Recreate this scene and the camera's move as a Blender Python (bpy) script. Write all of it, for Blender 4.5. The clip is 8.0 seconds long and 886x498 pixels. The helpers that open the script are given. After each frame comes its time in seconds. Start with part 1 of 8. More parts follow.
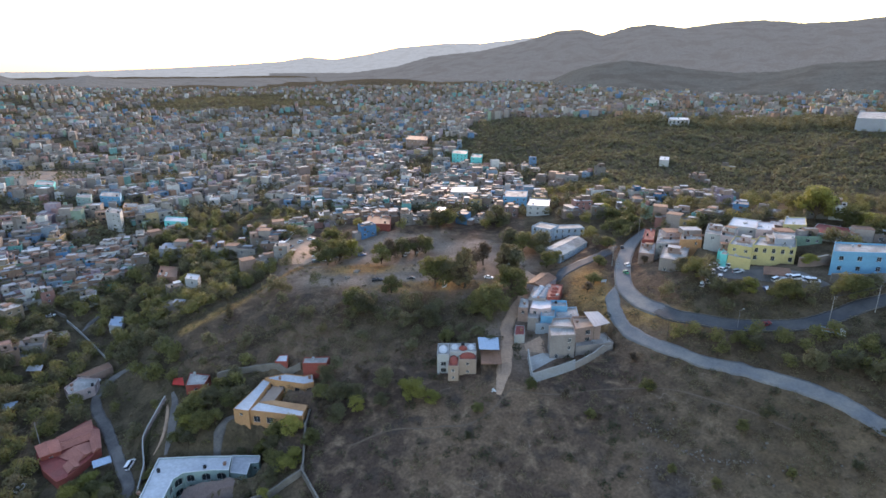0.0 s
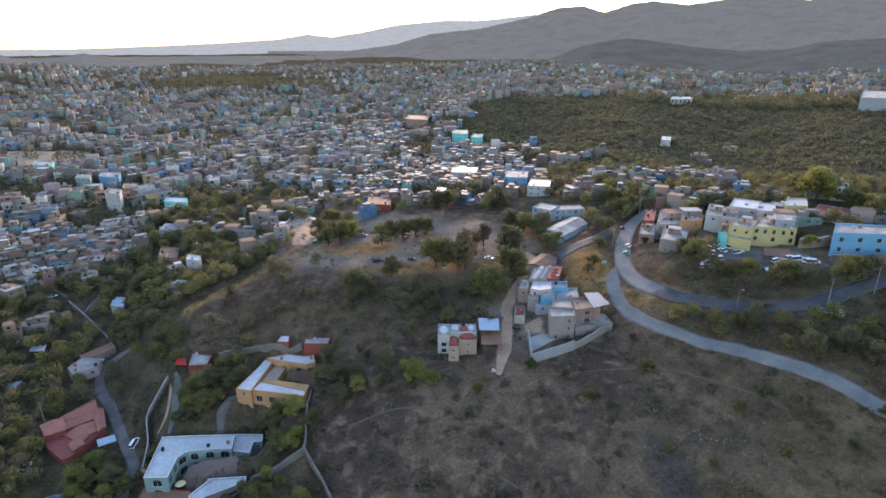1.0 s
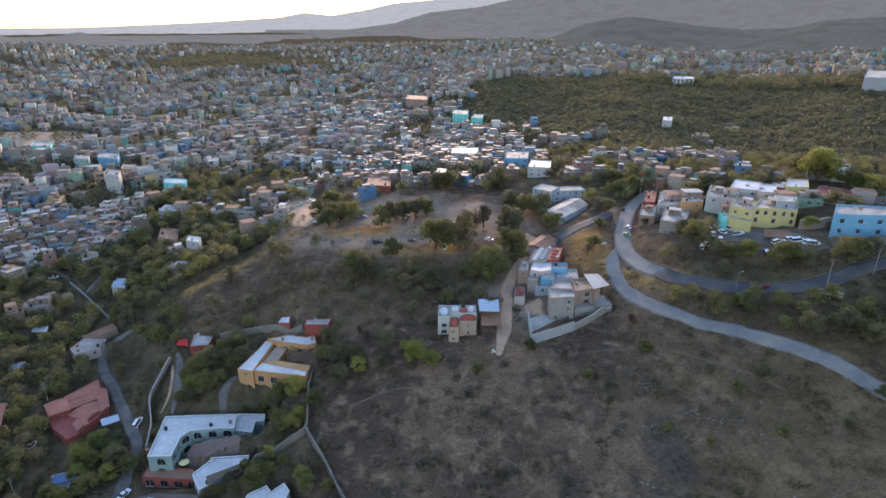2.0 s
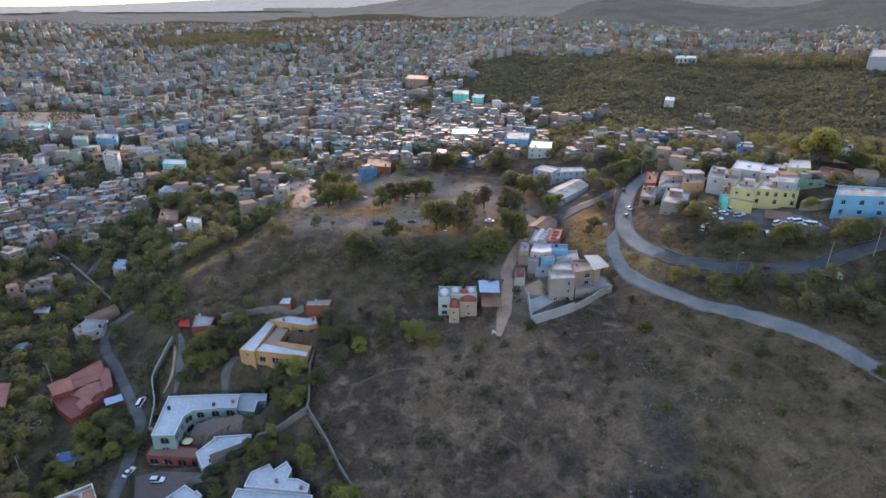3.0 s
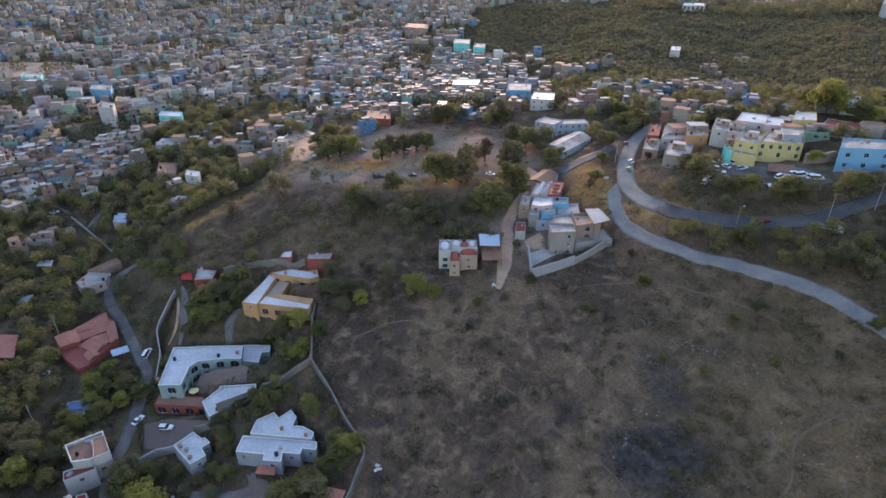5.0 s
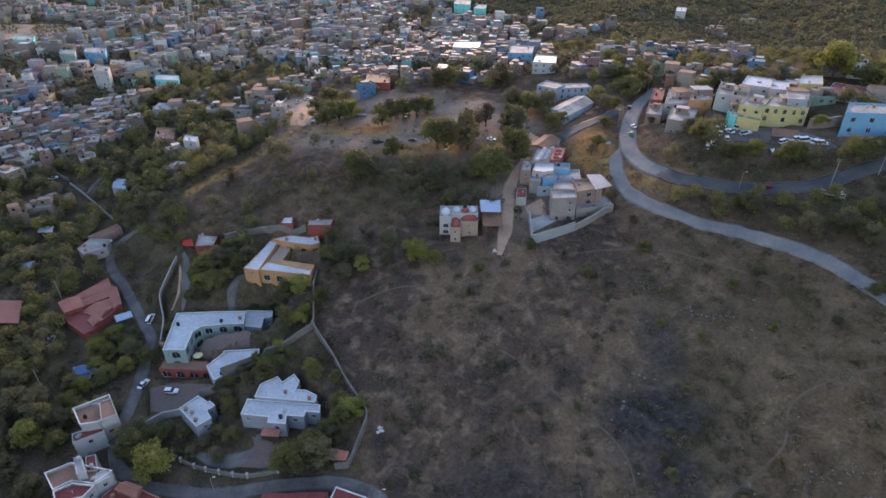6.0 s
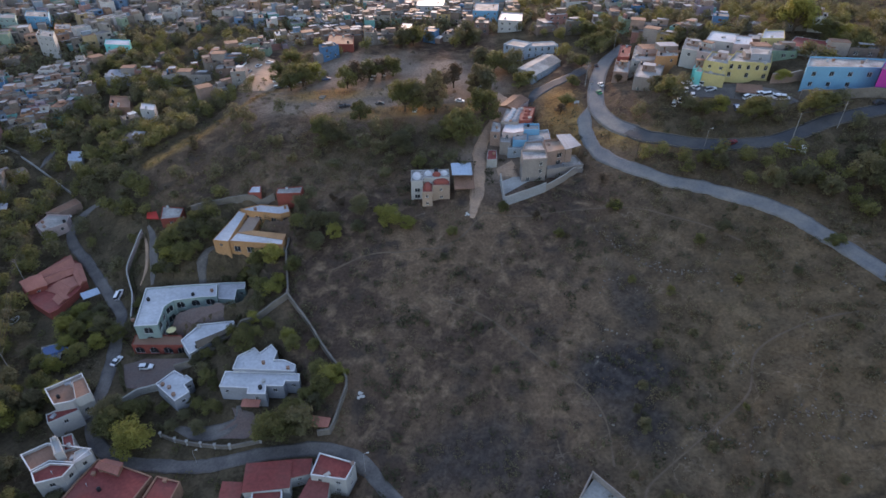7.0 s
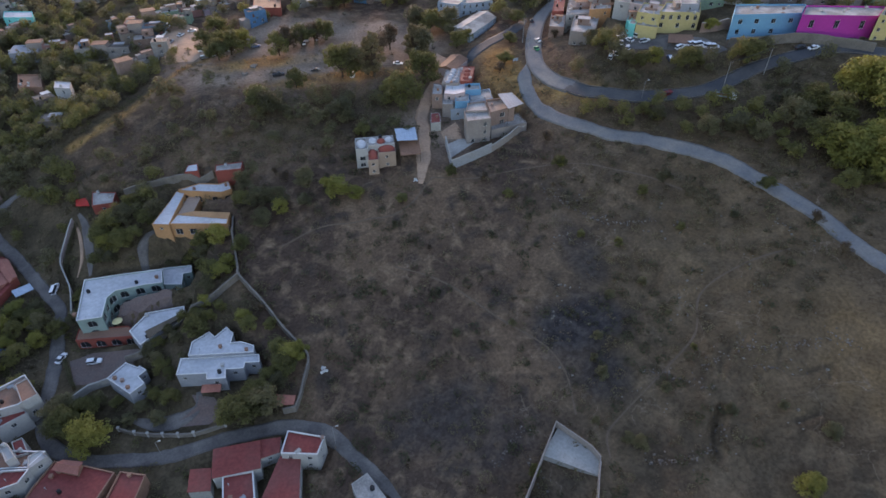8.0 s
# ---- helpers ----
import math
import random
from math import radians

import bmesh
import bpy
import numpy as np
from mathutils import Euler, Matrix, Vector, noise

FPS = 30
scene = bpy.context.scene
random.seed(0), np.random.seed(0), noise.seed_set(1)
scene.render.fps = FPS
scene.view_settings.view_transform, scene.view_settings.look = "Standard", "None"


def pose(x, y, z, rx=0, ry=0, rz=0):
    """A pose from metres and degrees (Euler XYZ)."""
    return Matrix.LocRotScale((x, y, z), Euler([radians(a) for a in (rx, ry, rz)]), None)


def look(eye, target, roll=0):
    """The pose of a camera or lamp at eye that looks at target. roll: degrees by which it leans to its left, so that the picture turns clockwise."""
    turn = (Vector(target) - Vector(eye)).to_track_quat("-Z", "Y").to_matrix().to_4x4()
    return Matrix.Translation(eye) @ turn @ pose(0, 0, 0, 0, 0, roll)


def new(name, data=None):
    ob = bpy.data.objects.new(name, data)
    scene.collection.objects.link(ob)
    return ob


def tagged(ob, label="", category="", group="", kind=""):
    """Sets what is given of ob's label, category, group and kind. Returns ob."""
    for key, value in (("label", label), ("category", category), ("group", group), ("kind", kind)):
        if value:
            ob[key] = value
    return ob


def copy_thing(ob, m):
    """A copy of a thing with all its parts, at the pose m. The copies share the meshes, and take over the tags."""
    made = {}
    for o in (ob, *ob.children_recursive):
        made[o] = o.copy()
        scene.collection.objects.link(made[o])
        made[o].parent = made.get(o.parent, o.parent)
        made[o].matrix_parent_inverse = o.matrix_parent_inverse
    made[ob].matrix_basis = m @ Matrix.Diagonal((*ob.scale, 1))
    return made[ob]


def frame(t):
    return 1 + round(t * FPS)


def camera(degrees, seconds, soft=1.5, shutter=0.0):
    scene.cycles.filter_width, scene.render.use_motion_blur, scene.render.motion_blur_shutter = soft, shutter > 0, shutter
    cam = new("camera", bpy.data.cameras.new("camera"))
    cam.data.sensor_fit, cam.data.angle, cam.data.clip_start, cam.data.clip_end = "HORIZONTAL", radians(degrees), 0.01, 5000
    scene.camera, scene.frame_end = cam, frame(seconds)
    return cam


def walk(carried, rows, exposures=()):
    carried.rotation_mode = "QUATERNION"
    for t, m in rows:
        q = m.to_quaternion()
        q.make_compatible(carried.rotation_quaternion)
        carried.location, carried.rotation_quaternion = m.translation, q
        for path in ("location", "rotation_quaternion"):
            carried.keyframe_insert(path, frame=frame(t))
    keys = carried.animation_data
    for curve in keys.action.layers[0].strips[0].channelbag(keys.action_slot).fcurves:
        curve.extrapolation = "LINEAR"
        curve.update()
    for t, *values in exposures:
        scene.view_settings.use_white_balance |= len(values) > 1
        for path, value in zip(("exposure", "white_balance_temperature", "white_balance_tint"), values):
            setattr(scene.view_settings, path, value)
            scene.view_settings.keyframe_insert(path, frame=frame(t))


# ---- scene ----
# camera: t, x, y, z, yaw, pitch, roll
cam = camera(74.7, 8.0, soft=1.6)
PATH = [
    (0.0, 0.00, 0.00, 140.00, -0.00, -17.80, 0.00),
    (0.5, -0.05, 0.06, 140.25, 0.02, -18.80, 0.00),
    (1.0, -0.11, 0.06, 140.46, 0.02, -19.78, 0.00),
    (1.5, -0.14, 0.05, 140.54, 0.01, -20.72, 0.00),
    (3.0, -0.25, 0.05, 140.63, 0.04, -23.51, 0.00),
    (3.5, -0.26, 0.02, 140.60, 0.05, -24.46, 0.00),
    (4.0, -0.25, -0.05, 140.52, 0.06, -25.42, 0.00),
    (4.5, -0.28, -0.07, 140.50, 0.07, -26.61, 0.00),
    (6.0, -0.63, -0.10, 140.53, 0.06, -31.40, 0.02),
    (6.5, -1.07, -0.01, 140.60, -0.54, -33.19, 0.00),
    (7.0, -2.12, 0.29, 140.88, -3.55, -35.04, -0.04),
    (7.5, -3.36, 0.90, 141.38, -6.89, -36.95, -0.03),
    (8.0, -4.57, 1.61, 141.95, -10.40, -38.80, 0.00),
]
EXPOSURES = [(0.0, 2.75, 6750, 26), (4.0, 2.75, 6950, 30), (6.5, 2.48, 7000, 32), (8.0, 2.38, 7000, 32)]
walk(cam, [(t, pose(x, y, z, 90 + pitch, roll, yaw)) for t, x, y, z, yaw, pitch, roll in PATH], EXPOSURES)

# sky and low evening sun ahead of the camera
SUN_AZ, SUN_EL = 2.5, 11.0
world = bpy.data.worlds.new("evening_sky")
scene.world = world
world.use_nodes = True
wn = world.node_tree.nodes
sky = wn.new("ShaderNodeTexSky")
sky.sky_type = "NISHITA"
sky.sun_disc = False
sky.sun_elevation, sky.sun_rotation = radians(SUN_EL), radians(SUN_AZ)
sky.altitude, sky.air_density, sky.dust_density, sky.ozone_density = 2000, 1.8, 0.6, 2.6
wn["Background"].inputs["Strength"].default_value = 0.09
world.node_tree.links.new(sky.outputs["Color"], wn["Background"].inputs["Color"])
sun_lamp = bpy.data.lights.new("sun", "SUN")
sun_lamp.energy, sun_lamp.angle, sun_lamp.color = 1.15, radians(14), (1.0, 0.79, 0.57)
sun = new("sun", sun_lamp)
sun.matrix_world = look((0, 0, 500), (-500 * math.sin(radians(SUN_AZ)), -500 * math.cos(radians(SUN_AZ)), 500 - 500 * math.tan(radians(SUN_EL))))

# ---- materials ----
def mat(name, color=(0.5, 0.5, 0.5), rough=0.85, vary=0.25, scale=1.5, bump=0.0, bump_scale=8.0, metal=0.0, second=None, random_palette=None, spec=0.3, island=False):
    """Procedural surface: base colour broken up by coarse stains and fine grain, optional palette picked per object."""
    m = bpy.data.materials.new(name)
    m.use_nodes = True
    nt = m.node_tree
    n, link = nt.nodes, nt.links.new
    b = n["Principled BSDF"]
    b.inputs["Roughness"].default_value = rough
    b.inputs["Metallic"].default_value = metal
    b.inputs["Specular IOR Level"].default_value = spec
    geo = n.new("ShaderNodeNewGeometry")
    coarse = n.new("ShaderNodeTexNoise")
    coarse.inputs["Scale"].default_value, coarse.inputs["Detail"].default_value = scale * 0.12, 5.0
    fine = n.new("ShaderNodeTexNoise")
    fine.inputs["Scale"].default_value, fine.inputs["Detail"].default_value = scale * 1.3, 4.0
    for t in (coarse, fine):
        link(geo.outputs["Position"], t.inputs["Vector"])
    if random_palette:
        if island:
            pick = geo.outputs["Random Per Island"]
        else:
            pick = n.new("ShaderNodeObjectInfo").outputs["Random"]
        ramp = n.new("ShaderNodeValToRGB")
        ramp.color_ramp.interpolation = "CONSTANT"
        els = ramp.color_ramp.elements
        while len(els) < len(random_palette):
            els.new(0.5)
        for i, c in enumerate(random_palette):
            els[i].position = i / len(random_palette)
            els[i].color = (*c, 1)
        link(pick, ramp.inputs["Fac"])
        base = ramp.outputs["Color"]
    else:
        rgb = n.new("ShaderNodeRGB")
        rgb.outputs[0].default_value = (*color, 1)
        base = rgb.outputs[0]
    if second:
        thr = n.new("ShaderNodeMapRange")
        thr.inputs["From Min"].default_value, thr.inputs["From Max"].default_value = 0.42, 0.62
        link(coarse.outputs["Fac"], thr.inputs["Value"])
        mx = n.new("ShaderNodeMix")
        mx.data_type = "RGBA"
        link(thr.outputs["Result"], mx.inputs["Factor"])
        link(base, mx.inputs[6])
        mx.inputs[7].default_value = (*second, 1)
        base = mx.outputs[2]
    add = n.new("ShaderNodeMath")
    link(coarse.outputs["Fac"], add.inputs[0])
    link(fine.outputs["Fac"], add.inputs[1])
    rng = n.new("ShaderNodeMapRange")
    rng.inputs["From Min"].default_value, rng.inputs["From Max"].default_value = 0.6, 1.4
    rng.inputs["To Min"].default_value, rng.inputs["To Max"].default_value = 1 - vary, 1 + vary
    link(add.outputs[0], rng.inputs["Value"])
    mul = n.new("ShaderNodeMix")
    mul.data_type, mul.blend_type = "RGBA", "MULTIPLY"
    mul.inputs["Factor"].default_value = 1.0
    link(base, mul.inputs[6])
    link(rng.outputs["Result"], mul.inputs[7])
    link(mul.outputs[2], b.inputs["Base Color"])
    if bump:
        grain = n.new("ShaderNodeTexNoise")
        grain.inputs["Scale"].default_value, grain.inputs["Detail"].default_value = bump_scale, 3.0
        link(geo.outputs["Position"], grain.inputs["Vector"])
        bp = n.new("ShaderNodeBump")
        bp.inputs["Strength"].default_value, bp.inputs["Distance"].default_value = bump, 0.1
        link(grain.outputs["Fac"], bp.inputs["Height"])
        link(bp.outputs["Normal"], b.inputs["Normal"])
    return m


PAINTS = [(0.204, 0.17, 0.149), (0.17, 0.119, 0.0978), (0.306, 0.281, 0.255), (0.128, 0.106, 0.0935), (0.212, 0.14, 0.106), (0.17, 0.153, 0.14),
          (0.255, 0.221, 0.187), (0.187, 0.119, 0.102), (0.238, 0.212, 0.196), (0.162, 0.136, 0.119), (0.136, 0.111, 0.0978), (0.264, 0.196, 0.14),
          (0.153, 0.123, 0.106), (0.23, 0.17, 0.153), (0.178, 0.149, 0.128), (0.281, 0.264, 0.246), (0.145, 0.111, 0.0935), (0.221, 0.191, 0.17),
          (0.119, 0.102, 0.0892), (0.246, 0.23, 0.217), (0.178, 0.132, 0.111), (0.196, 0.174, 0.157), (0.289, 0.162, 0.102), (0.306, 0.221, 0.111),
          (0.068, 0.162, 0.281), (0.0935, 0.255, 0.246), (0.281, 0.145, 0.128), (0.145, 0.204, 0.264), (0.178, 0.255, 0.187), (0.468, 0.459, 0.442),
          (0.391, 0.383, 0.374), (0.255, 0.196, 0.23)]
ROOFS = [(0.221, 0.204, 0.196), (0.306, 0.289, 0.272), (0.212, 0.145, 0.115), (0.17, 0.157, 0.149), (0.51, 0.51, 0.51), (0.255, 0.23, 0.212), (0.238, 0.136, 0.102), (0.196, 0.174, 0.162), (0.145, 0.132, 0.123), (0.357, 0.365, 0.383), (0.246, 0.212, 0.187), (0.187, 0.153, 0.132)]
M_town = mat("town_plaster", rough=0.9, vary=0.3, scale=1.0, random_palette=PAINTS)
# far houses and roofs: haze put into the palettes as slightly paler tones
HAZED_PAINTS = [tuple(0.92 * c + 0.08 * w for c, w in zip(p, (0.56, 0.53, 0.50))) for p in PAINTS]
M_town_far = mat("hazed_far_plaster", rough=0.9, vary=0.3, scale=0.5, random_palette=HAZED_PAINTS, island=True)
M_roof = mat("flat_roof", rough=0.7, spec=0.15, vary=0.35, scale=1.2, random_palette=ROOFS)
M_roof_far = mat("hazed_far_roof", rough=0.7, spec=0.15, vary=0.3, scale=0.5, random_palette=[tuple(min(1, 0.95 * c + 0.02) for c in p) for p in ROOFS], island=True)
M_white = mat("white_plaster", (0.385, 0.378, 0.365), 0.85, 0.14, 1.2, 0.2)
M_whiteroof = mat("white_roof_coating", (0.50, 0.515, 0.545), 0.6, 0.25, 0.8, 0.2, second=(0.36, 0.375, 0.40))
M_trim = mat("white_parapet_paint", (0.60, 0.60, 0.60), 0.8, 0.2, 1.2, 0.2)
M_aqua = mat("pale_aqua_plaster", (0.23, 0.315, 0.295), 0.85, 0.15, 1.0, 0.2)
M_bluegrey = mat("blue_grey_plaster", (0.27, 0.285, 0.315), 0.85, 0.15, 1.0, 0.2)
M_ochre = mat("ochre_plaster", (0.45, 0.24, 0.115), 0.85, 0.2, 1.0, 0.2)
M_yellow = mat("pale_yellow_plaster", (0.47, 0.39, 0.18), 0.85, 0.15, 1.0, 0.2)
M_skyblue = mat("sky_blue_plaster", (0.12, 0.31, 0.46), 0.85, 0.12, 1.0, 0.2)
M_magenta = mat("magenta_plaster", (0.40, 0.04, 0.27), 0.85, 0.12, 1.0, 0.2)
M_turq = mat("turquoise_plaster", (0.12, 0.52, 0.50), 0.85, 0.12, 1.0, 0.2)
M_pink = mat("pale_pink_plaster", (0.42, 0.33, 0.32), 0.85, 0.15, 1.0, 0.2)
M_redroof = mat("red_roof_coating", (0.25, 0.055, 0.048), 0.8, 0.35, 0.9, 0.2, second=(0.19, 0.058, 0.050))
M_redwall = mat("red_plaster", (0.27, 0.068, 0.05), 0.85, 0.2, 1.0, 0.2)
M_tile = mat("clay_tile", (0.36, 0.14, 0.105), 0.85, 0.3, 1.6, 0.5, 5.0)
M_terra = mat("terracotta_paving", (0.27, 0.15, 0.105), 0.85, 0.25, 1.5, 0.3)
M_block = mat("grey_concrete_block", (0.26, 0.225, 0.205), 0.9, 0.22, 1.5, 0.4)
M_blockpale = mat("pale_rendered_block", (0.30, 0.31, 0.325), 0.9, 0.25, 1.5, 0.4, second=(0.25, 0.25, 0.255))
M_brick = mat("bare_brick", (0.28, 0.19, 0.155), 0.9, 0.3, 2.0, 0.4)
M_concrete = mat("concrete", (0.34, 0.33, 0.31), 0.85, 0.25, 1.2, 0.3)
M_slab = mat("weathered_roof_slab", (0.27, 0.255, 0.24), 0.85, 0.4, 1.4, 0.3, second=(0.36, 0.34, 0.32))
M_palewall = mat("pale_blue_white_plaster", (0.30, 0.355, 0.41), 0.85, 0.18, 1.0, 0.2)
M_cream = mat("cream_plaster", (0.34, 0.25, 0.195), 0.85, 0.2, 1.0, 0.2)
M_stone = mat("field_stone", (0.17, 0.15, 0.13), 0.9, 0.4, 2.5, 0.8, 3.0)
M_rubblestone = mat("pale_loose_stone", rough=0.95, vary=0.25, scale=2.0, island=True, random_palette=[(0.17, 0.14, 0.12), (0.13, 0.105, 0.09), (0.20, 0.17, 0.145), (0.11, 0.09, 0.08)])
M_asphalt = mat("asphalt", (0.055, 0.058, 0.066), 0.85, 0.25, 0.8, 0.3, second=(0.078, 0.076, 0.076))
M_cobble = mat("cobble_lane", (0.115, 0.105, 0.10), 0.9, 0.35, 1.5, 0.8, 4.0, second=(0.15, 0.135, 0.125))
M_court = mat("reddish_court_paving", (0.165, 0.115, 0.10), 0.9, 0.3, 1.5, 0.5, 5.0, second=(0.135, 0.105, 0.095))
M_dirtroad = mat("grey_dirt_road", (0.165, 0.165, 0.17), 0.95, 0.25, 1.0, 0.4, second=(0.205, 0.19, 0.175))
M_path = mat("pale_earth_track", (0.46, 0.295, 0.20), 0.95, 0.35, 1.0, 0.4, second=(0.27, 0.185, 0.135))
M_trail = mat("worn_trail", (0.145, 0.102, 0.072), 0.95, 0.3, 1.0, 0.4, second=(0.110, 0.078, 0.056))
M_glass = mat("dark_window_glass", (0.015, 0.02, 0.025), 0.28, 0.1, 1.0, spec=0.5)
M_frame = mat("window_frame_white", (0.6, 0.6, 0.6), 0.6, 0.1)
M_door = mat("brown_wood_door", (0.13, 0.06, 0.035), 0.7, 0.3, 3.0)
M_metal = mat("corrugated_steel", (0.30, 0.31, 0.33), 0.75, 0.25, 1.0, metal=0.15)
M_rust = mat("rusty_sheet", (0.22, 0.115, 0.075), 0.8, 0.4, 1.2)
M_bluesheet = mat("blue_grey_sheet", (0.30, 0.38, 0.48), 0.5, 0.2, 1.0)
M_tank = mat("black_water_tank", (0.02, 0.02, 0.022), 0.5, 0.1)
M_tankgrey = mat("grey_tank", (0.35, 0.36, 0.37), 0.6, 0.1)
M_wood = mat("weathered_pole", (0.10, 0.08, 0.06), 0.9, 0.3)
M_polec = mat("concrete_pole", (0.28, 0.27, 0.26), 0.9, 0.2)
M_wire = mat("cable", (0.03, 0.03, 0.03), 0.7, 0.1)
M_trunk = mat("bark", (0.09, 0.065, 0.045), 0.95, 0.3, 3.0)
M_tyre = mat("tyre_rubber", (0.02, 0.02, 0.02), 0.9, 0.1)
M_rim = mat("wheel_rim", (0.35, 0.35, 0.36), 0.35, 0.1, metal=0.8)
CAR_PAINTS = [(0.70, 0.70, 0.71), (0.05, 0.05, 0.055), (0.32, 0.33, 0.35), (0.62, 0.63, 0.65), (0.22, 0.04, 0.035), (0.05, 0.09, 0.2), (0.75, 0.75, 0.74), (0.16, 0.16, 0.17)]
M_carpaint = mat("car_paint", rough=0.5, vary=0.05, scale=0.5, random_palette=CAR_PAINTS, spec=0.5)
M_carwhite = mat("white_car_paint", (0.72, 0.73, 0.75), 0.5, 0.05, spec=0.5)
M_cardark = mat("dark_car_paint", (0.03, 0.03, 0.035), 0.5, 0.05, spec=0.5)
M_cargreen = mat("green_white_taxi_paint", (0.03, 0.28, 0.12), 0.5, 0.05, spec=0.5)
M_carred = mat("dark_red_car_paint", (0.20, 0.02, 0.02), 0.5, 0.05, spec=0.5)
M_lamp = mat("clear_lamp_glass", (0.6, 0.6, 0.58), 0.2, 0.05, spec=0.5)
M_taillamp = mat("red_lamp_glass", (0.35, 0.02, 0.02), 0.25, 0.05, spec=0.5)
M_bluetarp = mat("blue_pool_cover", (0.05, 0.12, 0.28), 0.5, 0.2)
M_red = mat("red_awning", (0.50, 0.04, 0.03), 0.7, 0.15)


def leaf_mat(name, dark, light, scale=0.45):
    """Leaves: colour shifts per tree and through the crown, some light passes through."""
    m = bpy.data.materials.new(name)
    m.use_nodes = True
    nt = m.node_tree
    n, link = nt.nodes, nt.links.new
    b = n["Principled BSDF"]
    b.inputs["Roughness"].default_value = 0.7
    b.inputs["Specular IOR Level"].default_value = 0.25
    geo, info = n.new("ShaderNodeNewGeometry"), n.new("ShaderNodeObjectInfo")
    tex = n.new("ShaderNodeTexNoise")
    tex.inputs["Scale"].default_value, tex.inputs["Detail"].default_value = scale, 4.0
    link(geo.outputs["Position"], tex.inputs["Vector"])
    s1 = n.new("ShaderNodeMath")
    s1.operation = "MULTIPLY_ADD"
    s1.inputs[1].default_value, s1.inputs[2].default_value = 0.5, -0.25
    link(info.outputs["Random"], s1.inputs[0])
    s2 = n.new("ShaderNodeMath")
    s2.operation = "MULTIPLY_ADD"
    s2.inputs[1].default_value = 0.25
    link(geo.outputs["Random Per Island"], s2.inputs[0])
    link(s1.outputs[0], s2.inputs[2])
    s3 = n.new("ShaderNodeMath")
    link(s2.outputs[0], s3.inputs[0])
    link(tex.outputs["Fac"], s3.inputs[1])
    rng = n.new("ShaderNodeMapRange")
    rng.inputs["From Min"].default_value, rng.inputs["From Max"].default_value = 0.35, 1.1
    link(s3.outputs[0], rng.inputs["Value"])
    mx = n.new("ShaderNodeMix")
    mx.data_type = "RGBA"
    mx.inputs[6].default_value, mx.inputs[7].default_value = (*dark, 1), (*light, 1)
    link(rng.outputs["Result"], mx.inputs["Factor"])
    link(mx.outputs[2], b.inputs["Base Color"])
    tr = n.new("ShaderNodeBsdfTranslucent")
    link(mx.outputs[2], tr.inputs["Color"])
    mix = n.new("ShaderNodeMixShader")
    mix.inputs[0].default_value = 0.45
    link(b.outputs[0], mix.inputs[1])
    link(tr.outputs[0], mix.inputs[2])
    link(mix.outputs[0], n["Material Output"].inputs["Surface"])
    return m


M_leaf = leaf_mat("green_leaves", (0.100, 0.100, 0.038), (0.235, 0.215, 0.076))
M_leafdark = leaf_mat("dark_leaves", (0.100, 0.094, 0.053), (0.205, 0.182, 0.094))
M_leafyellow = leaf_mat("yellow_green_leaves", (0.185, 0.183, 0.046), (0.370, 0.335, 0.090))
M_leafdry = leaf_mat("dry_leaves", (0.105, 0.076, 0.052), (0.200, 0.146, 0.096))
M_scrub = leaf_mat("scrub_leaves", (0.100, 0.082, 0.052), (0.195, 0.156, 0.098), 0.25)
M_shrub = leaf_mat("shrub_leaves", (0.042, 0.046, 0.026), (0.095, 0.094, 0.046))
M_leafgrey = leaf_mat("grey_olive_leaves", (0.150, 0.125, 0.070), (0.290, 0.238, 0.130))
# dry grass, with the warmth of the low sun put into its colour
M_sunlit_grass = leaf_mat("golden_grass", (0.29, 0.155, 0.058), (0.50, 0.285, 0.115), 0.12)
M_grass = leaf_mat("dry_grass", (0.125, 0.082, 0.053), (0.230, 0.155, 0.096), 0.12)


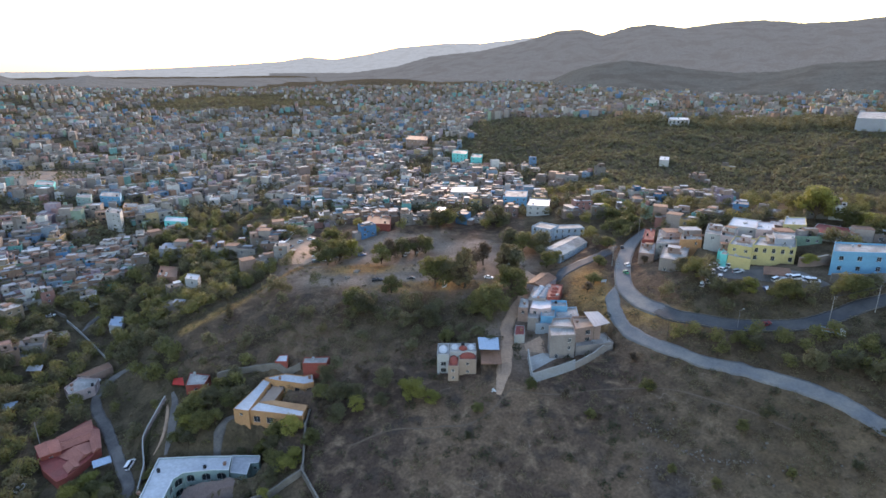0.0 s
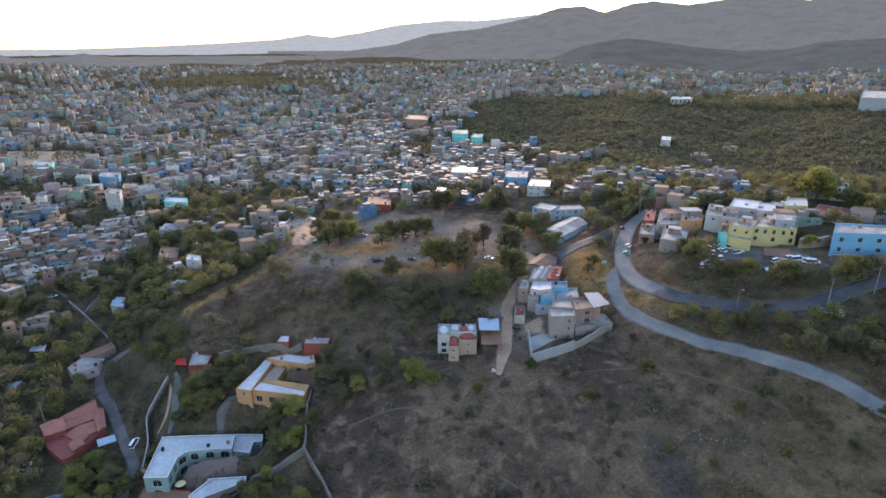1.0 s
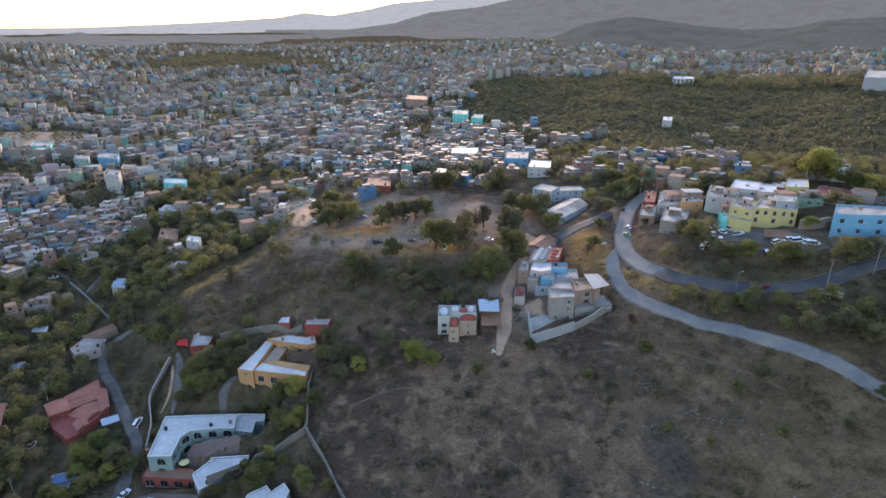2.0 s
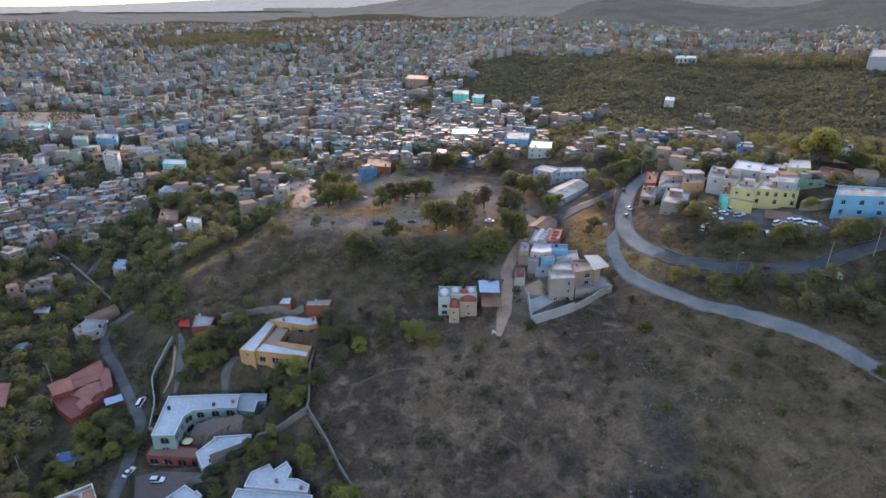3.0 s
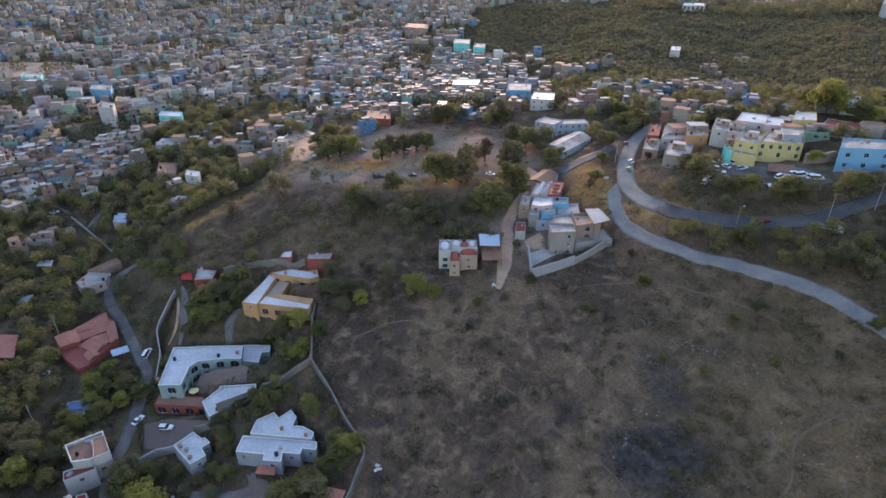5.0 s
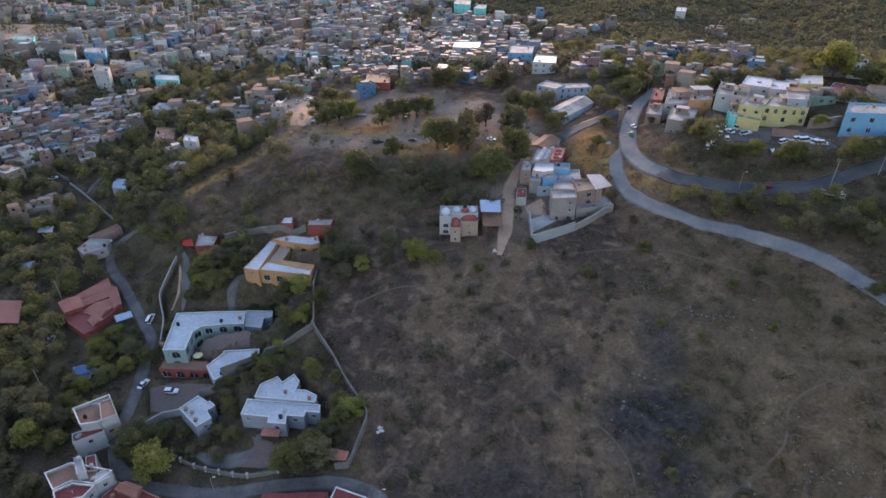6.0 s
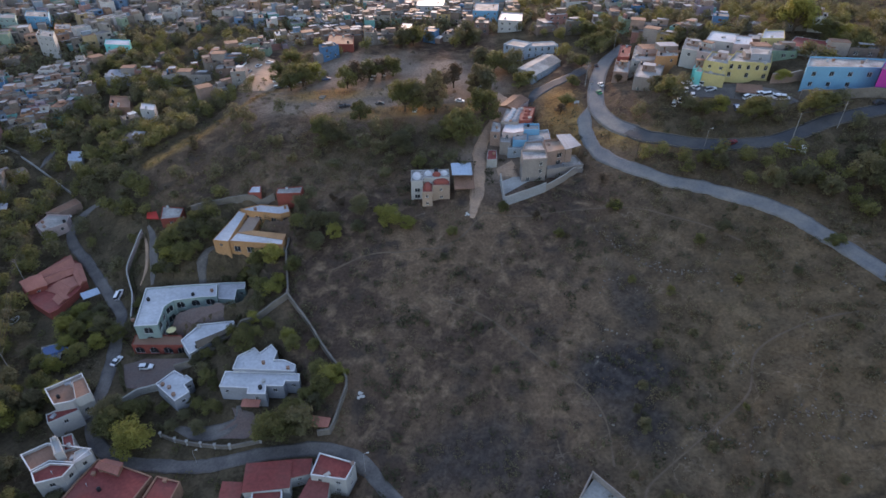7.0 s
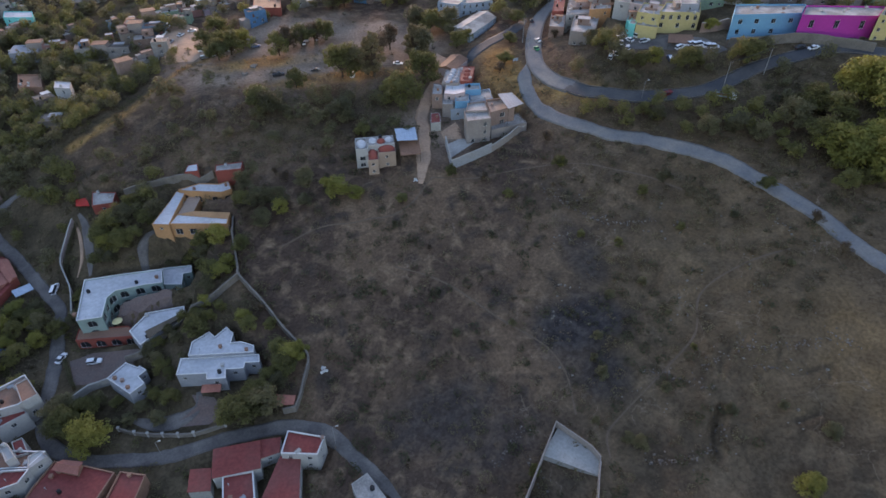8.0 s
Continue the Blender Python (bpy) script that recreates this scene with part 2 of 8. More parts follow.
def ground_material():
    m = bpy.data.materials.new("hillside_ground")
    m.use_nodes = True
    nt = m.node_tree
    n, link = nt.nodes, nt.links.new
    b = n["Principled BSDF"]
    b.inputs["Roughness"].default_value = 0.95
    b.inputs["Specular IOR Level"].default_value = 0.0
    geo = n.new("ShaderNodeNewGeometry")

    def tex(scale, detail=6.0, dist=0.0):
        t = n.new("ShaderNodeTexNoise")
        t.inputs["Scale"].default_value, t.inputs["Detail"].default_value, t.inputs["Distortion"].default_value = scale, detail, dist
        link(geo.outputs["Position"], t.inputs["Vector"])
        return t.outputs["Fac"]

    def ramp(fac, lo, hi):
        r = n.new("ShaderNodeMapRange")
        r.inputs["From Min"].default_value, r.inputs["From Max"].default_value = lo, hi
        link(fac, r.inputs["Value"])
        return r.outputs["Result"]

    def mixc(fac, a, c):
        x = n.new("ShaderNodeMix")
        x.data_type = "RGBA"
        link(fac, x.inputs["Factor"])
        for v, s in ((a, x.inputs[6]), (c, x.inputs[7])):
            if isinstance(v, tuple):
                s.default_value = (*v, 1)
            else:
                link(v, s)
        return x.outputs[2]

    def attr(name):
        a = n.new("ShaderNodeAttribute")
        a.attribute_name = name
        return a.outputs["Fac"]

    grass = mixc(ramp(tex(0.030, 9.0, 0.8), 0.40, 0.62), (0.080, 0.054, 0.041), (0.152, 0.100, 0.067))
    grass = mixc(ramp(tex(0.22, 12.0, 0.5), 0.50, 0.74), grass, (0.215, 0.146, 0.096))
    grass = mixc(ramp(tex(0.13, 11.0, 0.4), 0.54, 0.70), grass, (0.066, 0.050, 0.041))
    cells = n.new("ShaderNodeTexVoronoi")
    cells.feature = "DISTANCE_TO_EDGE"
    cells.inputs["Scale"].default_value = 0.075
    bend = n.new("ShaderNodeTexNoise")
    bend.inputs["Scale"].default_value, bend.inputs["Detail"].default_value = 0.12, 5.0
    link(geo.outputs["Position"], bend.inputs["Vector"])
    push = n.new("ShaderNodeVectorMath")
    push.operation = "MULTIPLY_ADD"
    push.inputs[1].default_value = (16, 16, 16)
    link(bend.outputs["Color"], push.inputs[0])
    link(geo.outputs["Position"], push.inputs[2])
    link(push.outputs[0], cells.inputs["Vector"])
    thin = n.new("ShaderNodeMapRange")
    thin.inputs["From Min"].default_value, thin.inputs["From Max"].default_value = 0.016, 0.002
    link(cells.outputs["Distance"], thin.inputs["Value"])
    veins = n.new("ShaderNodeMath")
    veins.operation = "MULTIPLY"
    link(thin.outputs["Result"], veins.inputs[0])
    link(ramp(tex(0.035, 3.0), 0.52, 0.70), veins.inputs[1])
    speck = n.new("ShaderNodeMapRange")
    speck.inputs["From Min"].default_value, speck.inputs["From Max"].default_value = 0.3, 0.7
    speck.inputs["To Min"].default_value, speck.inputs["To Max"].default_value = 0.72, 1.28
    link(tex(1.1, 12.0, 0.4), speck.inputs["Value"])
    grain = n.new("ShaderNodeMix")
    grain.data_type, grain.blend_type = "RGBA", "MULTIPLY"
    grain.inputs["Factor"].default_value = 1.0
    dirt = mixc(ramp(tex(0.07, 7.0), 0.4, 0.65), (0.19, 0.142, 0.112), (0.29, 0.215, 0.165))
    green = mixc(ramp(tex(0.11, 7.0), 0.4, 0.62), (0.066, 0.052, 0.034), (0.122, 0.092, 0.059))
    # dry grass whose gold is partly low sunlight painted into the ground
    sunlit_gold = mixc(ramp(tex(0.09, 10.0, 1.0), 0.38, 0.66), (0.170, 0.100, 0.050), (0.400, 0.235, 0.095))
    burnt = mixc(ramp(tex(0.4, 5.0), 0.4, 0.6), (0.040, 0.035, 0.035), (0.070, 0.060, 0.056))
    col = mixc(attr("green"), grass, green)
    col = mixc(attr("dirt"), col, dirt)
    col = mixc(attr("sunlit_gold"), col, sunlit_gold)
    col = mixc(veins.outputs[0], col, (0.200, 0.150, 0.112))
    col = mixc(attr("burnt"), col, burnt)
    link(col, grain.inputs[6])
    link(speck.outputs["Result"], grain.inputs[7])
    link(grain.outputs[2], b.inputs["Base Color"])
    bp = n.new("ShaderNodeBump")
    bp.inputs["Strength"].default_value, bp.inputs["Distance"].default_value = 0.8, 0.5
    link(tex(0.8, 8.0), bp.inputs["Height"])
    link(bp.outputs["Normal"], b.inputs["Normal"])
    return m


M_ground = ground_material()


def backdrop_material(name, color, haze_glow, haze_glow_strength):
    """Hills kilometres off: scrub, with evening haze put in as an emission glow."""
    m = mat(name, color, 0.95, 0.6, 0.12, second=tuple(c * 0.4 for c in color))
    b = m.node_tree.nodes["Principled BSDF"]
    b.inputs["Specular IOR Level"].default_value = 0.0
    b.inputs["Emission Color"].default_value = (*haze_glow, 1)
    b.inputs["Emission Strength"].default_value = haze_glow_strength
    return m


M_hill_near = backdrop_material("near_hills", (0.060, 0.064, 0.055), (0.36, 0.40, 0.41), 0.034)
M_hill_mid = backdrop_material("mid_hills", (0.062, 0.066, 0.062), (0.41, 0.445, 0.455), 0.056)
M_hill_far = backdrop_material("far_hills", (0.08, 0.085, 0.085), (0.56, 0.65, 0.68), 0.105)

# ---- the lie of the land: heights under the camera along bearings from it ----
EYE_Z = 140.0
PROFILES = [
    (-62, [(0, -139), (90, -140), (160, -138), (230, -134), (300, -128), (380, -118), (460, -107), (600, -100), (850, -86), (1300, -66), (1700, -56), (2000, -75), (4900, -78)]),
    (-35, [(0, -139), (90, -139), (160, -136), (228, -131), (300, -125), (380, -114), (430, -106), (540, -100), (700, -95), (950, -83), (1350, -66), (1700, -58), (2000, -75), (4900, -78)]),
    (-22, [(0, -139), (95, -137), (130, -131), (165, -124), (215, -113), (258, -104), (300, -109), (360, -108), (430, -102), (600, -104), (800, -103), (1000, -96), (1400, -84), (1800, -76), (2200, -78), (4900, -78)]),
    (-14, [(0, -139), (98, -136), (128, -127), (178, -117), (215, -108), (250, -98), (285, -97), (340, -98), (420, -100), (600, -104), (800, -104), (1000, -98), (1400, -84), (1800, -72), (2200, -74), (4900, -75)]),
    (-3, [(0, -139), (98, -135), (128, -124), (178, -112), (205, -105.5), (236, -97), (265, -96), (310, -95), (375, -93), (440, -101), (600, -103), (800, -100), (1000, -92), (1400, -78), (1800, -66), (2300, -64), (4900, -60)]),
    (1, [(0, -139), (98, -134.5), (128, -123), (174, -110.5), (200, -104), (236, -97), (265, -96), (310, -95), (375, -92.5), (440, -100), (600, -99), (740, -75), (860, -80), (1000, -82), (1400, -76), (1800, -64), (2300, -62), (4900, -60)]),
    (6, [(0, -138), (98, -134), (128, -122), (170, -109), (196, -103), (236, -97), (265, -96), (310, -95), (375, -92), (440, -99), (570, -96), (740, -63), (860, -70), (1000, -72), (1400, -70), (1800, -60), (2300, -60), (4900, -60)]),
    (17, [(0, -138), (92, -132), (128, -120), (170, -109), (200, -103), (235, -94), (262, -91), (320, -88), (390, -84), (470, -88), (560, -78), (740, -63), (1100, -60), (1500, -62), (1900, -70), (4900, -60)]),
    (26, [(0, -138), (92, -130), (130, -119), (170, -108), (200, -98), (230, -87), (250, -82), (300, -78), (360, -76), (440, -92), (560, -85), (740, -61), (1100, -62), (1700, -70), (4900, -60)]),
    (36, [(0, -138), (92, -128), (130, -117), (170, -104), (200, -93), (225, -85), (250, -77), (300, -72), (360, -70), (440, -88), (560, -76), (740, -54), (1100, -56), (1700, -66), (4900, -60)]),
    (46, [(0, -138), (92, -126), (130, -114), (170, -101), (200, -95), (225, -86), (260, -76), (300, -70), (360, -66), (440, -80), (560, -64), (740, -44), (1100, -46), (1700, -50), (4900, -60)]),
    (64, [(0, -138), (92, -126), (130, -114), (170, -102), (230, -92), (300, -80), (440, -70), (740, -40), (1700, 0), (4900, 60)]),
    (180, [(0, -139), (200, -130), (700, -70), (1800, 0), (4900, 60)]),
]
P_RADII = np.array([0, 60, 80, 95, 110, 130, 150, 170, 185, 200, 215, 230, 245, 260, 280, 310, 345, 380, 420, 460, 510, 570, 640, 740, 860, 1000, 1200, 1400, 1700, 2100, 2600, 3400, 4900.0])


def smooth_profile(pairs):
    """Heights at the common radii, with the corners of the profile eased."""
    r, z = np.array(pairs, float).T
    fine = np.interp(P_RADII, r, z)
    eased = fine.copy()
    eased[1:-1] = 0.25 * fine[:-2] + 0.5 * fine[1:-1] + 0.25 * fine[2:]
    return 0.5 * fine + 0.5 * eased


P_TABLE = np.array([smooth_profile(p) for _, p in PROFILES])
P_AZ = np.array([a for a, _ in PROFILES], float)


def hermite(xs, ys, x):
    """Smooth curve through (xs, ys), flat overshoot kept small."""
    i = min(max(int(np.searchsorted(xs, x)) - 1, 0), len(xs) - 2)
    h = xs[i + 1] - xs[i]
    u = min(max((x - xs[i]) / h, 0.0), 1.0)
    s = [(ys[j + 1] - ys[j]) / (xs[j + 1] - xs[j]) for j in range(max(i - 1, 0), min(i + 2, len(xs) - 1))]
    k = i - max(i - 1, 0)
    m0 = 0.5 * (s[max(k - 1, 0)] + s[k])
    m1 = 0.5 * (s[k] + s[min(k + 1, len(s) - 1)])
    return (2 * u**3 - 3 * u**2 + 1) * ys[i] + (u**3 - 2 * u**2 + u) * h * m0 + (3 * u**2 - 2 * u**3) * ys[i + 1] + (u**3 - u**2) * h * m1


# erosion gullies on the bare slope: line, half width, depth
GULLIES = [
    ([(79.5, 75.5), (76.2, 71.6), (74.6, 66.5)], 1.9, 3.0),
    ([(95.3, 92.8), (89.9, 90.1), (85.7, 87.7), (84.2, 84.8)], 1.1, 1.2),
    ([(100.6, 85.7), (97.7, 82.0), (100.9, 78.7), (104.6, 78.7), (109.7, 78.9), (107.3, 75.7)], 1.1, 1.3),
    ([(95.0, 68.5), (100.8, 68.8)], 1.4, 2.0),
    ([(85.8, 124.4), (81.3, 118.0), (72.9, 109.9)], 1.6, 1.5),
]


def segment_distance(x, y, a, b):
    dx, dy = b[0] - a[0], b[1] - a[1]
    u = min(max(((x - a[0]) * dx + (y - a[1]) * dy) / (dx * dx + dy * dy), 0), 1)
    return math.hypot(x - a[0] - u * dx, y - a[1] - u * dy)


def ground_z(x, y):
    r, az = math.hypot(x, y), math.degrees(math.atan2(x, y))
    if az < -62:
        az = 64 + (-62 - az)
    back = az > 64
    j = min(max(int(np.searchsorted(P_AZ, az)) - 1, 0), len(P_AZ) - 2)
    u = min(max((az - P_AZ[j]) / (P_AZ[j + 1] - P_AZ[j]), 0), 1)
    u = u * u * (3 - 2 * u)
    z = (1 - u) * hermite(P_RADII, P_TABLE[j], r) + u * hermite(P_RADII, P_TABLE[j + 1], r)
    far = min(max((r - 90) / 300, 0.0), 1.0)
    z += (0.5 + 2.0 * far) * noise.noise((x / 38, y / 38, 3.1)) + 0.25 * noise.noise((x / 13, y / 13, 7.7))
    if r > 450:
        k = min((r - 450) / 700, 1.0)
        z += 5 * k * noise.noise((x / 150, y / 150, 1.3)) + 10 * k * noise.noise((x / 420, y / 420, 5.2))
    if 64 < x < 114 and 62 < y < 130:
        for line, wide, deep in GULLIES:
            if line[0][0] - 14 < x < line[0][0] + 14:
                d = min(segment_distance(x, y, a, b) for a, b in zip(line, line[1:]))
                if d < wide:
                    z -= deep * (1 - d / wide)
    z += EYE_Z
    for px, py, reach, poly, level in PAD_CELLS.get((int(x // 40), int(y // 40)), ()):
        if (x - px) ** 2 + (y - py) ** 2 < reach * reach:
            d = outside(poly, x, y)
            z = min(z, level + max(0.0, d - 1.0) * 2.4)
    return z


# plots cut level into the slope
PAD_CELLS = {}


def outside(poly, x, y):
    """Metres from a point to a polygon, 0 inside it."""
    inside, best = False, 1e9
    for (ax, ay), (bx, by) in zip(poly, poly[1:] + poly[:1]):
        if (ay > y) != (by > y) and x < (bx - ax) * (y - ay) / (by - ay) + ax:
            inside = not inside
        dx, dy = bx - ax, by - ay
        u = min(max(((x - ax) * dx + (y - ay) * dy) / (dx * dx + dy * dy + 1e-9), 0), 1)
        best = min(best, math.hypot(x - ax - u * dx, y - ay - u * dy))
    return 0.0 if inside else best


def level_plot(poly, level):
    cx, cy = sum(p[0] for p in poly) / len(poly), sum(p[1] for p in poly) / len(poly)
    reach = max(math.dist((cx, cy), p) for p in poly) + 9
    pad = (cx, cy, reach, list(poly), level)
    for i in range(int((cx - reach) // 40), int((cx + reach) // 40) + 1):
        for j in range(int((cy - reach) // 40), int((cy + reach) // 40) + 1):
            PAD_CELLS.setdefault((i, j), []).append(pad)


def on_plot(x, y, margin=1.0):
    for px, py, reach, poly, level in PAD_CELLS.get((int(x // 40), int(y // 40)), ()):
        if (x - px) ** 2 + (y - py) ** 2 < reach * reach and outside(poly, x, y) < margin:
            return True
    return False



# ---- building kit ----
def empty(name, at, label="", category="", group=""):
    ob = new(name)
    ob.empty_display_size = 0.5
    ob.matrix_world = Matrix.Translation(at)
    return tagged(ob, label, category, group)


def part(name, bm, material, parent, label=""):
    """Link a bmesh, or a ready mesh, as one mesh object under a thing or part."""
    if isinstance(bm, bmesh.types.BMesh):
        me = bpy.data.meshes.new(name)
        bm.normal_update()
        bm.to_mesh(me)
        bm.free()
    else:
        me = bm
    if not me.materials:
        me.materials.append(material)
    ob = new(name, me)
    ob.parent = parent
    return tagged(ob, label) if label else ob


def add_box(bm, c, s, turn=0.0):
    """A box of size s round c, turned about z (degrees)."""
    m = Matrix.Translation(c) @ Matrix.Rotation(radians(turn), 4, "Z") @ Matrix.Diagonal((*s, 1))
    bmesh.ops.create_cube(bm, size=1.0, matrix=m)
    return bm


def add_tube(bm, a, b, r0, r1=None, seg=8):
    """A tapered round bar from a to b."""
    a, b = Vector(a), Vector(b)
    r1 = r0 if r1 is None else r1
    q = (b - a).to_track_quat("Z", "Y")
    rings = []
    for p, r in ((a, r0), (b, r1)):
        rings.append([bm.verts.new(p + q @ Vector((r * math.cos(6.2832 * i / seg), r * math.sin(6.2832 * i / seg), 0))) for i in range(seg)])
    for i in range(seg):
        k = (i + 1) % seg
        bm.faces.new((rings[0][i], rings[0][k], rings[1][k], rings[1][i]))
    bm.faces.new(rings[0][::-1])
    bm.faces.new(rings[1])
    return bm


def ccw(poly):
    a = sum(p[0] * q[1] - q[0] * p[1] for p, q in zip(poly, poly[1:] + poly[:1]))
    return list(poly) if a > 0 else list(poly)[::-1]


def inset(poly, d):
    """The polygon (counter-clockwise) with every side moved in by d."""
    out, n = [], len(poly)
    for i in range(n):
        p, c, q = Vector(poly[i - 1]), Vector(poly[i]), Vector(poly[(i + 1) % n])
        u, v = (c - p).normalized(), (q - c).normalized()
        nu, nv = Vector((-u.y, u.x)), Vector((-v.y, v.x))
        k = max(1 + nu.dot(nv), 0.35)
        out.append(tuple(c + (nu + nv) * (d / k)))
    return out


def face_with_holes(bm, p0, p1, z0, z1, holes, depth=0.22):
    """One wall face with real openings: holes are (u0, u1, v0, v1, arched) in metres along and up; reveals go in by depth."""
    p0, p1 = Vector((*p0, 0)), Vector((*p1, 0))
    along = (p1 - p0)
    length = along.length
    along /= length
    inward = Vector((-along.y, along.x, 0))

    def at(u, v, d=0.0):
        return bm.verts.new(p0 + along * u + inward * d + Vector((0, 0, z0 + v)))

    us = sorted({0.0, length, *[h[0] for h in holes], *[h[1] for h in holes]})
    vs = sorted({0.0, z1 - z0, *[h[2] for h in holes], *[h[3] for h in holes]})
    for ua, ub in zip(us, us[1:]):
        for va, vb in zip(vs, vs[1:]):
            um, vm = (ua + ub) / 2, (va + vb) / 2
            if not any(h[0] < um < h[1] and h[2] < vm < h[3] for h in holes):
                bm.faces.new((at(ua, va), at(ub, va), at(ub, vb), at(ua, vb)))
    for ua, ub, va, vb, arched in holes:
        for a, b in (((ua, va), (ua, vb)), ((ua, vb), (ub, vb)), ((ub, vb), (ub, va)), ((ub, va), (ua, va))):
            bm.faces.new((at(*a), at(*b), at(*b, depth), at(*a, depth)))
        if arched:
            r, um = (ub - ua) / 2, (ua + ub) / 2
            rise = min(r, (vb - va) * 0.45)
            pts = [(um - r * math.cos(math.pi * i / 8), vb - rise + rise * math.sin(math.pi * i / 8)) for i in range(9)]
            for i in range(8):
                a, b = pts[i], pts[i + 1]
                bm.faces.new((at(*a), at(*b), at(b[0], vb), at(a[0], vb)))
                bm.faces.new((at(*b), at(*a), at(*a, depth), at(*b, depth)))


WINDOW_MESHES = {}


def window_mesh(w, h, kind):
    """Frame, or pane, of an opening w by h; origin at the sill's middle, facing -y."""
    key = (round(w, 2), round(h, 2), kind)
    if key not in WINDOW_MESHES:
        bm = bmesh.new()
        if kind == "frame":
            t = 0.08
            for x in (-w / 2 + t / 2, w / 2 - t / 2, 0):
                add_box(bm, (x, 0, h / 2), (t if x else 0.05, 0.08, h))
            for z in (t / 2, h - t / 2):
                add_box(bm, (0, 0.005, z), (w - 2 * t, 0.07, t))
        elif kind == "pane":
            add_box(bm, (0, 0.03, h / 2), (w, 0.03, h))
        else:
            add_box(bm, (0, 0, h / 2), (w, 0.06, h))
            add_box(bm, (w * 0.38, -0.05, h * 0.5), (0.05, 0.08, 0.14))
            for z in (0.28, 0.72):
                add_box(bm, (0, -0.035, h * z), (w * 0.72, 0.03, h * 0.32))
        me = bpy.data.meshes.new(kind)
        bm.to_mesh(me)
        bm.free()
        me.materials.append({"frame": M_frame, "pane": M_glass, "door": M_door}[kind])
        WINDOW_MESHES[key] = me
    return WINDOW_MESHES[key]


def set_opening(parent, p0, p1, z0, hole, door=False, frame_mat=None):
    """Glazing (or a door leaf) set back inside one opening."""
    ua, ub, va, vb, arched = hole
    a, b = Vector((*p0, 0)), Vector((*p1, 0))
    d = (b - a).normalized()
    inward = Vector((-d.y, d.x, 0))
    at = a + d * (ua + ub) / 2 + inward * 0.14 + Vector((0, 0, z0 + va))
    m = Matrix.Translation(at) @ Matrix.Rotation(math.atan2(d.y, d.x), 4, "Z")
    if door:
        ob = part("door", window_mesh(ub - ua, vb - va, "door"), M_door, parent)
        ob.matrix_basis = m
        return
    ob = part("window", window_mesh(ub - ua, vb - va, "frame"), M_frame, parent)
    ob.matrix_basis = m
    part("pane", window_mesh(ub - ua, vb - va, "pane"), M_glass, ob)


def storey_holes(rng, length, height, step=3.4, win=(1.2, 1.3), arched=False, storey=3.1, fill=0.85, sill=0.85):
    """Rows of openings for a face: one row a storey, with gaps."""
    holes, n = [], max(1, int((length - 1.2) / step))
    floors = max(1, int(round((height - 0.4) / storey)))
    gap = length / n
    for f in range(floors):
        base = max(height - (f + 1) * storey + sill, 0.05)
        for i in range(n):
            if rng.random() > fill:
                continue
            w = min(win[0] * rng.uniform(0.85, 1.1), gap - 0.8)
            h = win[1]
            if w < 0.4 or base + h > height - 0.3:
                continue
            u = gap * (i + 0.5) + rng.uniform(-0.2, 0.2)
            holes.append((u - w / 2, u + w / 2, base, base + h, arched))
    return holes


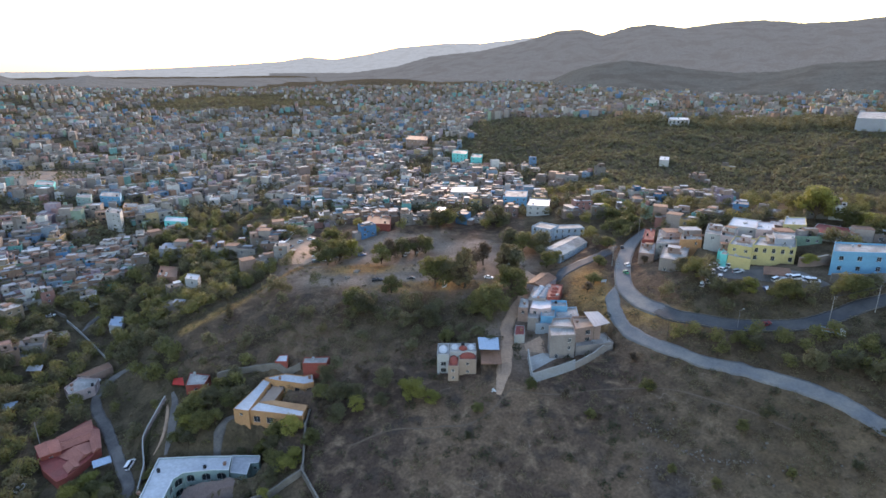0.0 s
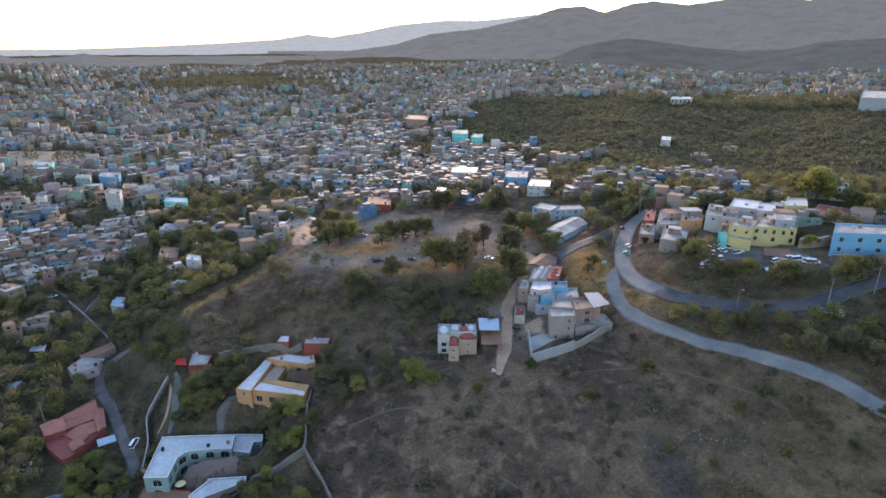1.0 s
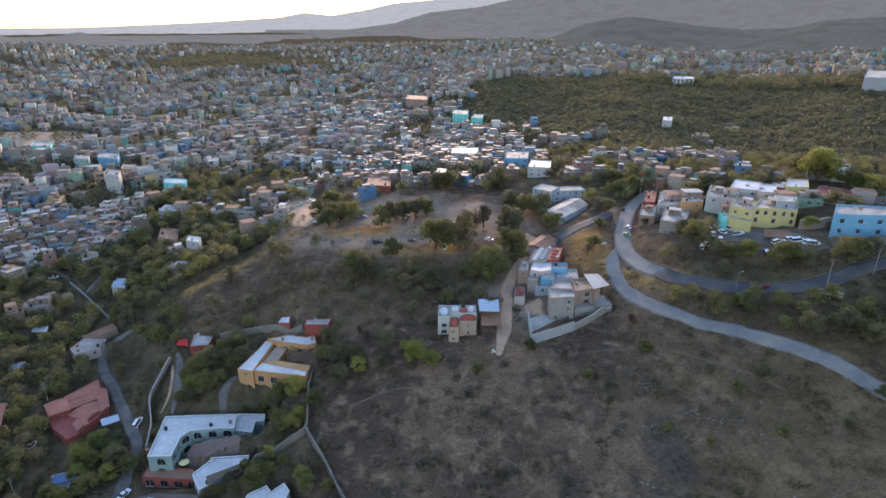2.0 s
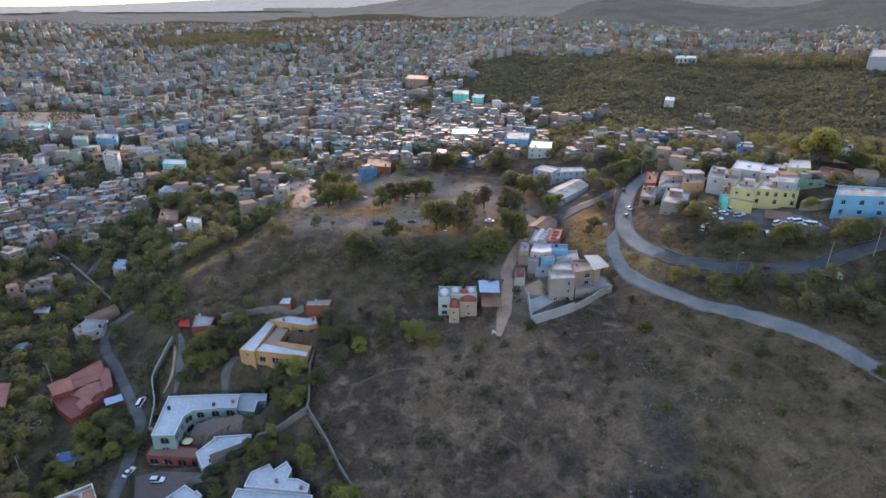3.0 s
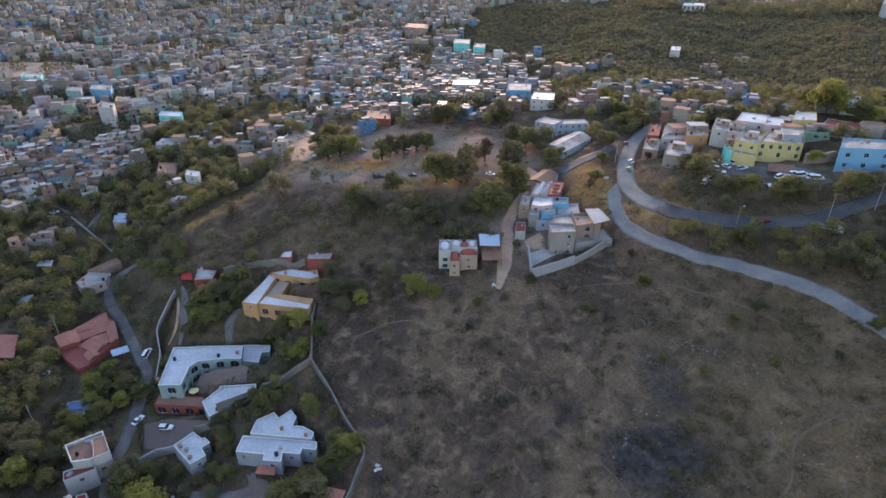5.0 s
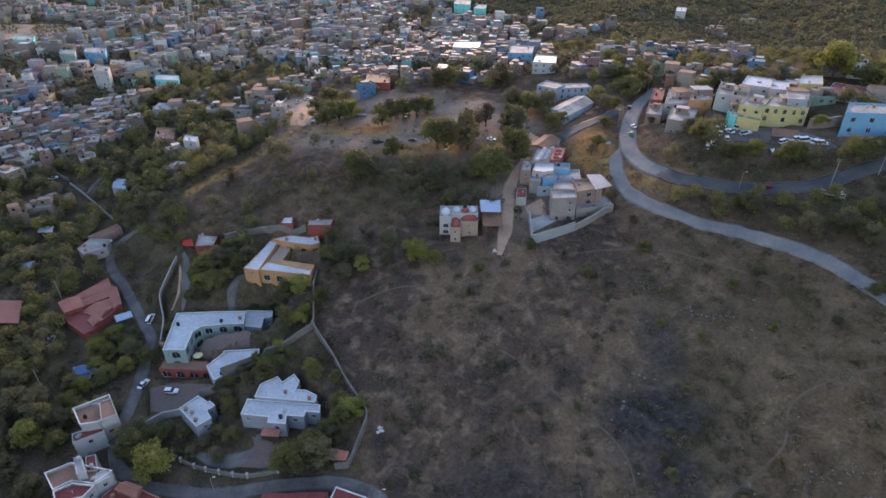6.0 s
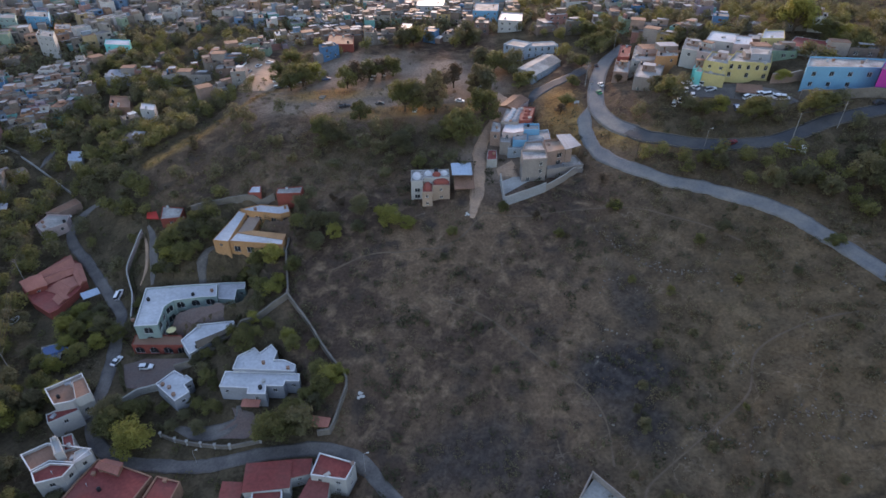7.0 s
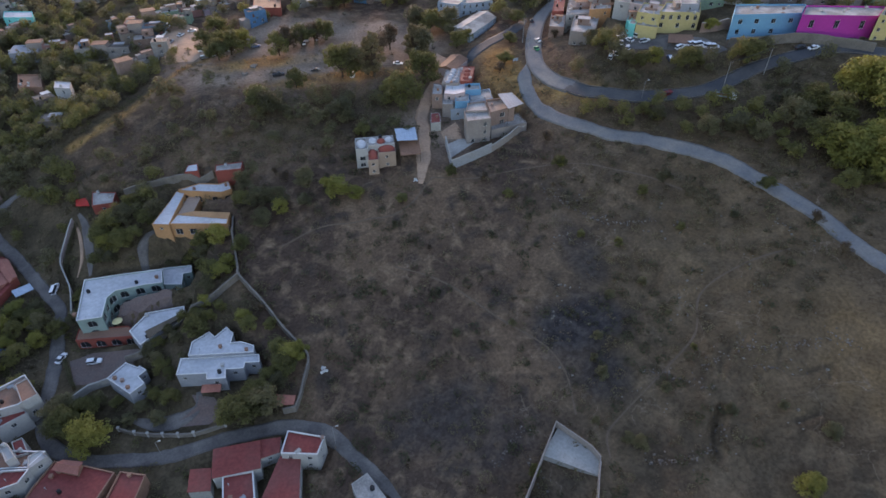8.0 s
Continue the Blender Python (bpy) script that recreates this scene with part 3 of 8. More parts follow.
def volume(thing, poly, z0, z1, wall, roof, rim=0.4, rng=None, win=None, roof_name="roof", facing=True, rim_mat=None, foot=4.0, roof_label="", arch_edges=(), clutter=1.0):
    """One block of a building: walls with openings, a parapet and a flat roof; poly in world metres, parts in the thing's space."""
    base = thing.matrix_world.translation
    poly = ccw(poly)
    level_plot(poly, z0)
    loc = [(p[0] - base.x, p[1] - base.y) for p in poly]
    lz0, lz1 = z0 - base.z, z1 - base.z
    bm = bmesh.new()
    inner = inset(loc, 0.2)
    n = len(loc)
    todo = []
    for i in range(n):
        p, q = loc[i], loc[(i + 1) % n]
        length = math.dist(p, q)
        normal = Vector((q[1] - p[1], p[0] - q[0])).normalized()
        mid = Vector(((p[0] + q[0]) / 2 + base.x, (p[1] + q[1]) / 2 + base.y))
        seen = normal.dot(-mid.normalized()) > 0.12 or not facing
        holes = []
        if win and seen and length > 2.2:
            spec = dict(win)
            if i in arch_edges:
                spec["arched"] = True
            holes = storey_holes(rng, length, z1 - z0, **spec)
        face_with_holes(bm, p, q, lz0, lz1 + rim, holes)
        todo += [(p, q, h) for h in holes]
        # foundation down into the slope, inner side and top of the parapet
        v = [bm.verts.new((*p, lz0 - foot)), bm.verts.new((*q, lz0 - foot)), bm.verts.new((*q, lz0)), bm.verts.new((*p, lz0))]
        bm.faces.new(v)
        if rim > 0:
            pi, qi = inner[i], inner[(i + 1) % n]
            bm.faces.new([bm.verts.new(c) for c in ((*p, lz1 + rim), (*q, lz1 + rim), (*qi, lz1 + rim), (*pi, lz1 + rim))])
            bm.faces.new([bm.verts.new(c) for c in ((*pi, lz1 + rim), (*qi, lz1 + rim), (*qi, lz1 - 0.1), (*pi, lz1 - 0.1))])
    bmesh.ops.remove_doubles(bm, verts=bm.verts, dist=0.004)
    part("wall", bm, wall, thing)
    bm = bmesh.new()
    outline = inner if rim > 0 else inset(loc, -0.15)
    top = [bm.verts.new((*p, lz1)) for p in outline]
    low = [bm.verts.new((*p, lz1 - 0.2)) for p in outline]
    bm.faces.new(top)
    bm.faces.new(low[::-1])
    for i in range(n):
        k = (i + 1) % n
        bm.faces.new((low[i], low[k], top[k], top[i]))
    bm.normal_update()
    bmesh.ops.triangulate(bm, faces=[f for f in bm.faces if len(f.verts) > 4])
    part(roof_name, bm, roof, thing, roof_label)
    if rim_mat:
        bm = bmesh.new()
        o2, i2 = inset(loc, -0.06), inset(loc, 0.26)
        for i in range(n):
            k = (i + 1) % n
            c = [(*o2[i], lz1 + rim + 0.003), (*o2[k], lz1 + rim + 0.003), (*i2[k], lz1 + rim + 0.003), (*i2[i], lz1 + rim + 0.003)]
            lo = [bm.verts.new(x) for x in c]
            hi = [bm.verts.new((x[0], x[1], x[2] + 0.12)) for x in c]
            bm.faces.new(hi)
            for a in range(4):
                b = (a + 1) % 4
                bm.faces.new((lo[a], lo[b], hi[b], hi[a]))
        bmesh.ops.remove_doubles(bm, verts=bm.verts, dist=0.02)
        part("parapet_cap", bm, rim_mat, thing)
    if rim > 0.05 and clutter:
        roof_clutter(thing, inner, lz1, clutter * (0.5 if roof == M_whiteroof else 1.0), roof_seed=int(abs(poly[0][0]) * 10))
        if roof == M_slab and 85 < poly[0][0] < 146 and 190 < poly[0][1] < 300 and foot > 1:
            rooftop_room(thing, inner, lz1, int(abs(poly[0][1]) * 10))
    for p, q, h in todo:
        set_opening(thing, p, q, lz0, h, door=(rng.random() < 0.12 and h[2] < 1.0))


def water_tank(parent, x, y, z, r=0.55, h=1.2, material=None):
    bm = bmesh.new()
    for z0, z1, ra, rb in ((0, h * 0.8, r, r), (h * 0.8, h * 0.95, r, r * 0.55), (h * 0.95, h, r * 0.35, r * 0.35)):
        add_tube(bm, (x, y, z + z0), (x, y, z + z1), ra, rb, 12)
    part("water_tank", bm, material or M_tank, parent)


def vent(parent, x, y, z, material=None):
    bm = bmesh.new()
    add_box(bm, (x, y, z + 0.4), (0.8, 0.8, 0.8))
    add_box(bm, (x, y, z + 0.86), (1.0, 1.0, 0.12))
    part("chimney", bm, material or M_white, parent)


def sloped_roof(thing, quad, z_low, z_high, material, name="roof", thick=0.15, ribs=True, label=""):
    """A pitched sheet: quad corners in world metres, the first two low, the last two high."""
    b = thing.matrix_world.translation
    bm = bmesh.new()
    zs = (z_low, z_low, z_high, z_high)
    n = 14 if ribs else 1
    A, B, C, D = [Vector((q[0] - b.x, q[1] - b.y, z - b.z)) for q, z in zip(quad, zs)]
    for i in range(n):
        lo0, lo1 = A.lerp(B, i / n), A.lerp(B, (i + 1) / n)
        hi0, hi1 = D.lerp(C, i / n), D.lerp(C, (i + 1) / n)
        up = Vector((0, 0, 0.06 if (i % 2 and ribs) else 0.0))
        t = [bm.verts.new(p + up) for p in (lo0, lo1, hi1, hi0)]
        u = [bm.verts.new(p - Vector((0, 0, thick))) for p in (lo0, lo1, hi1, hi0)]
        bm.faces.new(t)
        bm.faces.new(u[::-1])
        for k in range(4):
            j = (k + 1) % 4
            bm.faces.new((u[k], u[j], t[j], t[k]))
    bmesh.ops.remove_doubles(bm, verts=bm.verts, dist=0.07)
    bmesh.ops.recalc_face_normals(bm, faces=bm.faces)
    part(name, bm, material, thing, label)


def roof_clutter(thing, poly, z, amount, roof_seed=0):
    """What stands on a flat roof: tanks, vents, stair heads, a low dividing wall."""
    r = random.Random(roof_seed)
    xs, ys = [p[0] for p in poly], [p[1] for p in poly]
    area = (max(xs) - min(xs)) * (max(ys) - min(ys))
    n = int(amount * min(5, 0.8 + area / 45))
    placed = 0
    for _ in range(n * 6):
        x, y = r.uniform(min(xs), max(xs)), r.uniform(min(ys), max(ys))
        inside = outside(list(poly), x, y) == 0 and min(outside(list(poly), x + a, y + b) for a, b in ((1, 0), (-1, 0), (0, 1), (0, -1))) == 0
        if not inside:
            continue
        k = r.random()
        if k < 0.35:
            water_tank(thing, x, y, z, r.uniform(0.45, 0.6), r.uniform(1.0, 1.4), r.choice((M_tank, M_tank, M_tankgrey, M_white)))
        elif k < 0.6:
            vent(thing, x, y, z, r.choice((M_white, M_brick, M_terra)))
        elif k < 0.8:
            bm = bmesh.new()
            add_tube(bm, (x, y, z), (x, y, z + 0.9), 0.07, 0.07, 8)
            add_tube(bm, (x, y, z + 0.9), (x, y, z + 1.05), 0.16, 0.1, 8)
            part("vent_pipe", bm, M_tankgrey, thing)
        else:
            bm = bmesh.new()
            turn = r.uniform(0, 90)
            add_box(bm, (x, y, z + 0.28), (1.5, 0.9, 0.5), turn)
            add_box(bm, (x, y, z + 0.56), (1.6, 1.0, 0.05), turn)
            part("roof_hatch", bm, r.choice((M_concrete, M_metal)), thing)
        placed += 1
        if placed >= n:
            break


def rooftop_room(thing, poly, z, seed):
    """A small added room with a door and a sheet roof, and a half-built wall with starter bars beside it."""
    r = random.Random(seed)
    c = Vector((sum(p[0] for p in poly) / len(poly), sum(p[1] for p in poly) / len(poly)))
    a, b = Vector(poly[0]), Vector(poly[1])
    turn = math.atan2((b - a).y, (b - a).x)
    u, v = Vector((math.cos(turn), math.sin(turn))), Vector((-math.sin(turn), math.cos(turn)))
    size = min(max(abs((Vector(p) - c).dot(u)) for p in poly), max(abs((Vector(p) - c).dot(v)) for p in poly))
    if size < 2.6:
        return
    w, d, h = size * r.uniform(0.7, 1.0), size * r.uniform(0.55, 0.8), r.uniform(2.0, 2.6)
    o = c + u * r.uniform(-0.25, 0.25) * size + v * size * 0.25
    q = [o + u * (sx * w / 2) + v * (sy * d / 2) for sx, sy in ((-1, -1), (1, -1), (1, 1), (-1, 1))]
    bm = bmesh.new()
    for i in range(4):
        face_with_holes(bm, q[i], q[(i + 1) % 4], z, z + h, [(w * 0.2, w * 0.2 + 0.85, 0.05, 1.9, False)] if i == 0 else [])
    part("rooftop_room", bm, r.choice((M_block, M_brick, M_white, M_pink, M_block)), thing)
    bm = bmesh.new()
    add_box(bm, (o.x, o.y, z + h + 0.06), (w + 0.4, d + 0.4, 0.12), math.degrees(turn))
    part("room_roof", bm, r.choice((M_slab, M_metal, M_rust)), thing)
    set_opening(thing, tuple(q[0]), tuple(q[1]), z, (w * 0.2, w * 0.2 + 0.85, 0.05, 1.9, False), door=True)
    bm = bmesh.new()
    e = c - v * size * 0.35
    add_box(bm, (e.x, e.y, z + 0.5), (size * 1.1, 0.15, 1.0), math.degrees(turn))
    for k in (-0.5, -0.2, 0.15, 0.5):
        p = e + u * (k * size)
        add_tube(bm, (p.x, p.y, z + 1.0), (p.x, p.y, z + 1.9), 0.04, 0.04, 5)
    part("half_built_wall", bm, M_brick, thing)


def gable_roof(thing, quad, z, rise, material, over=0.35, name="roof"):
    """A pitched tiled roof over a four-cornered block, ridge along its longer side, with tile courses."""
    base = thing.matrix_world.translation
    q = [Vector((p[0] - base.x, p[1] - base.y, z - base.z)) for p in inset(ccw(quad), -over)]
    if (q[1] - q[0]).length < (q[2] - q[1]).length:
        q = q[1:] + q[:1]
    up = Vector((0, 0, rise))
    r0, r1 = (q[0] + q[3]) / 2 + up, (q[1] + q[2]) / 2 + up
    bm = bmesh.new()
    for a, b, c, d in ((q[0], q[1], r1, r0), (q[2], q[3], r0, r1)):
        n = max(4, int((d - a).length / 0.45))
        for i in range(n):
            lo0, lo1, hi0, hi1 = a.lerp(d, i / n), b.lerp(c, i / n), a.lerp(d, (i + 1) / n), b.lerp(c, (i + 1) / n)
            lift = Vector((0, 0, 0.06))
            v = [bm.verts.new(p) for p in (lo0 + lift, lo1 + lift, hi1, hi0)]
            w = [bm.verts.new(p) for p in (lo0, lo1, lo1 + lift, lo0 + lift)]
            bm.faces.new(v)
            bm.faces.new(w)
    for a, b, c in ((q[3], q[0], r0), (q[1], q[2], r1)):
        bm.faces.new([bm.verts.new(p) for p in (a, b, c)])
    bmesh.ops.remove_doubles(bm, verts=bm.verts, dist=0.01)
    part(name, bm, material, thing)
    bm = bmesh.new()
    add_tube(bm, r0, r1, 0.14, 0.14, 8)
    part("ridge", bm, material, thing)

# ---- houses of the hillside ----
rng = random.Random(11)
W_PLAIN = dict(step=3.4, win=(1.2, 1.3))
W_FEW = dict(step=5.0, win=(1.1, 1.1), fill=0.8)
W_ARCH = dict(step=3.7, win=(2.8, 2.6), arched=True, storey=3.8, fill=1.0, sill=0.55)
h = empty("villa", (-91.9, 143.6, 5.8), "long pale aqua villa with a white flat roof", "house")
volume(h, [(-91.9, 143.6), (-84.7, 143.8), (-85.5, 152.7), (-83.6, 155.7), (-74.8, 157.1), (-69.5, 157.1), (-70.9, 164.2), (-82.6, 163.9), (-94.9, 163.0)], 5.8, 14.0, M_aqua, M_whiteroof, rng=rng, win=W_ARCH, rim=0.35, rim_mat=M_trim)
volume(h, [(-69.4, 157.8), (-63.7, 156.8), (-64.2, 162.4), (-61.4, 162.7), (-62.1, 166.3), (-71.5, 166.4)], 6.0, 12.5, M_aqua, M_whiteroof, rng=rng, win=W_FEW, rim=0.35, rim_mat=M_trim)
volume(h, [(-93.3, 140.7), (-75.3, 139.4), (-78.7, 144.3), (-93.8, 145.5)], 5.1, 8.7, M_redwall, M_terra, rng=rng, win=dict(step=4.2, win=(3.0, 2.6), arched=True, storey=3.4, fill=1.0, sill=0.1), rim=0.3, clutter=0.0)
h = empty("pavilion", (-75.7, 137.4, 8.5), "angular white flat-roofed pavilion beside the villa", "house")
volume(h, [(-75.7, 137.4), (-71.3, 131.1), (-60.8, 142.6), (-61.2, 145.6), (-71.8, 144.6)], 8.8, 12.8, M_bluegrey, M_whiteroof, rng=rng, win=W_FEW, rim=0.3, rim_mat=M_trim)
h = empty("bungalow", (-59.1, 117.8, 7.5), "blue-grey bungalow with stepped white flat roofs", "house")
volume(h, [(-59.1, 117.8), (-50.8, 116.8), (-50.6, 114.7), (-45.4, 114.2), (-45.8, 117.4), (-40.8, 116.9), (-40.5, 118.9), (-36.5, 118.4), (-36.8, 121.3), (-58.8, 123.7)], 7.5, 12.5, M_bluegrey, M_whiteroof, rng=rng, win=W_PLAIN, rim=0.3, rim_mat=M_trim)
volume(h, [(-56.5, 123.6), (-38.2, 121.6), (-38.2, 124.1), (-41.9, 126.3), (-45.0, 126.5), (-44.6, 130.1), (-46.9, 133.1), (-49.8, 129.7), (-51.8, 132.1), (-56.2, 128.8)], 8.0, 13.5, M_bluegrey, M_whiteroof, rim=0.3, rim_mat=M_trim)
h = empty("garage", (-79.8, 123.3, 4.1), "grey garage with a notched white flat roof", "house")
volume(h, [(-79.8, 123.3), (-72.2, 116.4), (-69.0, 119.6), (-71.2, 122.5), (-69.5, 124.5), (-71.7, 126.4), (-72.2, 125.9), (-76.0, 128.5)], 4.1, 8.9, M_bluegrey, M_whiteroof, rng=rng, win=W_FEW, rim=0.3, rim_mat=M_trim)
h = empty("white_house", (-103.7, 114.2, 3.5), "white stepped house with terracotta roof terraces", "house")
volume(h, [(-103.7, 114.2), (-99.1, 115.2), (-95.7, 118.8), (-101.0, 125.8), (-108.9, 120.2)], 3.5, 11.5, M_white, M_terra, rng=rng, win=W_PLAIN, rim=1.0, rim_mat=M_trim)
volume(h, [(-104.2, 109.9), (-97.6, 114.2), (-100.0, 116.8), (-106.2, 113.1)], 3.5, 9.5, M_white, M_redroof, rng=rng, win=W_PLAIN, rim=0.5)
volume(h, [(-98.7, 91.5), (-92.6, 93.1), (-91.4, 96.6), (-97.7, 97.4), (-101.2, 94.8)], 3.9, 8.9, M_white, M_redroof, rng=rng, win=W_PLAIN, rim=0.6, rim_mat=M_trim)
volume(h, [(-101.9, 95.6), (-98.5, 98.3), (-92.2, 97.5), (-89.3, 101.6), (-101.8, 104.1), (-107.0, 100.7)], 4.6, 8.1, M_white, M_terra, rng=rng, win=W_FEW, rim=0.9, rim_mat=M_trim)
volume(h, [(-97.8, 115.0), (-94.5, 117.3), (-99.3, 123.7), (-101.8, 121.9)], 10.7, 13.1, M_white, M_terra, rim=0.3, foot=0.5, clutter=0.0)
volume(h, [(-96.3, 101.4), (-93.6, 102.0), (-96.7, 107.1), (-99.1, 106.2)], 3.5, 8.5, M_white, M_redroof, rng=rng, win=W_PLAIN, rim=0.4)
volume(h, [(-91.8, 96.6), (-88.1, 99.7), (-90.6, 101.9), (-93.0, 100.5)], 4.5, 9.1, M_white, M_white, rng=rng, win=W_PLAIN, rim=0.3)
volume(h, [(-96.4, 98.3), (-94.7, 99.4), (-98.3, 104.1), (-100.0, 103.6)], 4.6, 11.1, M_white, M_white, rng=rng, win=W_PLAIN, rim=0.5)
h = empty("terrace_house", (-92.4, 87.8, 2.0), "low house with broad terracotta roof terraces", "house")
volume(h, [(-92.4, 87.8), (-90.8, 93.2), (-87.7, 100.1), (-79.8, 97.4), (-71.8, 94.0), (-74.3, 87.4), (-75.8, 82.7)], 2.0, 6.0, M_terra, M_redroof, rim=0.35, rim_mat=M_terra)
volume(h, [(-86.5, 97.0), (-85.0, 99.0), (-80.2, 97.5), (-80.4, 94.6)], 2.0, 7.4, M_terra, M_tile, rim=0.02, clutter=0.0)
gable_roof(h, [(-86.5, 97.0), (-85.0, 99.0), (-80.2, 97.5), (-80.4, 94.6)], 7.45, 0.8, M_tile)
volume(h, [(-70.4, 93.9), (-63.9, 91.8), (-65.0, 85.6), (-66.4, 83.0), (-72.5, 84.8)], 1.9, 6.2, M_terra, M_redroof, rim=0.35, rim_mat=M_terra)
h = empty("red_roofed_house", (-47.0, 87.2, 2.7), "white house with several red flat roofs by the lane", "house")
volume(h, [(-47.0, 87.2), (-35.5, 87.9), (-36.0, 95.8), (-47.6, 95.3)], 2.7, 7.7, M_white, M_redroof, rng=rng, win=W_FEW, rim=0)
volume(h, [(-35.8, 90.9), (-31.0, 91.9), (-30.9, 96.1), (-36.1, 96.2)], 2.8, 7.2, M_white, M_redroof, rng=rng, win=W_FEW, rim=0)
volume(h, [(-30.2, 90.0), (-21.1, 88.0), (-19.1, 92.8), (-28.6, 96.4)], 1.9, 8.9, M_white, M_redroof, rng=rng, win=W_PLAIN, rim=0.35, rim_mat=M_trim)
volume(h, [(-34.7, 80.0), (-36.8, 74.4), (-27.0, 72.6), (-26.0, 78.5), (-25.7, 89.8), (-30.7, 90.7)], 1.9, 6.9, M_white, M_redroof, rng=rng, win=W_FEW, rim=0)
volume(h, [(-44.1, 81.9), (-44.0, 75.8), (-35.9, 74.8), (-36.5, 81.2), (-37.3, 87.6), (-44.7, 87.5)], 1.7, 6.7, M_white, M_redroof, rng=rng, win=W_PLAIN, rim=0.4, rim_mat=M_trim)
volume(h, [(-52.9, 85.4), (-47.6, 84.9), (-48.1, 90.9), (-53.1, 91.4)], 2.2, 6.2, M_concrete, M_redroof, rim=0)
h = empty("concrete_shed", (-12.2, 75.9, 3.6), "bare concrete shed with a stained flat roof", "shed")
volume(h, [(-12.2, 75.9), (-11.2, 72.4), (-3.3, 71.0), (-5.1, 74.6), (-9.1, 82.0), (-13.2, 79.7)], 3.6, 7.0, M_concrete, M_slab, rim=0.15)
h = empty("courtyard_house", (-67.0, 173.9, 20.9), "ochre courtyard house with white flat roofs", "house")
volume(h, [(-67.0, 173.9), (-47.8, 170.3), (-47.8, 173.6), (-65.3, 179.2)], 20.9, 25.5, M_ochre, M_whiteroof, rng=rng, win=dict(step=4.4, win=(2.3, 2.4), storey=4.4, fill=0.95, sill=0.1), rim=0.25, clutter=0.4)
volume(h, [(-72.5, 174.2), (-66.8, 172.8), (-64.6, 192.1), (-67.9, 193.8), (-69.0, 187.9)], 20.8, 26.0, M_ochre, M_whiteroof, rng=rng, win=W_FEW, rim=0.1, clutter=0.0)
volume(h, [(-62.9, 191.1), (-51.1, 188.2), (-47.8, 189.8), (-49.5, 195.4), (-52.7, 194.1), (-59.9, 195.8), (-66.8, 192.8)], 22.5, 27.1, M_ochre, M_whiteroof, rng=rng, win=dict(step=4.4, win=(2.3, 2.4), storey=4.4, fill=0.95, sill=0.1), rim=0.3, clutter=0.6)
volume(h, [(-65.4, 180.8), (-60.6, 181.6), (-59.4, 190.0), (-63.4, 193.4)], 21.0, 24.7, M_ochre, M_cream, rim=0, clutter=0.0)
volume(h, [(-60.4, 181.1), (-65.3, 180.3), (-48.1, 174.7), (-47.9, 178.0)], 21.3, 25.0, M_ochre, M_ochre, rim=0, clutter=0.0)
h = empty("clay_roofed_house", (-126.3, 157.2, 6.9), "red clay-roofed house with stepped roof levels", "house")
volume(h, [(-126.3, 157.2), (-124.4, 159.4), (-122.1, 169.8), (-121.6, 173.9), (-129.0, 186.4), (-136.5, 191.4), (-140.9, 180.3), (-142.8, 171.8), (-134.9, 163.2)], 6.9, 9.5, M_redwall, M_redroof, rim=0.1, clutter=0.0)
volume(h, [(-143.5, 173.4), (-138.0, 167.6), (-133.2, 171.0), (-138.7, 177.7)], 6.6, 11.2, M_redwall, M_tile, rng=rng, win=W_PLAIN, rim=0.02)
gable_roof(h, [(-143.5, 173.4), (-138.0, 167.6), (-133.2, 171.0), (-138.7, 177.7)], 11.25, 0.4, M_tile)
volume(h, [(-138.0, 176.5), (-129.3, 183.4), (-133.9, 190.0), (-139.8, 179.4)], 7.3, 10.5, M_redwall, M_tile, rim=0.02)
gable_roof(h, [(-138.0, 176.5), (-129.3, 183.4), (-133.9, 190.0), (-139.8, 179.4)], 10.55, 1.0, M_tile)
volume(h, [(-134.8, 172.6), (-127.9, 179.3), (-130.3, 183.4), (-138.0, 176.4)], 6.8, 10.0, M_redwall, M_tile, rim=0.02)
gable_roof(h, [(-134.8, 172.6), (-127.9, 179.3), (-130.3, 183.4), (-138.0, 176.4)], 10.05, 1.1, M_tile)
volume(h, [(-130.6, 183.1), (-127.8, 184.6), (-121.2, 174.1), (-122.2, 171.6)], 7.2, 10.2, M_redwall, M_tile, rim=0.02)
gable_roof(h, [(-130.6, 183.1), (-127.8, 184.6), (-121.2, 174.1), (-122.2, 171.6)], 10.25, 0.8, M_tile)
volume(h, [(-133.1, 169.9), (-127.5, 177.6), (-123.4, 172.6), (-125.2, 166.5)], 6.7, 9.7, M_redwall, M_tile, rim=0.02)
gable_roof(h, [(-133.1, 169.9), (-127.5, 177.6), (-123.4, 172.6), (-125.2, 166.5)], 9.75, 1.1, M_tile)
volume(h, [(-128.6, 164.9), (-127.3, 169.2), (-123.7, 165.2), (-125.1, 161.7)], 6.7, 9.7, M_redwall, M_tile, rim=0.02)
gable_roof(h, [(-128.6, 164.9), (-127.3, 169.2), (-123.7, 165.2), (-125.1, 161.7)], 9.75, 0.7, M_tile)
h = empty("roadside_house", (-152.1, 204.2, 11.1), "pale flat-roofed house beside the valley lane", "house")
volume(h, [(-152.8, 205.7), (-148.0, 201.0), (-141.3, 206.9), (-142.9, 213.0), (-151.8, 214.0)], 11.2, 14.8, M_pink, M_slab, rng=rng, win=W_PLAIN, rim=0.4)
volume(h, [(-153.0, 214.6), (-147.3, 213.9), (-141.8, 221.8), (-146.0, 226.0)], 12.2, 15.6, M_brick, M_rust, rng=rng, win=W_FEW, rim=0.1, clutter=0.0)
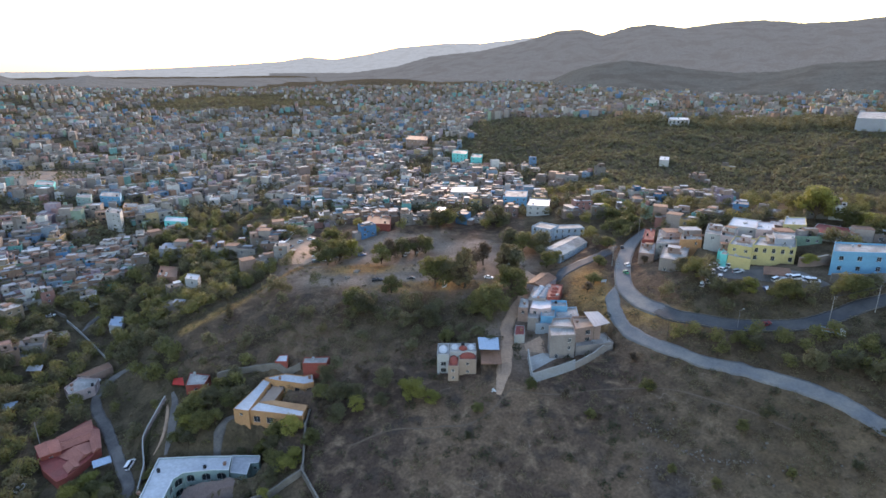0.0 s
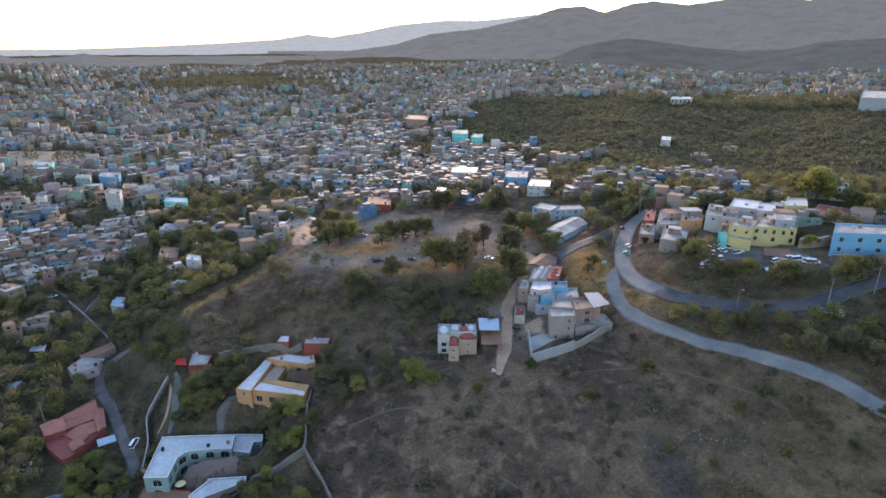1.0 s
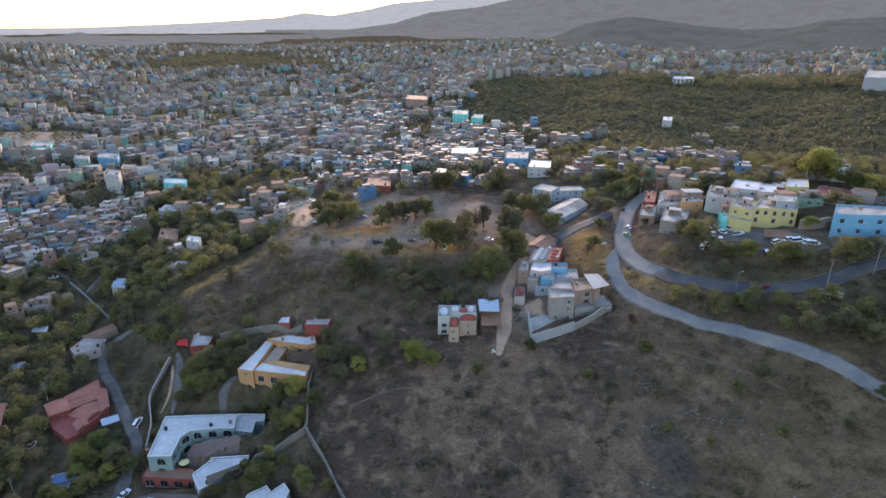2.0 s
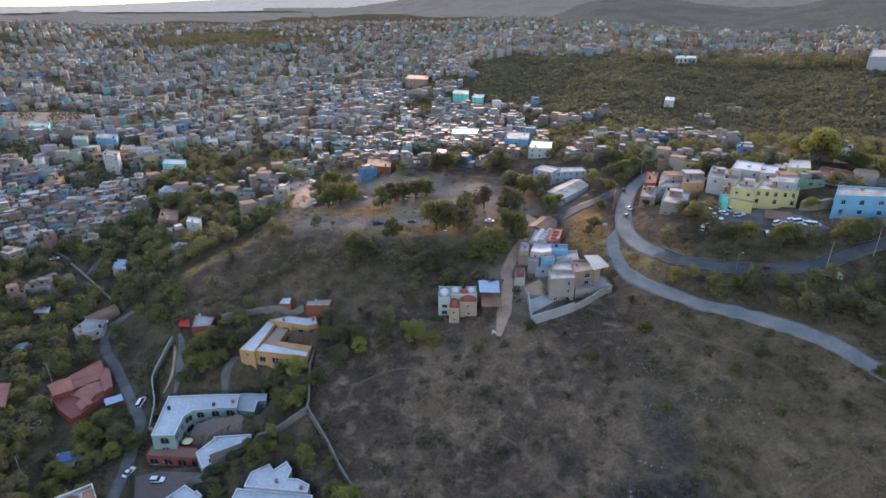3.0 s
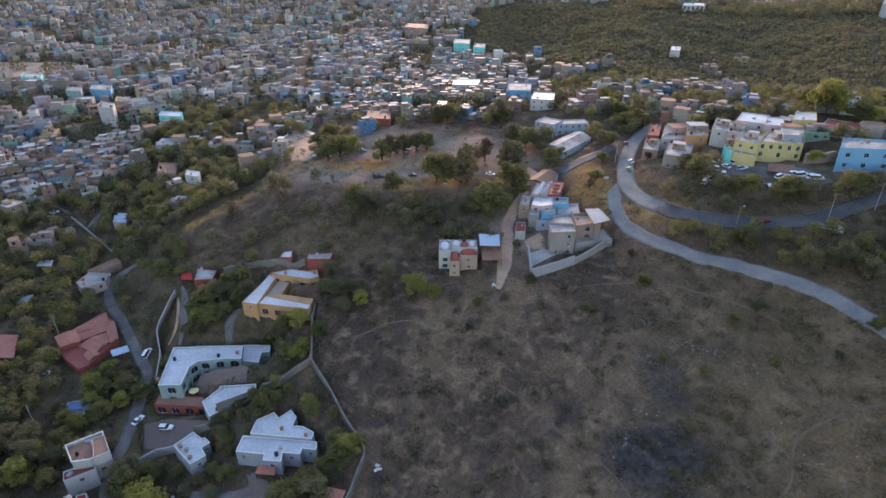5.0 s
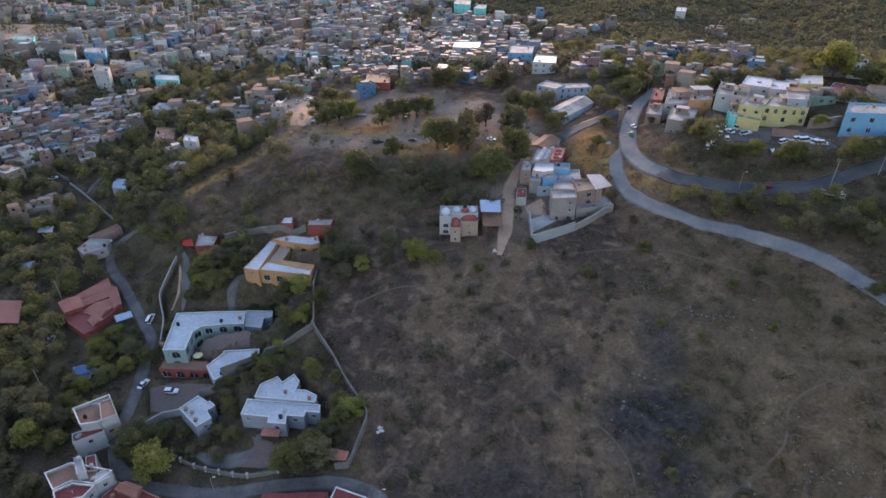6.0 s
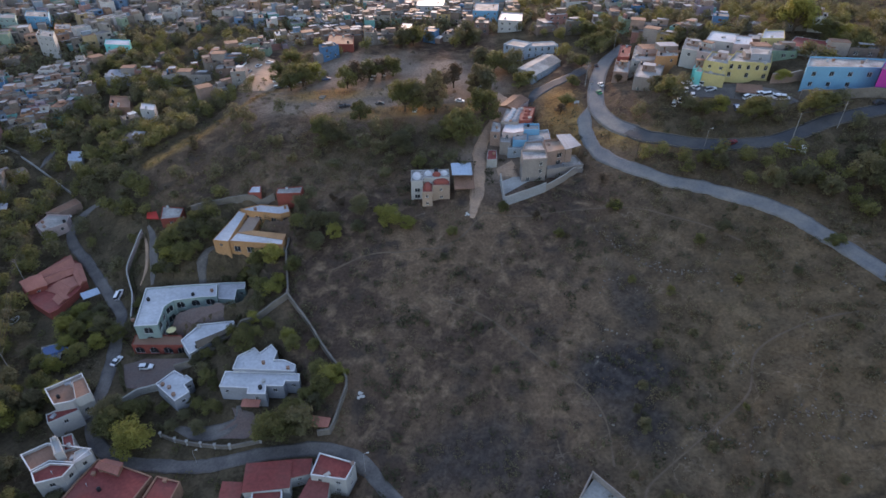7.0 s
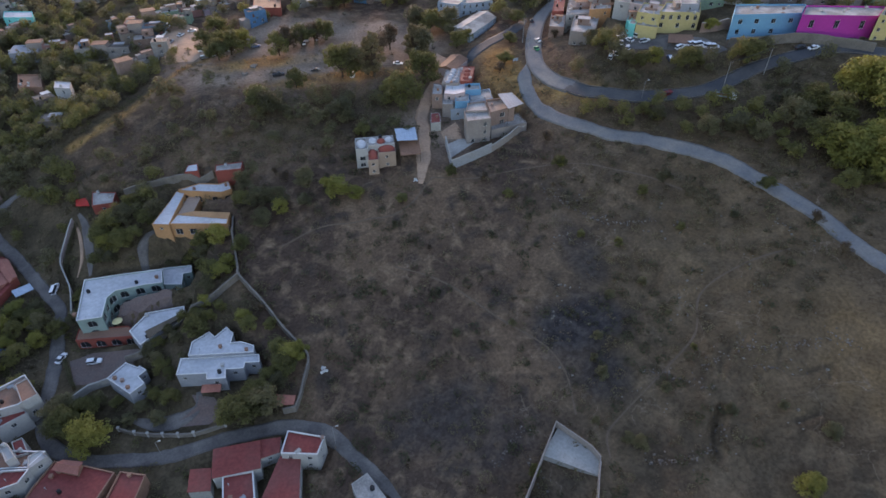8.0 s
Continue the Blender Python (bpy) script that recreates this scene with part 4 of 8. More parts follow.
h = empty("red_house", (-96.4, 191.2, 21.1), "red-walled house with a grey flat roof", "house")
volume(h, [(-96.4, 191.2), (-89.5, 192.0), (-90.1, 199.0), (-98.7, 200.7)], 21.1, 24.7, M_redwall, M_slab, rng=rng, win=W_FEW, rim=0.3)
h = empty("small_red_house", (-64.4, 198.2, 28.0), "small red house with a white flat roof", "house")
volume(h, [(-64.4, 198.2), (-59.6, 198.2), (-60.6, 203.6), (-64.0, 203.1)], 28.0, 31.0, M_redwall, M_whiteroof, rng=rng, win=W_FEW, rim=0.2)
h = empty("red_gatehouse", (-53.3, 196.2, 28.9), "red gatehouse with a grey flat roof", "house")
volume(h, [(-53.3, 196.2), (-44.1, 196.2), (-44.0, 201.5), (-53.6, 200.6)], 28.9, 31.3, M_redwall, M_slab, rng=rng, win=W_FEW, rim=0.3)
h = empty("brick_duplex", (2.5, 189.5, 32.5), "brick duplex with white domes and red vaults on its roofs", "house")
volume(h, [(2.5, 189.5), (12.1, 189.5), (12.2, 195.9), (2.6, 195.9)], 32.5, 39.7, M_white, M_slab, rng=rng, win=dict(step=4.5, win=(1.8, 1.6)), rim=0.4, clutter=0.3)
volume(h, [(-2.1, 187.5), (2.3, 187.5), (2.4, 196.1), (-1.9, 196.1)], 32.4, 39.6, M_white, M_slab, rng=rng, win=dict(step=3.4, win=(2.2, 1.6), storey=2.6, fill=1.0), rim=0.4, clutter=0.0)
volume(h, [(1.8, 183.2), (5.5, 183.2), (5.9, 191.4), (2.3, 191.4)], 32.3, 37.5, M_cream, M_redroof, rng=rng, win=W_FEW, rim=0.2, clutter=0.0)
volume(h, [(5.8, 186.1), (12.0, 186.1), (12.3, 191.8), (5.9, 191.8)], 32.7, 38.5, M_cream, M_redroof, rng=rng, win=W_FEW, rim=0.2, clutter=0.0)
h = empty("block_house", (39.2, 191.1, 36.3), "unfinished grey block and brick house", "house")
volume(h, [(39.2, 191.1), (48.4, 191.9), (49.2, 198.6), (39.9, 199.6)], 36.3, 44.8, M_block, M_slab, rng=rng, win=dict(step=3.2, win=(1.2, 1.6), fill=0.7), rim=0.8, clutter=0.4)
volume(h, [(49.5, 197.0), (59.8, 200.3), (60.0, 209.0), (50.3, 208.1)], 38.6, 44.6, M_brick, M_cream, rng=rng, win=dict(step=6.0, win=(2.4, 1.8), fill=1.0), rim=0.9, clutter=0.3)
volume(h, [(40.8, 200.9), (49.3, 199.9), (49.9, 208.0), (43.0, 207.4)], 38.4, 44.4, M_block, M_slab, rng=rng, win=W_FEW, rim=0.6, clutter=0.3)
volume(h, [(49.1, 193.4), (64.0, 196.7), (62.8, 205.0), (50.9, 201.8)], 36.1, 39.6, M_block, M_slab, rim=0.5, clutter=0.3)
h = empty("shed", (27.2, 200.7, 37.9), "small concrete shed with a red sheet roof beside the track", "shed")
volume(h, [(27.2, 200.7), (31.2, 200.9), (32.1, 208.9), (28.7, 209.1)], 37.9, 41.1, M_concrete, M_redroof, rng=rng, win=W_FEW, rim=0.1)
h = empty("blue_house", (38.4, 209.3, 39.8), "bright blue and pale grey flat-roofed house on the ridge", "house")
volume(h, [(38.4, 209.3), (43.9, 208.8), (46.5, 220.5), (41.2, 221.1)], 39.8, 44.6, M_skyblue, M_slab, rng=rng, win=W_PLAIN, rim=0.5)
volume(h, [(43.6, 216.3), (50.3, 216.3), (51.2, 222.2), (45.0, 222.8)], 40.4, 45.4, M_skyblue, M_slab, rng=rng, win=W_FEW, rim=0.9)
volume(h, [(44.6, 210.0), (54.0, 211.6), (55.0, 220.6), (46.6, 219.4)], 39.4, 43.8, M_palewall, M_slab, rng=rng, win=W_FEW, rim=0.5)
volume(h, [(36.3, 207.6), (42.1, 207.6), (43.6, 213.5), (37.6, 213.5)], 38.2, 42.2, M_palewall, M_slab, rng=rng, win=W_PLAIN, rim=0.4)
h = empty("ridge_house", (34.9, 214.7, 40.5), "pale house with a white roof on the ridge", "house")
volume(h, [(34.9, 214.7), (39.0, 213.1), (43.5, 214.7), (45.2, 224.1), (38.5, 226.6)], 40.5, 46.1, M_pink, M_whiteroof, rng=rng, win=W_PLAIN, rim=0.3)
volume(h, [(33.4, 209.8), (37.5, 208.7), (39.3, 217.5), (35.2, 219.2)], 39.9, 43.9, M_block, M_slab, rng=rng, win=W_FEW, rim=0.4)
h = empty("brown_house", (30.3, 216.2, 40.5), "narrow brown brick house along the track", "house")
volume(h, [(30.3, 216.2), (34.3, 215.1), (36.4, 225.0), (32.8, 226.9)], 40.5, 45.5, M_brick, M_slab, rng=rng, win=W_PLAIN, rim=0.4)
h = empty("tank_house", (35.5, 223.0, 41.8), "grey house with rows of domed roof lights", "house")
volume(h, [(35.5, 223.0), (42.4, 221.7), (46.8, 236.3), (40.8, 239.1)], 41.8, 46.8, M_block, M_slab, rng=rng, win=W_FEW, rim=0.4)
h = empty("red_ridge_house", (43.1, 223.0, 42.6), "dark red brick house on the ridge", "house")
volume(h, [(43.1, 223.0), (47.7, 223.0), (52.4, 237.1), (46.6, 238.4)], 42.6, 47.1, M_redwall, M_tile, rng=rng, win=W_FEW, rim=0.3)
h = empty("tiled_cottage", (37.1, 239.7, 43.6), "old cottage with a brown tiled roof", "house")
volume(h, [(37.1, 239.7), (43.2, 235.6), (51.4, 246.7), (45.4, 252.7)], 43.6, 47.1, M_pink, M_rust, rng=rng, win=W_PLAIN, rim=0.02)
gable_roof(h, [(37.1, 239.7), (43.2, 235.6), (51.4, 246.7), (45.4, 252.7)], 47.15, 1.2, M_rust)
h = empty("yellow_building", (127.1, 227.4, 60.1), "pale yellow three-storey building with arched windows", "apartment building")
volume(h, [(127.1, 227.4), (143.0, 223.6), (150.3, 236.2), (136.7, 240.5)], 60.1, 68.3, M_yellow, M_slab, rng=rng, win=dict(step=2.7, win=(1.5, 2.0), arched=True, storey=3.2, fill=0.95, sill=0.6), rim=0.5)
volume(h, [(118.9, 230.7), (126.0, 225.2), (134.9, 237.3), (127.5, 242.5)], 61.0, 67.8, M_yellow, M_slab, rng=rng, win=W_PLAIN, rim=0.5)
volume(h, [(117.4, 226.9), (124.4, 221.8), (131.4, 234.5), (123.6, 236.1)], 60.1, 64.0, M_yellow, M_slab, rim=0.4)
volume(h, [(137.0, 229.0), (144.0, 227.2), (149.2, 236.0), (141.0, 238.4)], 68.0, 70.8, M_bluegrey, M_slab, rng=rng, win=W_FEW, rim=0.3, foot=0.3, clutter=0.5)
volume(h, [(115.0, 228.8), (117.2, 227.1), (123.4, 236.3), (121.3, 238.0)], 60.1, 64.1, M_turq, M_slab, rim=0.4, clutter=0.0)
h = empty("turquoise_house", (116.0, 233.0, 58.8), "small turquoise flat-roofed house", "house")
volume(h, [(116.0, 233.0), (120.2, 232.3), (125.9, 240.9), (121.0, 240.9)], 58.8, 63.8, M_turq, M_slab, rng=rng, win=W_FEW, rim=0.4)
h = empty("pink_house", (121.5, 243.5, 59.9), "pale pink two-storey house with a flat roof", "house")
volume(h, [(121.5, 243.5), (125.2, 239.2), (133.0, 251.5), (129.5, 256.1)], 59.9, 67.9, M_pink, M_slab, rng=rng, win=W_PLAIN, rim=0.4)
h = empty("grey_house", (117.0, 248.9, 59.8), "grey two-storey house with a flat roof", "house")
volume(h, [(117.0, 248.9), (122.4, 245.4), (131.2, 260.0), (126.1, 266.0)], 59.8, 67.3, M_white, M_slab, rng=rng, win=W_PLAIN, rim=0.4)
h = empty("white_house", (130.2, 255.7, 61.1), "white house with water tanks on its roof", "house")
volume(h, [(130.2, 255.7), (140.2, 250.1), (149.2, 263.6), (139.4, 269.8)], 61.1, 69.1, M_white, M_whiteroof, rng=rng, win=W_PLAIN, rim=0.4)
h = empty("pale_house", (137.6, 245.3, 62.0), "pale house with a white flat roof", "house")
volume(h, [(137.6, 245.3), (145.0, 243.5), (151.5, 256.5), (145.0, 258.4)], 62.0, 70.0, M_pink, M_whiteroof, rng=rng, win=W_PLAIN, rim=0.4)
h = empty("yellow_house", (152.4, 250.9, 64.5), "yellow two-storey house with a white flat roof", "house")
volume(h, [(152.4, 250.9), (162.4, 249.9), (170.0, 263.6), (160.5, 263.6)], 64.5, 70.7, M_yellow, M_whiteroof, rng=rng, win=W_PLAIN, rim=0.4)
h = empty("red_roofed_hall", (161.1, 244.7, 66.1), "white hall with a red roof", "house")
volume(h, [(161.1, 244.7), (174.4, 234.4), (181.8, 249.2), (172.4, 257.7)], 66.1, 69.6, M_white, M_redroof, rng=rng, win=W_PLAIN, rim=0.1)
h = empty("sky_blue_building", (147.3, 208.4, 63.1), "sky blue two-storey building above the road", "building")
volume(h, [(147.3, 208.4), (174.4, 205.5), (183.8, 215.7), (156.0, 220.8)], 63.1, 71.6, M_skyblue, M_slab, rng=rng, win=dict(step=6.0, win=(1.7, 1.8), fill=0.85, storey=3.9), rim=0.6)
h = empty("magenta_building", (170.1, 200.1, 64.3), "magenta two-storey building above the road", "building")
volume(h, [(170.1, 200.1), (197.5, 193.7), (209.2, 203.7), (179.8, 210.6)], 64.3, 72.8, M_magenta, M_slab, rng=rng, win=dict(step=7.0, win=(1.9, 2.9), storey=6.0, fill=1.0, sill=1.8), rim=0.6)
h = empty("corner_building", (193.9, 189.9, 65.9), "yellow corner building above the road", "building")
volume(h, [(193.9, 189.9), (210.1, 185.6), (222.3, 195.9), (204.6, 199.1)], 65.9, 74.4, M_yellow, M_slab, rng=rng, win=W_PLAIN, rim=0.6)
h = empty("red_box_house", (96.7, 269.4, 52.7), "small house with a red rooftop room", "house")
volume(h, [(96.7, 269.4), (101.9, 268.5), (108.8, 286.2), (104.3, 288.3)], 52.7, 58.2, M_redwall, M_redroof, rng=rng, win=W_FEW, rim=0.3)
h = empty("brick_house", (90.1, 254.0, 51.4), "unfinished brick house by the road", "house")
volume(h, [(90.1, 254.0), (96.3, 251.5), (103.3, 268.8), (97.4, 272.5)], 51.4, 56.4, M_brick, M_slab, rng=rng, win=W_PLAIN, rim=0.4)
h = empty("block_house", (94.2, 239.2, 53.4), "grey block house with cluttered roof", "house")
volume(h, [(94.2, 239.2), (103.3, 234.7), (114.0, 255.4), (104.4, 260.6)], 53.4, 58.9, M_block, M_slab, rng=rng, win=W_PLAIN, rim=0.4)
h = empty("grey_house", (99.7, 259.5, 54.3), "grey flat-roofed house with white sheets on its roof", "house")
volume(h, [(99.7, 259.5), (111.4, 259.5), (120.0, 280.4), (109.4, 282.5)], 54.3, 59.3, M_concrete, M_slab, rng=rng, win=W_PLAIN, rim=0.4)
h = empty("orange_house", (108.3, 254.1, 57.6), "orange flat-roofed house by the road", "house")
volume(h, [(108.3, 254.1), (118.6, 254.1), (126.0, 272.8), (116.6, 272.8)], 57.6, 62.6, M_ochre, M_slab, rng=rng, win=W_PLAIN, rim=0.4)
h = empty("school_building", (49.1, 309.5, 46.4), "pale blue two-storey institutional building", "building")
volume(h, [(49.1, 309.5), (58.2, 302.7), (64.5, 311.5), (55.4, 318.3)], 46.4, 53.6, M_palewall, M_slab, rng=rng, win=dict(step=2.6, win=(1.2, 1.8), fill=1.0), rim=0.4, clutter=0.0)
volume(h, [(60.8, 306.0), (78.0, 308.2), (77.0, 316.0), (64.9, 314.4)], 46.4, 53.0, M_palewall, M_slab, rng=rng, win=dict(step=2.8, win=(1.2, 1.8), fill=1.0), rim=0.3, clutter=0.0)
h = empty("warehouse", (51.3, 278.4, 46.5), "long pale blue warehouse with a grey roof", "warehouse")
volume(h, [(51.3, 278.4), (57.2, 267.6), (75.3, 290.0), (69.4, 301.3)], 46.5, 50.6, M_palewall, M_concrete, rng=rng, win=W_FEW, rim=0.02, clutter=0.0)
gable_roof(h, [(51.3, 278.4), (57.2, 267.6), (75.3, 290.0), (69.4, 301.3)], 50.65, 1.4, M_slab)
h = empty("white_townhouse", (5.2, 407.3, 45.0), "white two-storey townhouse with a flat roof", "house")
volume(h, [(5.2, 407.3), (23.3, 405.4), (26.0, 425.1), (7.1, 425.1)], 45.1, 52.0, M_white, M_whiteroof, rng=rng, win=W_PLAIN, rim=0.4)
h = empty("flat_roofed_shop", (-5.6, 346.2, 46.1), "grey shop with a bright white roof", "house")
volume(h, [(-5.6, 346.2), (0.3, 344.8), (2.2, 365.2), (-4.0, 366.8)], 46.1, 51.1, M_block, M_whiteroof, rng=rng, win=W_FEW, rim=0.2)
h = empty("orange_warehouse", (-45.5, 331.7, 44.3), "orange walled warehouse with a rusty roof", "warehouse")
volume(h, [(-45.5, 331.7), (-31.2, 329.2), (-32.1, 347.6), (-46.4, 350.3)], 44.3, 49.3, M_redwall, M_rust, rng=rng, win=W_FEW, rim=0.3)
h = empty("white_townhouse", (52.4, 354.6, 47.8), "white townhouse with dark windows", "house")
volume(h, [(52.4, 354.6), (66.0, 351.6), (70.0, 370.3), (57.2, 373.6)], 47.8, 54.8, M_white, M_whiteroof, rng=rng, win=W_PLAIN, rim=0.4)
h = empty("blue_townhouse", (40.4, 383.2, 45.4), "bright blue townhouse with a flat roof", "house")
volume(h, [(40.4, 383.2), (56.1, 381.5), (59.9, 403.1), (44.9, 405.1)], 46.7, 53.7, M_skyblue, M_slab, rng=rng, win=W_PLAIN, rim=0.4)
h = empty("white_hut", (183.6, 492.1, 56.1), "small white hut alone on the scrub hill", "house")
volume(h, [(183.6, 492.1), (190.6, 489.1), (198.0, 507.6), (191.2, 510.8)], 56.5, 61.5, M_white, M_whiteroof, rim=0.2)
h = empty("white_villa", (-129.6, 272.9, 29.1), "small white three-storey villa among trees", "house")
volume(h, [(-129.6, 272.9), (-122.1, 270.5), (-123.9, 277.8), (-131.3, 280.3)], 29.1, 36.6, M_white, M_whiteroof, rng=rng, win=W_PLAIN, rim=0.4)
h = empty("grey_hall", (-168.0, 326.2, 30.3), "grey hall with a broad pale roof", "hall")
volume(h, [(-168.0, 326.2), (-153.6, 325.1), (-156.8, 337.4), (-169.7, 338.6)], 30.3, 35.3, M_bluegrey, M_metal, rng=rng, win=W_FEW, rim=0.1)
h = empty("shed", (-159.0, 251.6, 17.1), "small shed with a pale blue roof", "shed")
volume(h, [(-159.0, 251.6), (-151.9, 250.4), (-156.8, 261.3), (-163.0, 261.9)], 17.1, 21.1, M_white, M_bluesheet, rng=rng, win=W_FEW, rim=0.1)
h = empty("ruined_villa", (-151.3, 288.0, 26.1), "old villa with terracotta terraces among trees", "house")
volume(h, [(-151.3, 288.0), (-140.4, 286.3), (-146.1, 302.2), (-156.9, 304.1)], 26.1, 32.1, M_terra, M_rust, rng=rng, win=W_PLAIN, rim=0.5)
h = empty("white_block", (390.0, 558.8, 78.8), "large windowless pale grey building above the scrub hill", "building")
volume(h, [(390.0, 558.8), (420.9, 547.4), (483.6, 623.5), (447.4, 638.2)], 78.8, 89.8, M_bluegrey, M_slab, rim=0.4)
h = empty("colonnaded_house", (249.6, 655.9, 73.9), "long white house with a row of dark openings", "house")
volume(h, [(249.6, 655.9), (270.1, 649.3), (282.4, 676.6), (261.9, 683.8)], 73.9, 79.9, M_white, M_whiteroof, rng=rng, win=dict(step=3.5, win=(2.2, 3.0), storey=4.5, sill=0.6, fill=1.0), rim=0.3)
h = empty("pink_block", (-45.8, 719.8, 38.5), "pale brick-pink apartment block in the town", "apartment building")
volume(h, [(-45.8, 719.8), (-19.1, 708.9), (-18.8, 748.4), (-45.3, 760.4)], 39.1, 50.2, M_brick, M_terra, rng=rng, win=W_PLAIN, rim=0.4)
h = empty("turquoise_townhouse", (9.0, 580.7, 43.4), "turquoise townhouse with flat roofs on the slope", "house")
volume(h, [(9.0, 580.7), (23.4, 573.2), (25.6, 600.2), (10.6, 604.2)], 43.8, 53.7, M_turq, M_slab, rng=rng, win=W_PLAIN, rim=0.4)
h = empty("turquoise_townhouse", (27.3, 573.0, 43.2), "turquoise townhouse beside a brown one", "house")
volume(h, [(27.3, 573.0), (37.7, 569.4), (40.3, 591.5), (30.0, 595.2)], 43.2, 50.9, M_turq, M_slab, rng=rng, win=W_PLAIN, rim=0.4)
h = empty("turquoise_townhouse", (-324.6, 454.2, 40.0), "turquoise flat-roofed house beside an open lot", "house")
volume(h, [(-324.6, 454.2), (-306.6, 449.7), (-316.4, 468.0), (-334.3, 472.7)], 41.0, 47.4, M_turq, M_slab, rng=rng, win=W_FEW, rim=0.4)
h = empty("green_townhouse", (-269.8, 417.7, 38.2), "pale green two-storey townhouse on the slope", "house")
volume(h, [(-269.8, 417.7), (-257.9, 415.8), (-264.8, 429.2), (-276.7, 431.2)], 38.3, 45.5, M_aqua, M_slab, rng=rng, win=W_PLAIN, rim=0.4)
h = empty("blue_townhouse", (-257.7, 426.8, 37.0), "deep blue flat-roofed townhouse", "house")
volume(h, [(-257.7, 426.8), (-240.5, 422.9), (-248.9, 440.7), (-265.0, 442.8)], 37.1, 44.4, M_skyblue, M_slab, rng=rng, win=W_PLAIN, rim=0.4)
h = empty("tower_house", (-222.6, 371.6, 34.6), "narrow white four-storey house on the slope", "house")
volume(h, [(-222.6, 371.6), (-209.8, 365.7), (-215.6, 379.4), (-227.2, 384.2)], 35.1, 46.1, M_white, M_slab, rng=rng, win=W_PLAIN, rim=0.4)
h = empty("ochre_townhouse", (-228.8, 403.7, 36.2), "ochre flat-roofed townhouse on the slope", "house")
volume(h, [(-228.8, 403.7), (-218.7, 403.7), (-224.8, 417.7), (-234.8, 417.7)], 36.2, 41.3, M_ochre, M_slab, rng=rng, win=W_PLAIN, rim=0.4)
h = empty("green_townhouse", (-185.6, 373.3, 34.9), "long turquoise-green house with a white roof", "house")
volume(h, [(-185.6, 373.3), (-169.4, 370.5), (-173.6, 382.1), (-189.6, 385.2)], 34.9, 39.5, M_turq, M_whiteroof, rng=rng, win=W_FEW, rim=0.4)

# ---- ground sheet ----
def blob(x, y, cx, cy, rx, ry, turn=0.0, soft=0.35):
    """1 inside an ellipse with a ragged edge, 0 outside."""
    c, s = math.cos(radians(turn)), math.sin(radians(turn))
    u, v = ((x - cx) * c + (y - cy) * s) / rx, ((y - cy) * c - (x - cx) * s) / ry
    d = math.hypot(u, v) + 0.35 * noise.noise((x / 14, y / 14, 2.2)) + 0.2 * noise.noise((x / 5, y / 5, 9.2))
    return min(max((1 + soft - d) / (2 * soft), 0.0), 1.0)


CREST = [(-112.5, 228.5), (-104.0, 231.2), (-96.8, 239.0), (-90.0, 250.0), (-84.2, 259.6), (-77.0, 266.4), (-64.0, 277.0)]
SPUR = [(-113.0, 226.0), (-97.0, 234.0), (-82.7, 258.0), (-71.0, 262.0), (-47.0, 245.0), (-42.0, 226.0), (-44.0, 203.0), (-70.0, 202.5), (-90.0, 203.0), (-104.0, 208.0)]


def near_line(x, y, line, reach):
    """1 on a line, falling to 0 at the reach, with a ragged edge."""
    best = 1e9
    for (ax, ay), (bx, by) in zip(line, line[1:]):
        u = min(max(((x - ax) * (bx - ax) + (y - ay) * (by - ay)) / ((bx - ax) ** 2 + (by - ay) ** 2), 0), 1)
        best = min(best, math.hypot(x - ax - u * (bx - ax), y - ay - u * (by - ay)))
    return min(max(1.4 - best / reach + 0.5 * noise.noise((x / 6, y / 6, 3.1)), 0.0), 1.0)


def zone_values(x, y):
    """How much of each cover the ground has at a place: green undergrowth, bare dirt, dry grass with low sun painted in
    as gold, burnt ground.
    """
    r, az = math.hypot(x, y), math.degrees(math.atan2(x, y))
    wob = 6 * noise.noise((x / 30, y / 30, 4.4))
    green = min(max((-14 - az + wob * 0.6) / 5, 0), 1)
    if r > 205 and az > -20:
        green = max(green, 0.6 * blob(x, y, -20, 222, 62, 17, 0))
    if r < 210:
        green = max(green, 0.6 * min(max((az - 18 + wob) / 14, 0), 1))
    if r > 390:
        green = max(green, min((r - 390) / 40, 1))
    if az > 24 and r > 205:
        green = max(green, 0.9 * min((r - 205 + wob) / 15, 1))
    if az > 8 and r > 290:
        green = max(green, 0.9 * min((r - 290 + 2 * wob) / 25, 1))
    if x < -38 and y > 195:
        green *= 0.2 + 0.8 * min(outside(SPUR, x, y) / 5, 1)
    dirt = max(blob(x, y, -22, 280, 62, 40, 0, 0.2), 0.25 * blob(x, y, 128, 215, 34, 12, -30), 0.8 * blob(x, y, 30, 205, 16, 20))
    sunlit_gold = max(blob(x, y, 63, 232, 9, 28, -12), 0.9 * blob(x, y, 80, 207, 16, 6, -30), 0.9 * blob(x, y, 82, 205, 22, 5, -35), 0.9 * blob(x, y, -40, 268, 22, 7, 0), 0.8 * blob(x, y, 2, 246, 45, 5, 0), 0.1 * blob(x, y, 108, 112, 34, 52, 0, 0.5))
    if x < -40 and y > 200:
        sunlit_gold = max(sunlit_gold, near_line(x, y, CREST, 2.2))
    sunlit_gold = max(sunlit_gold, 0.28 * blob(x, y, 120, 78, 12, 22, 0, 0.6))
    burnt = max(blob(x, y, 56, 110, 13, 11), 0.8 * blob(x, y, 57, 95, 6, 9), 0.7 * blob(x, y, 12, 95, 14, 10), 0.6 * blob(x, y, 64, 134, 5, 14, 10), 0.5 * blob(x, y, 27, 84, 12, 8))
    return green, dirt, sunlit_gold, burnt


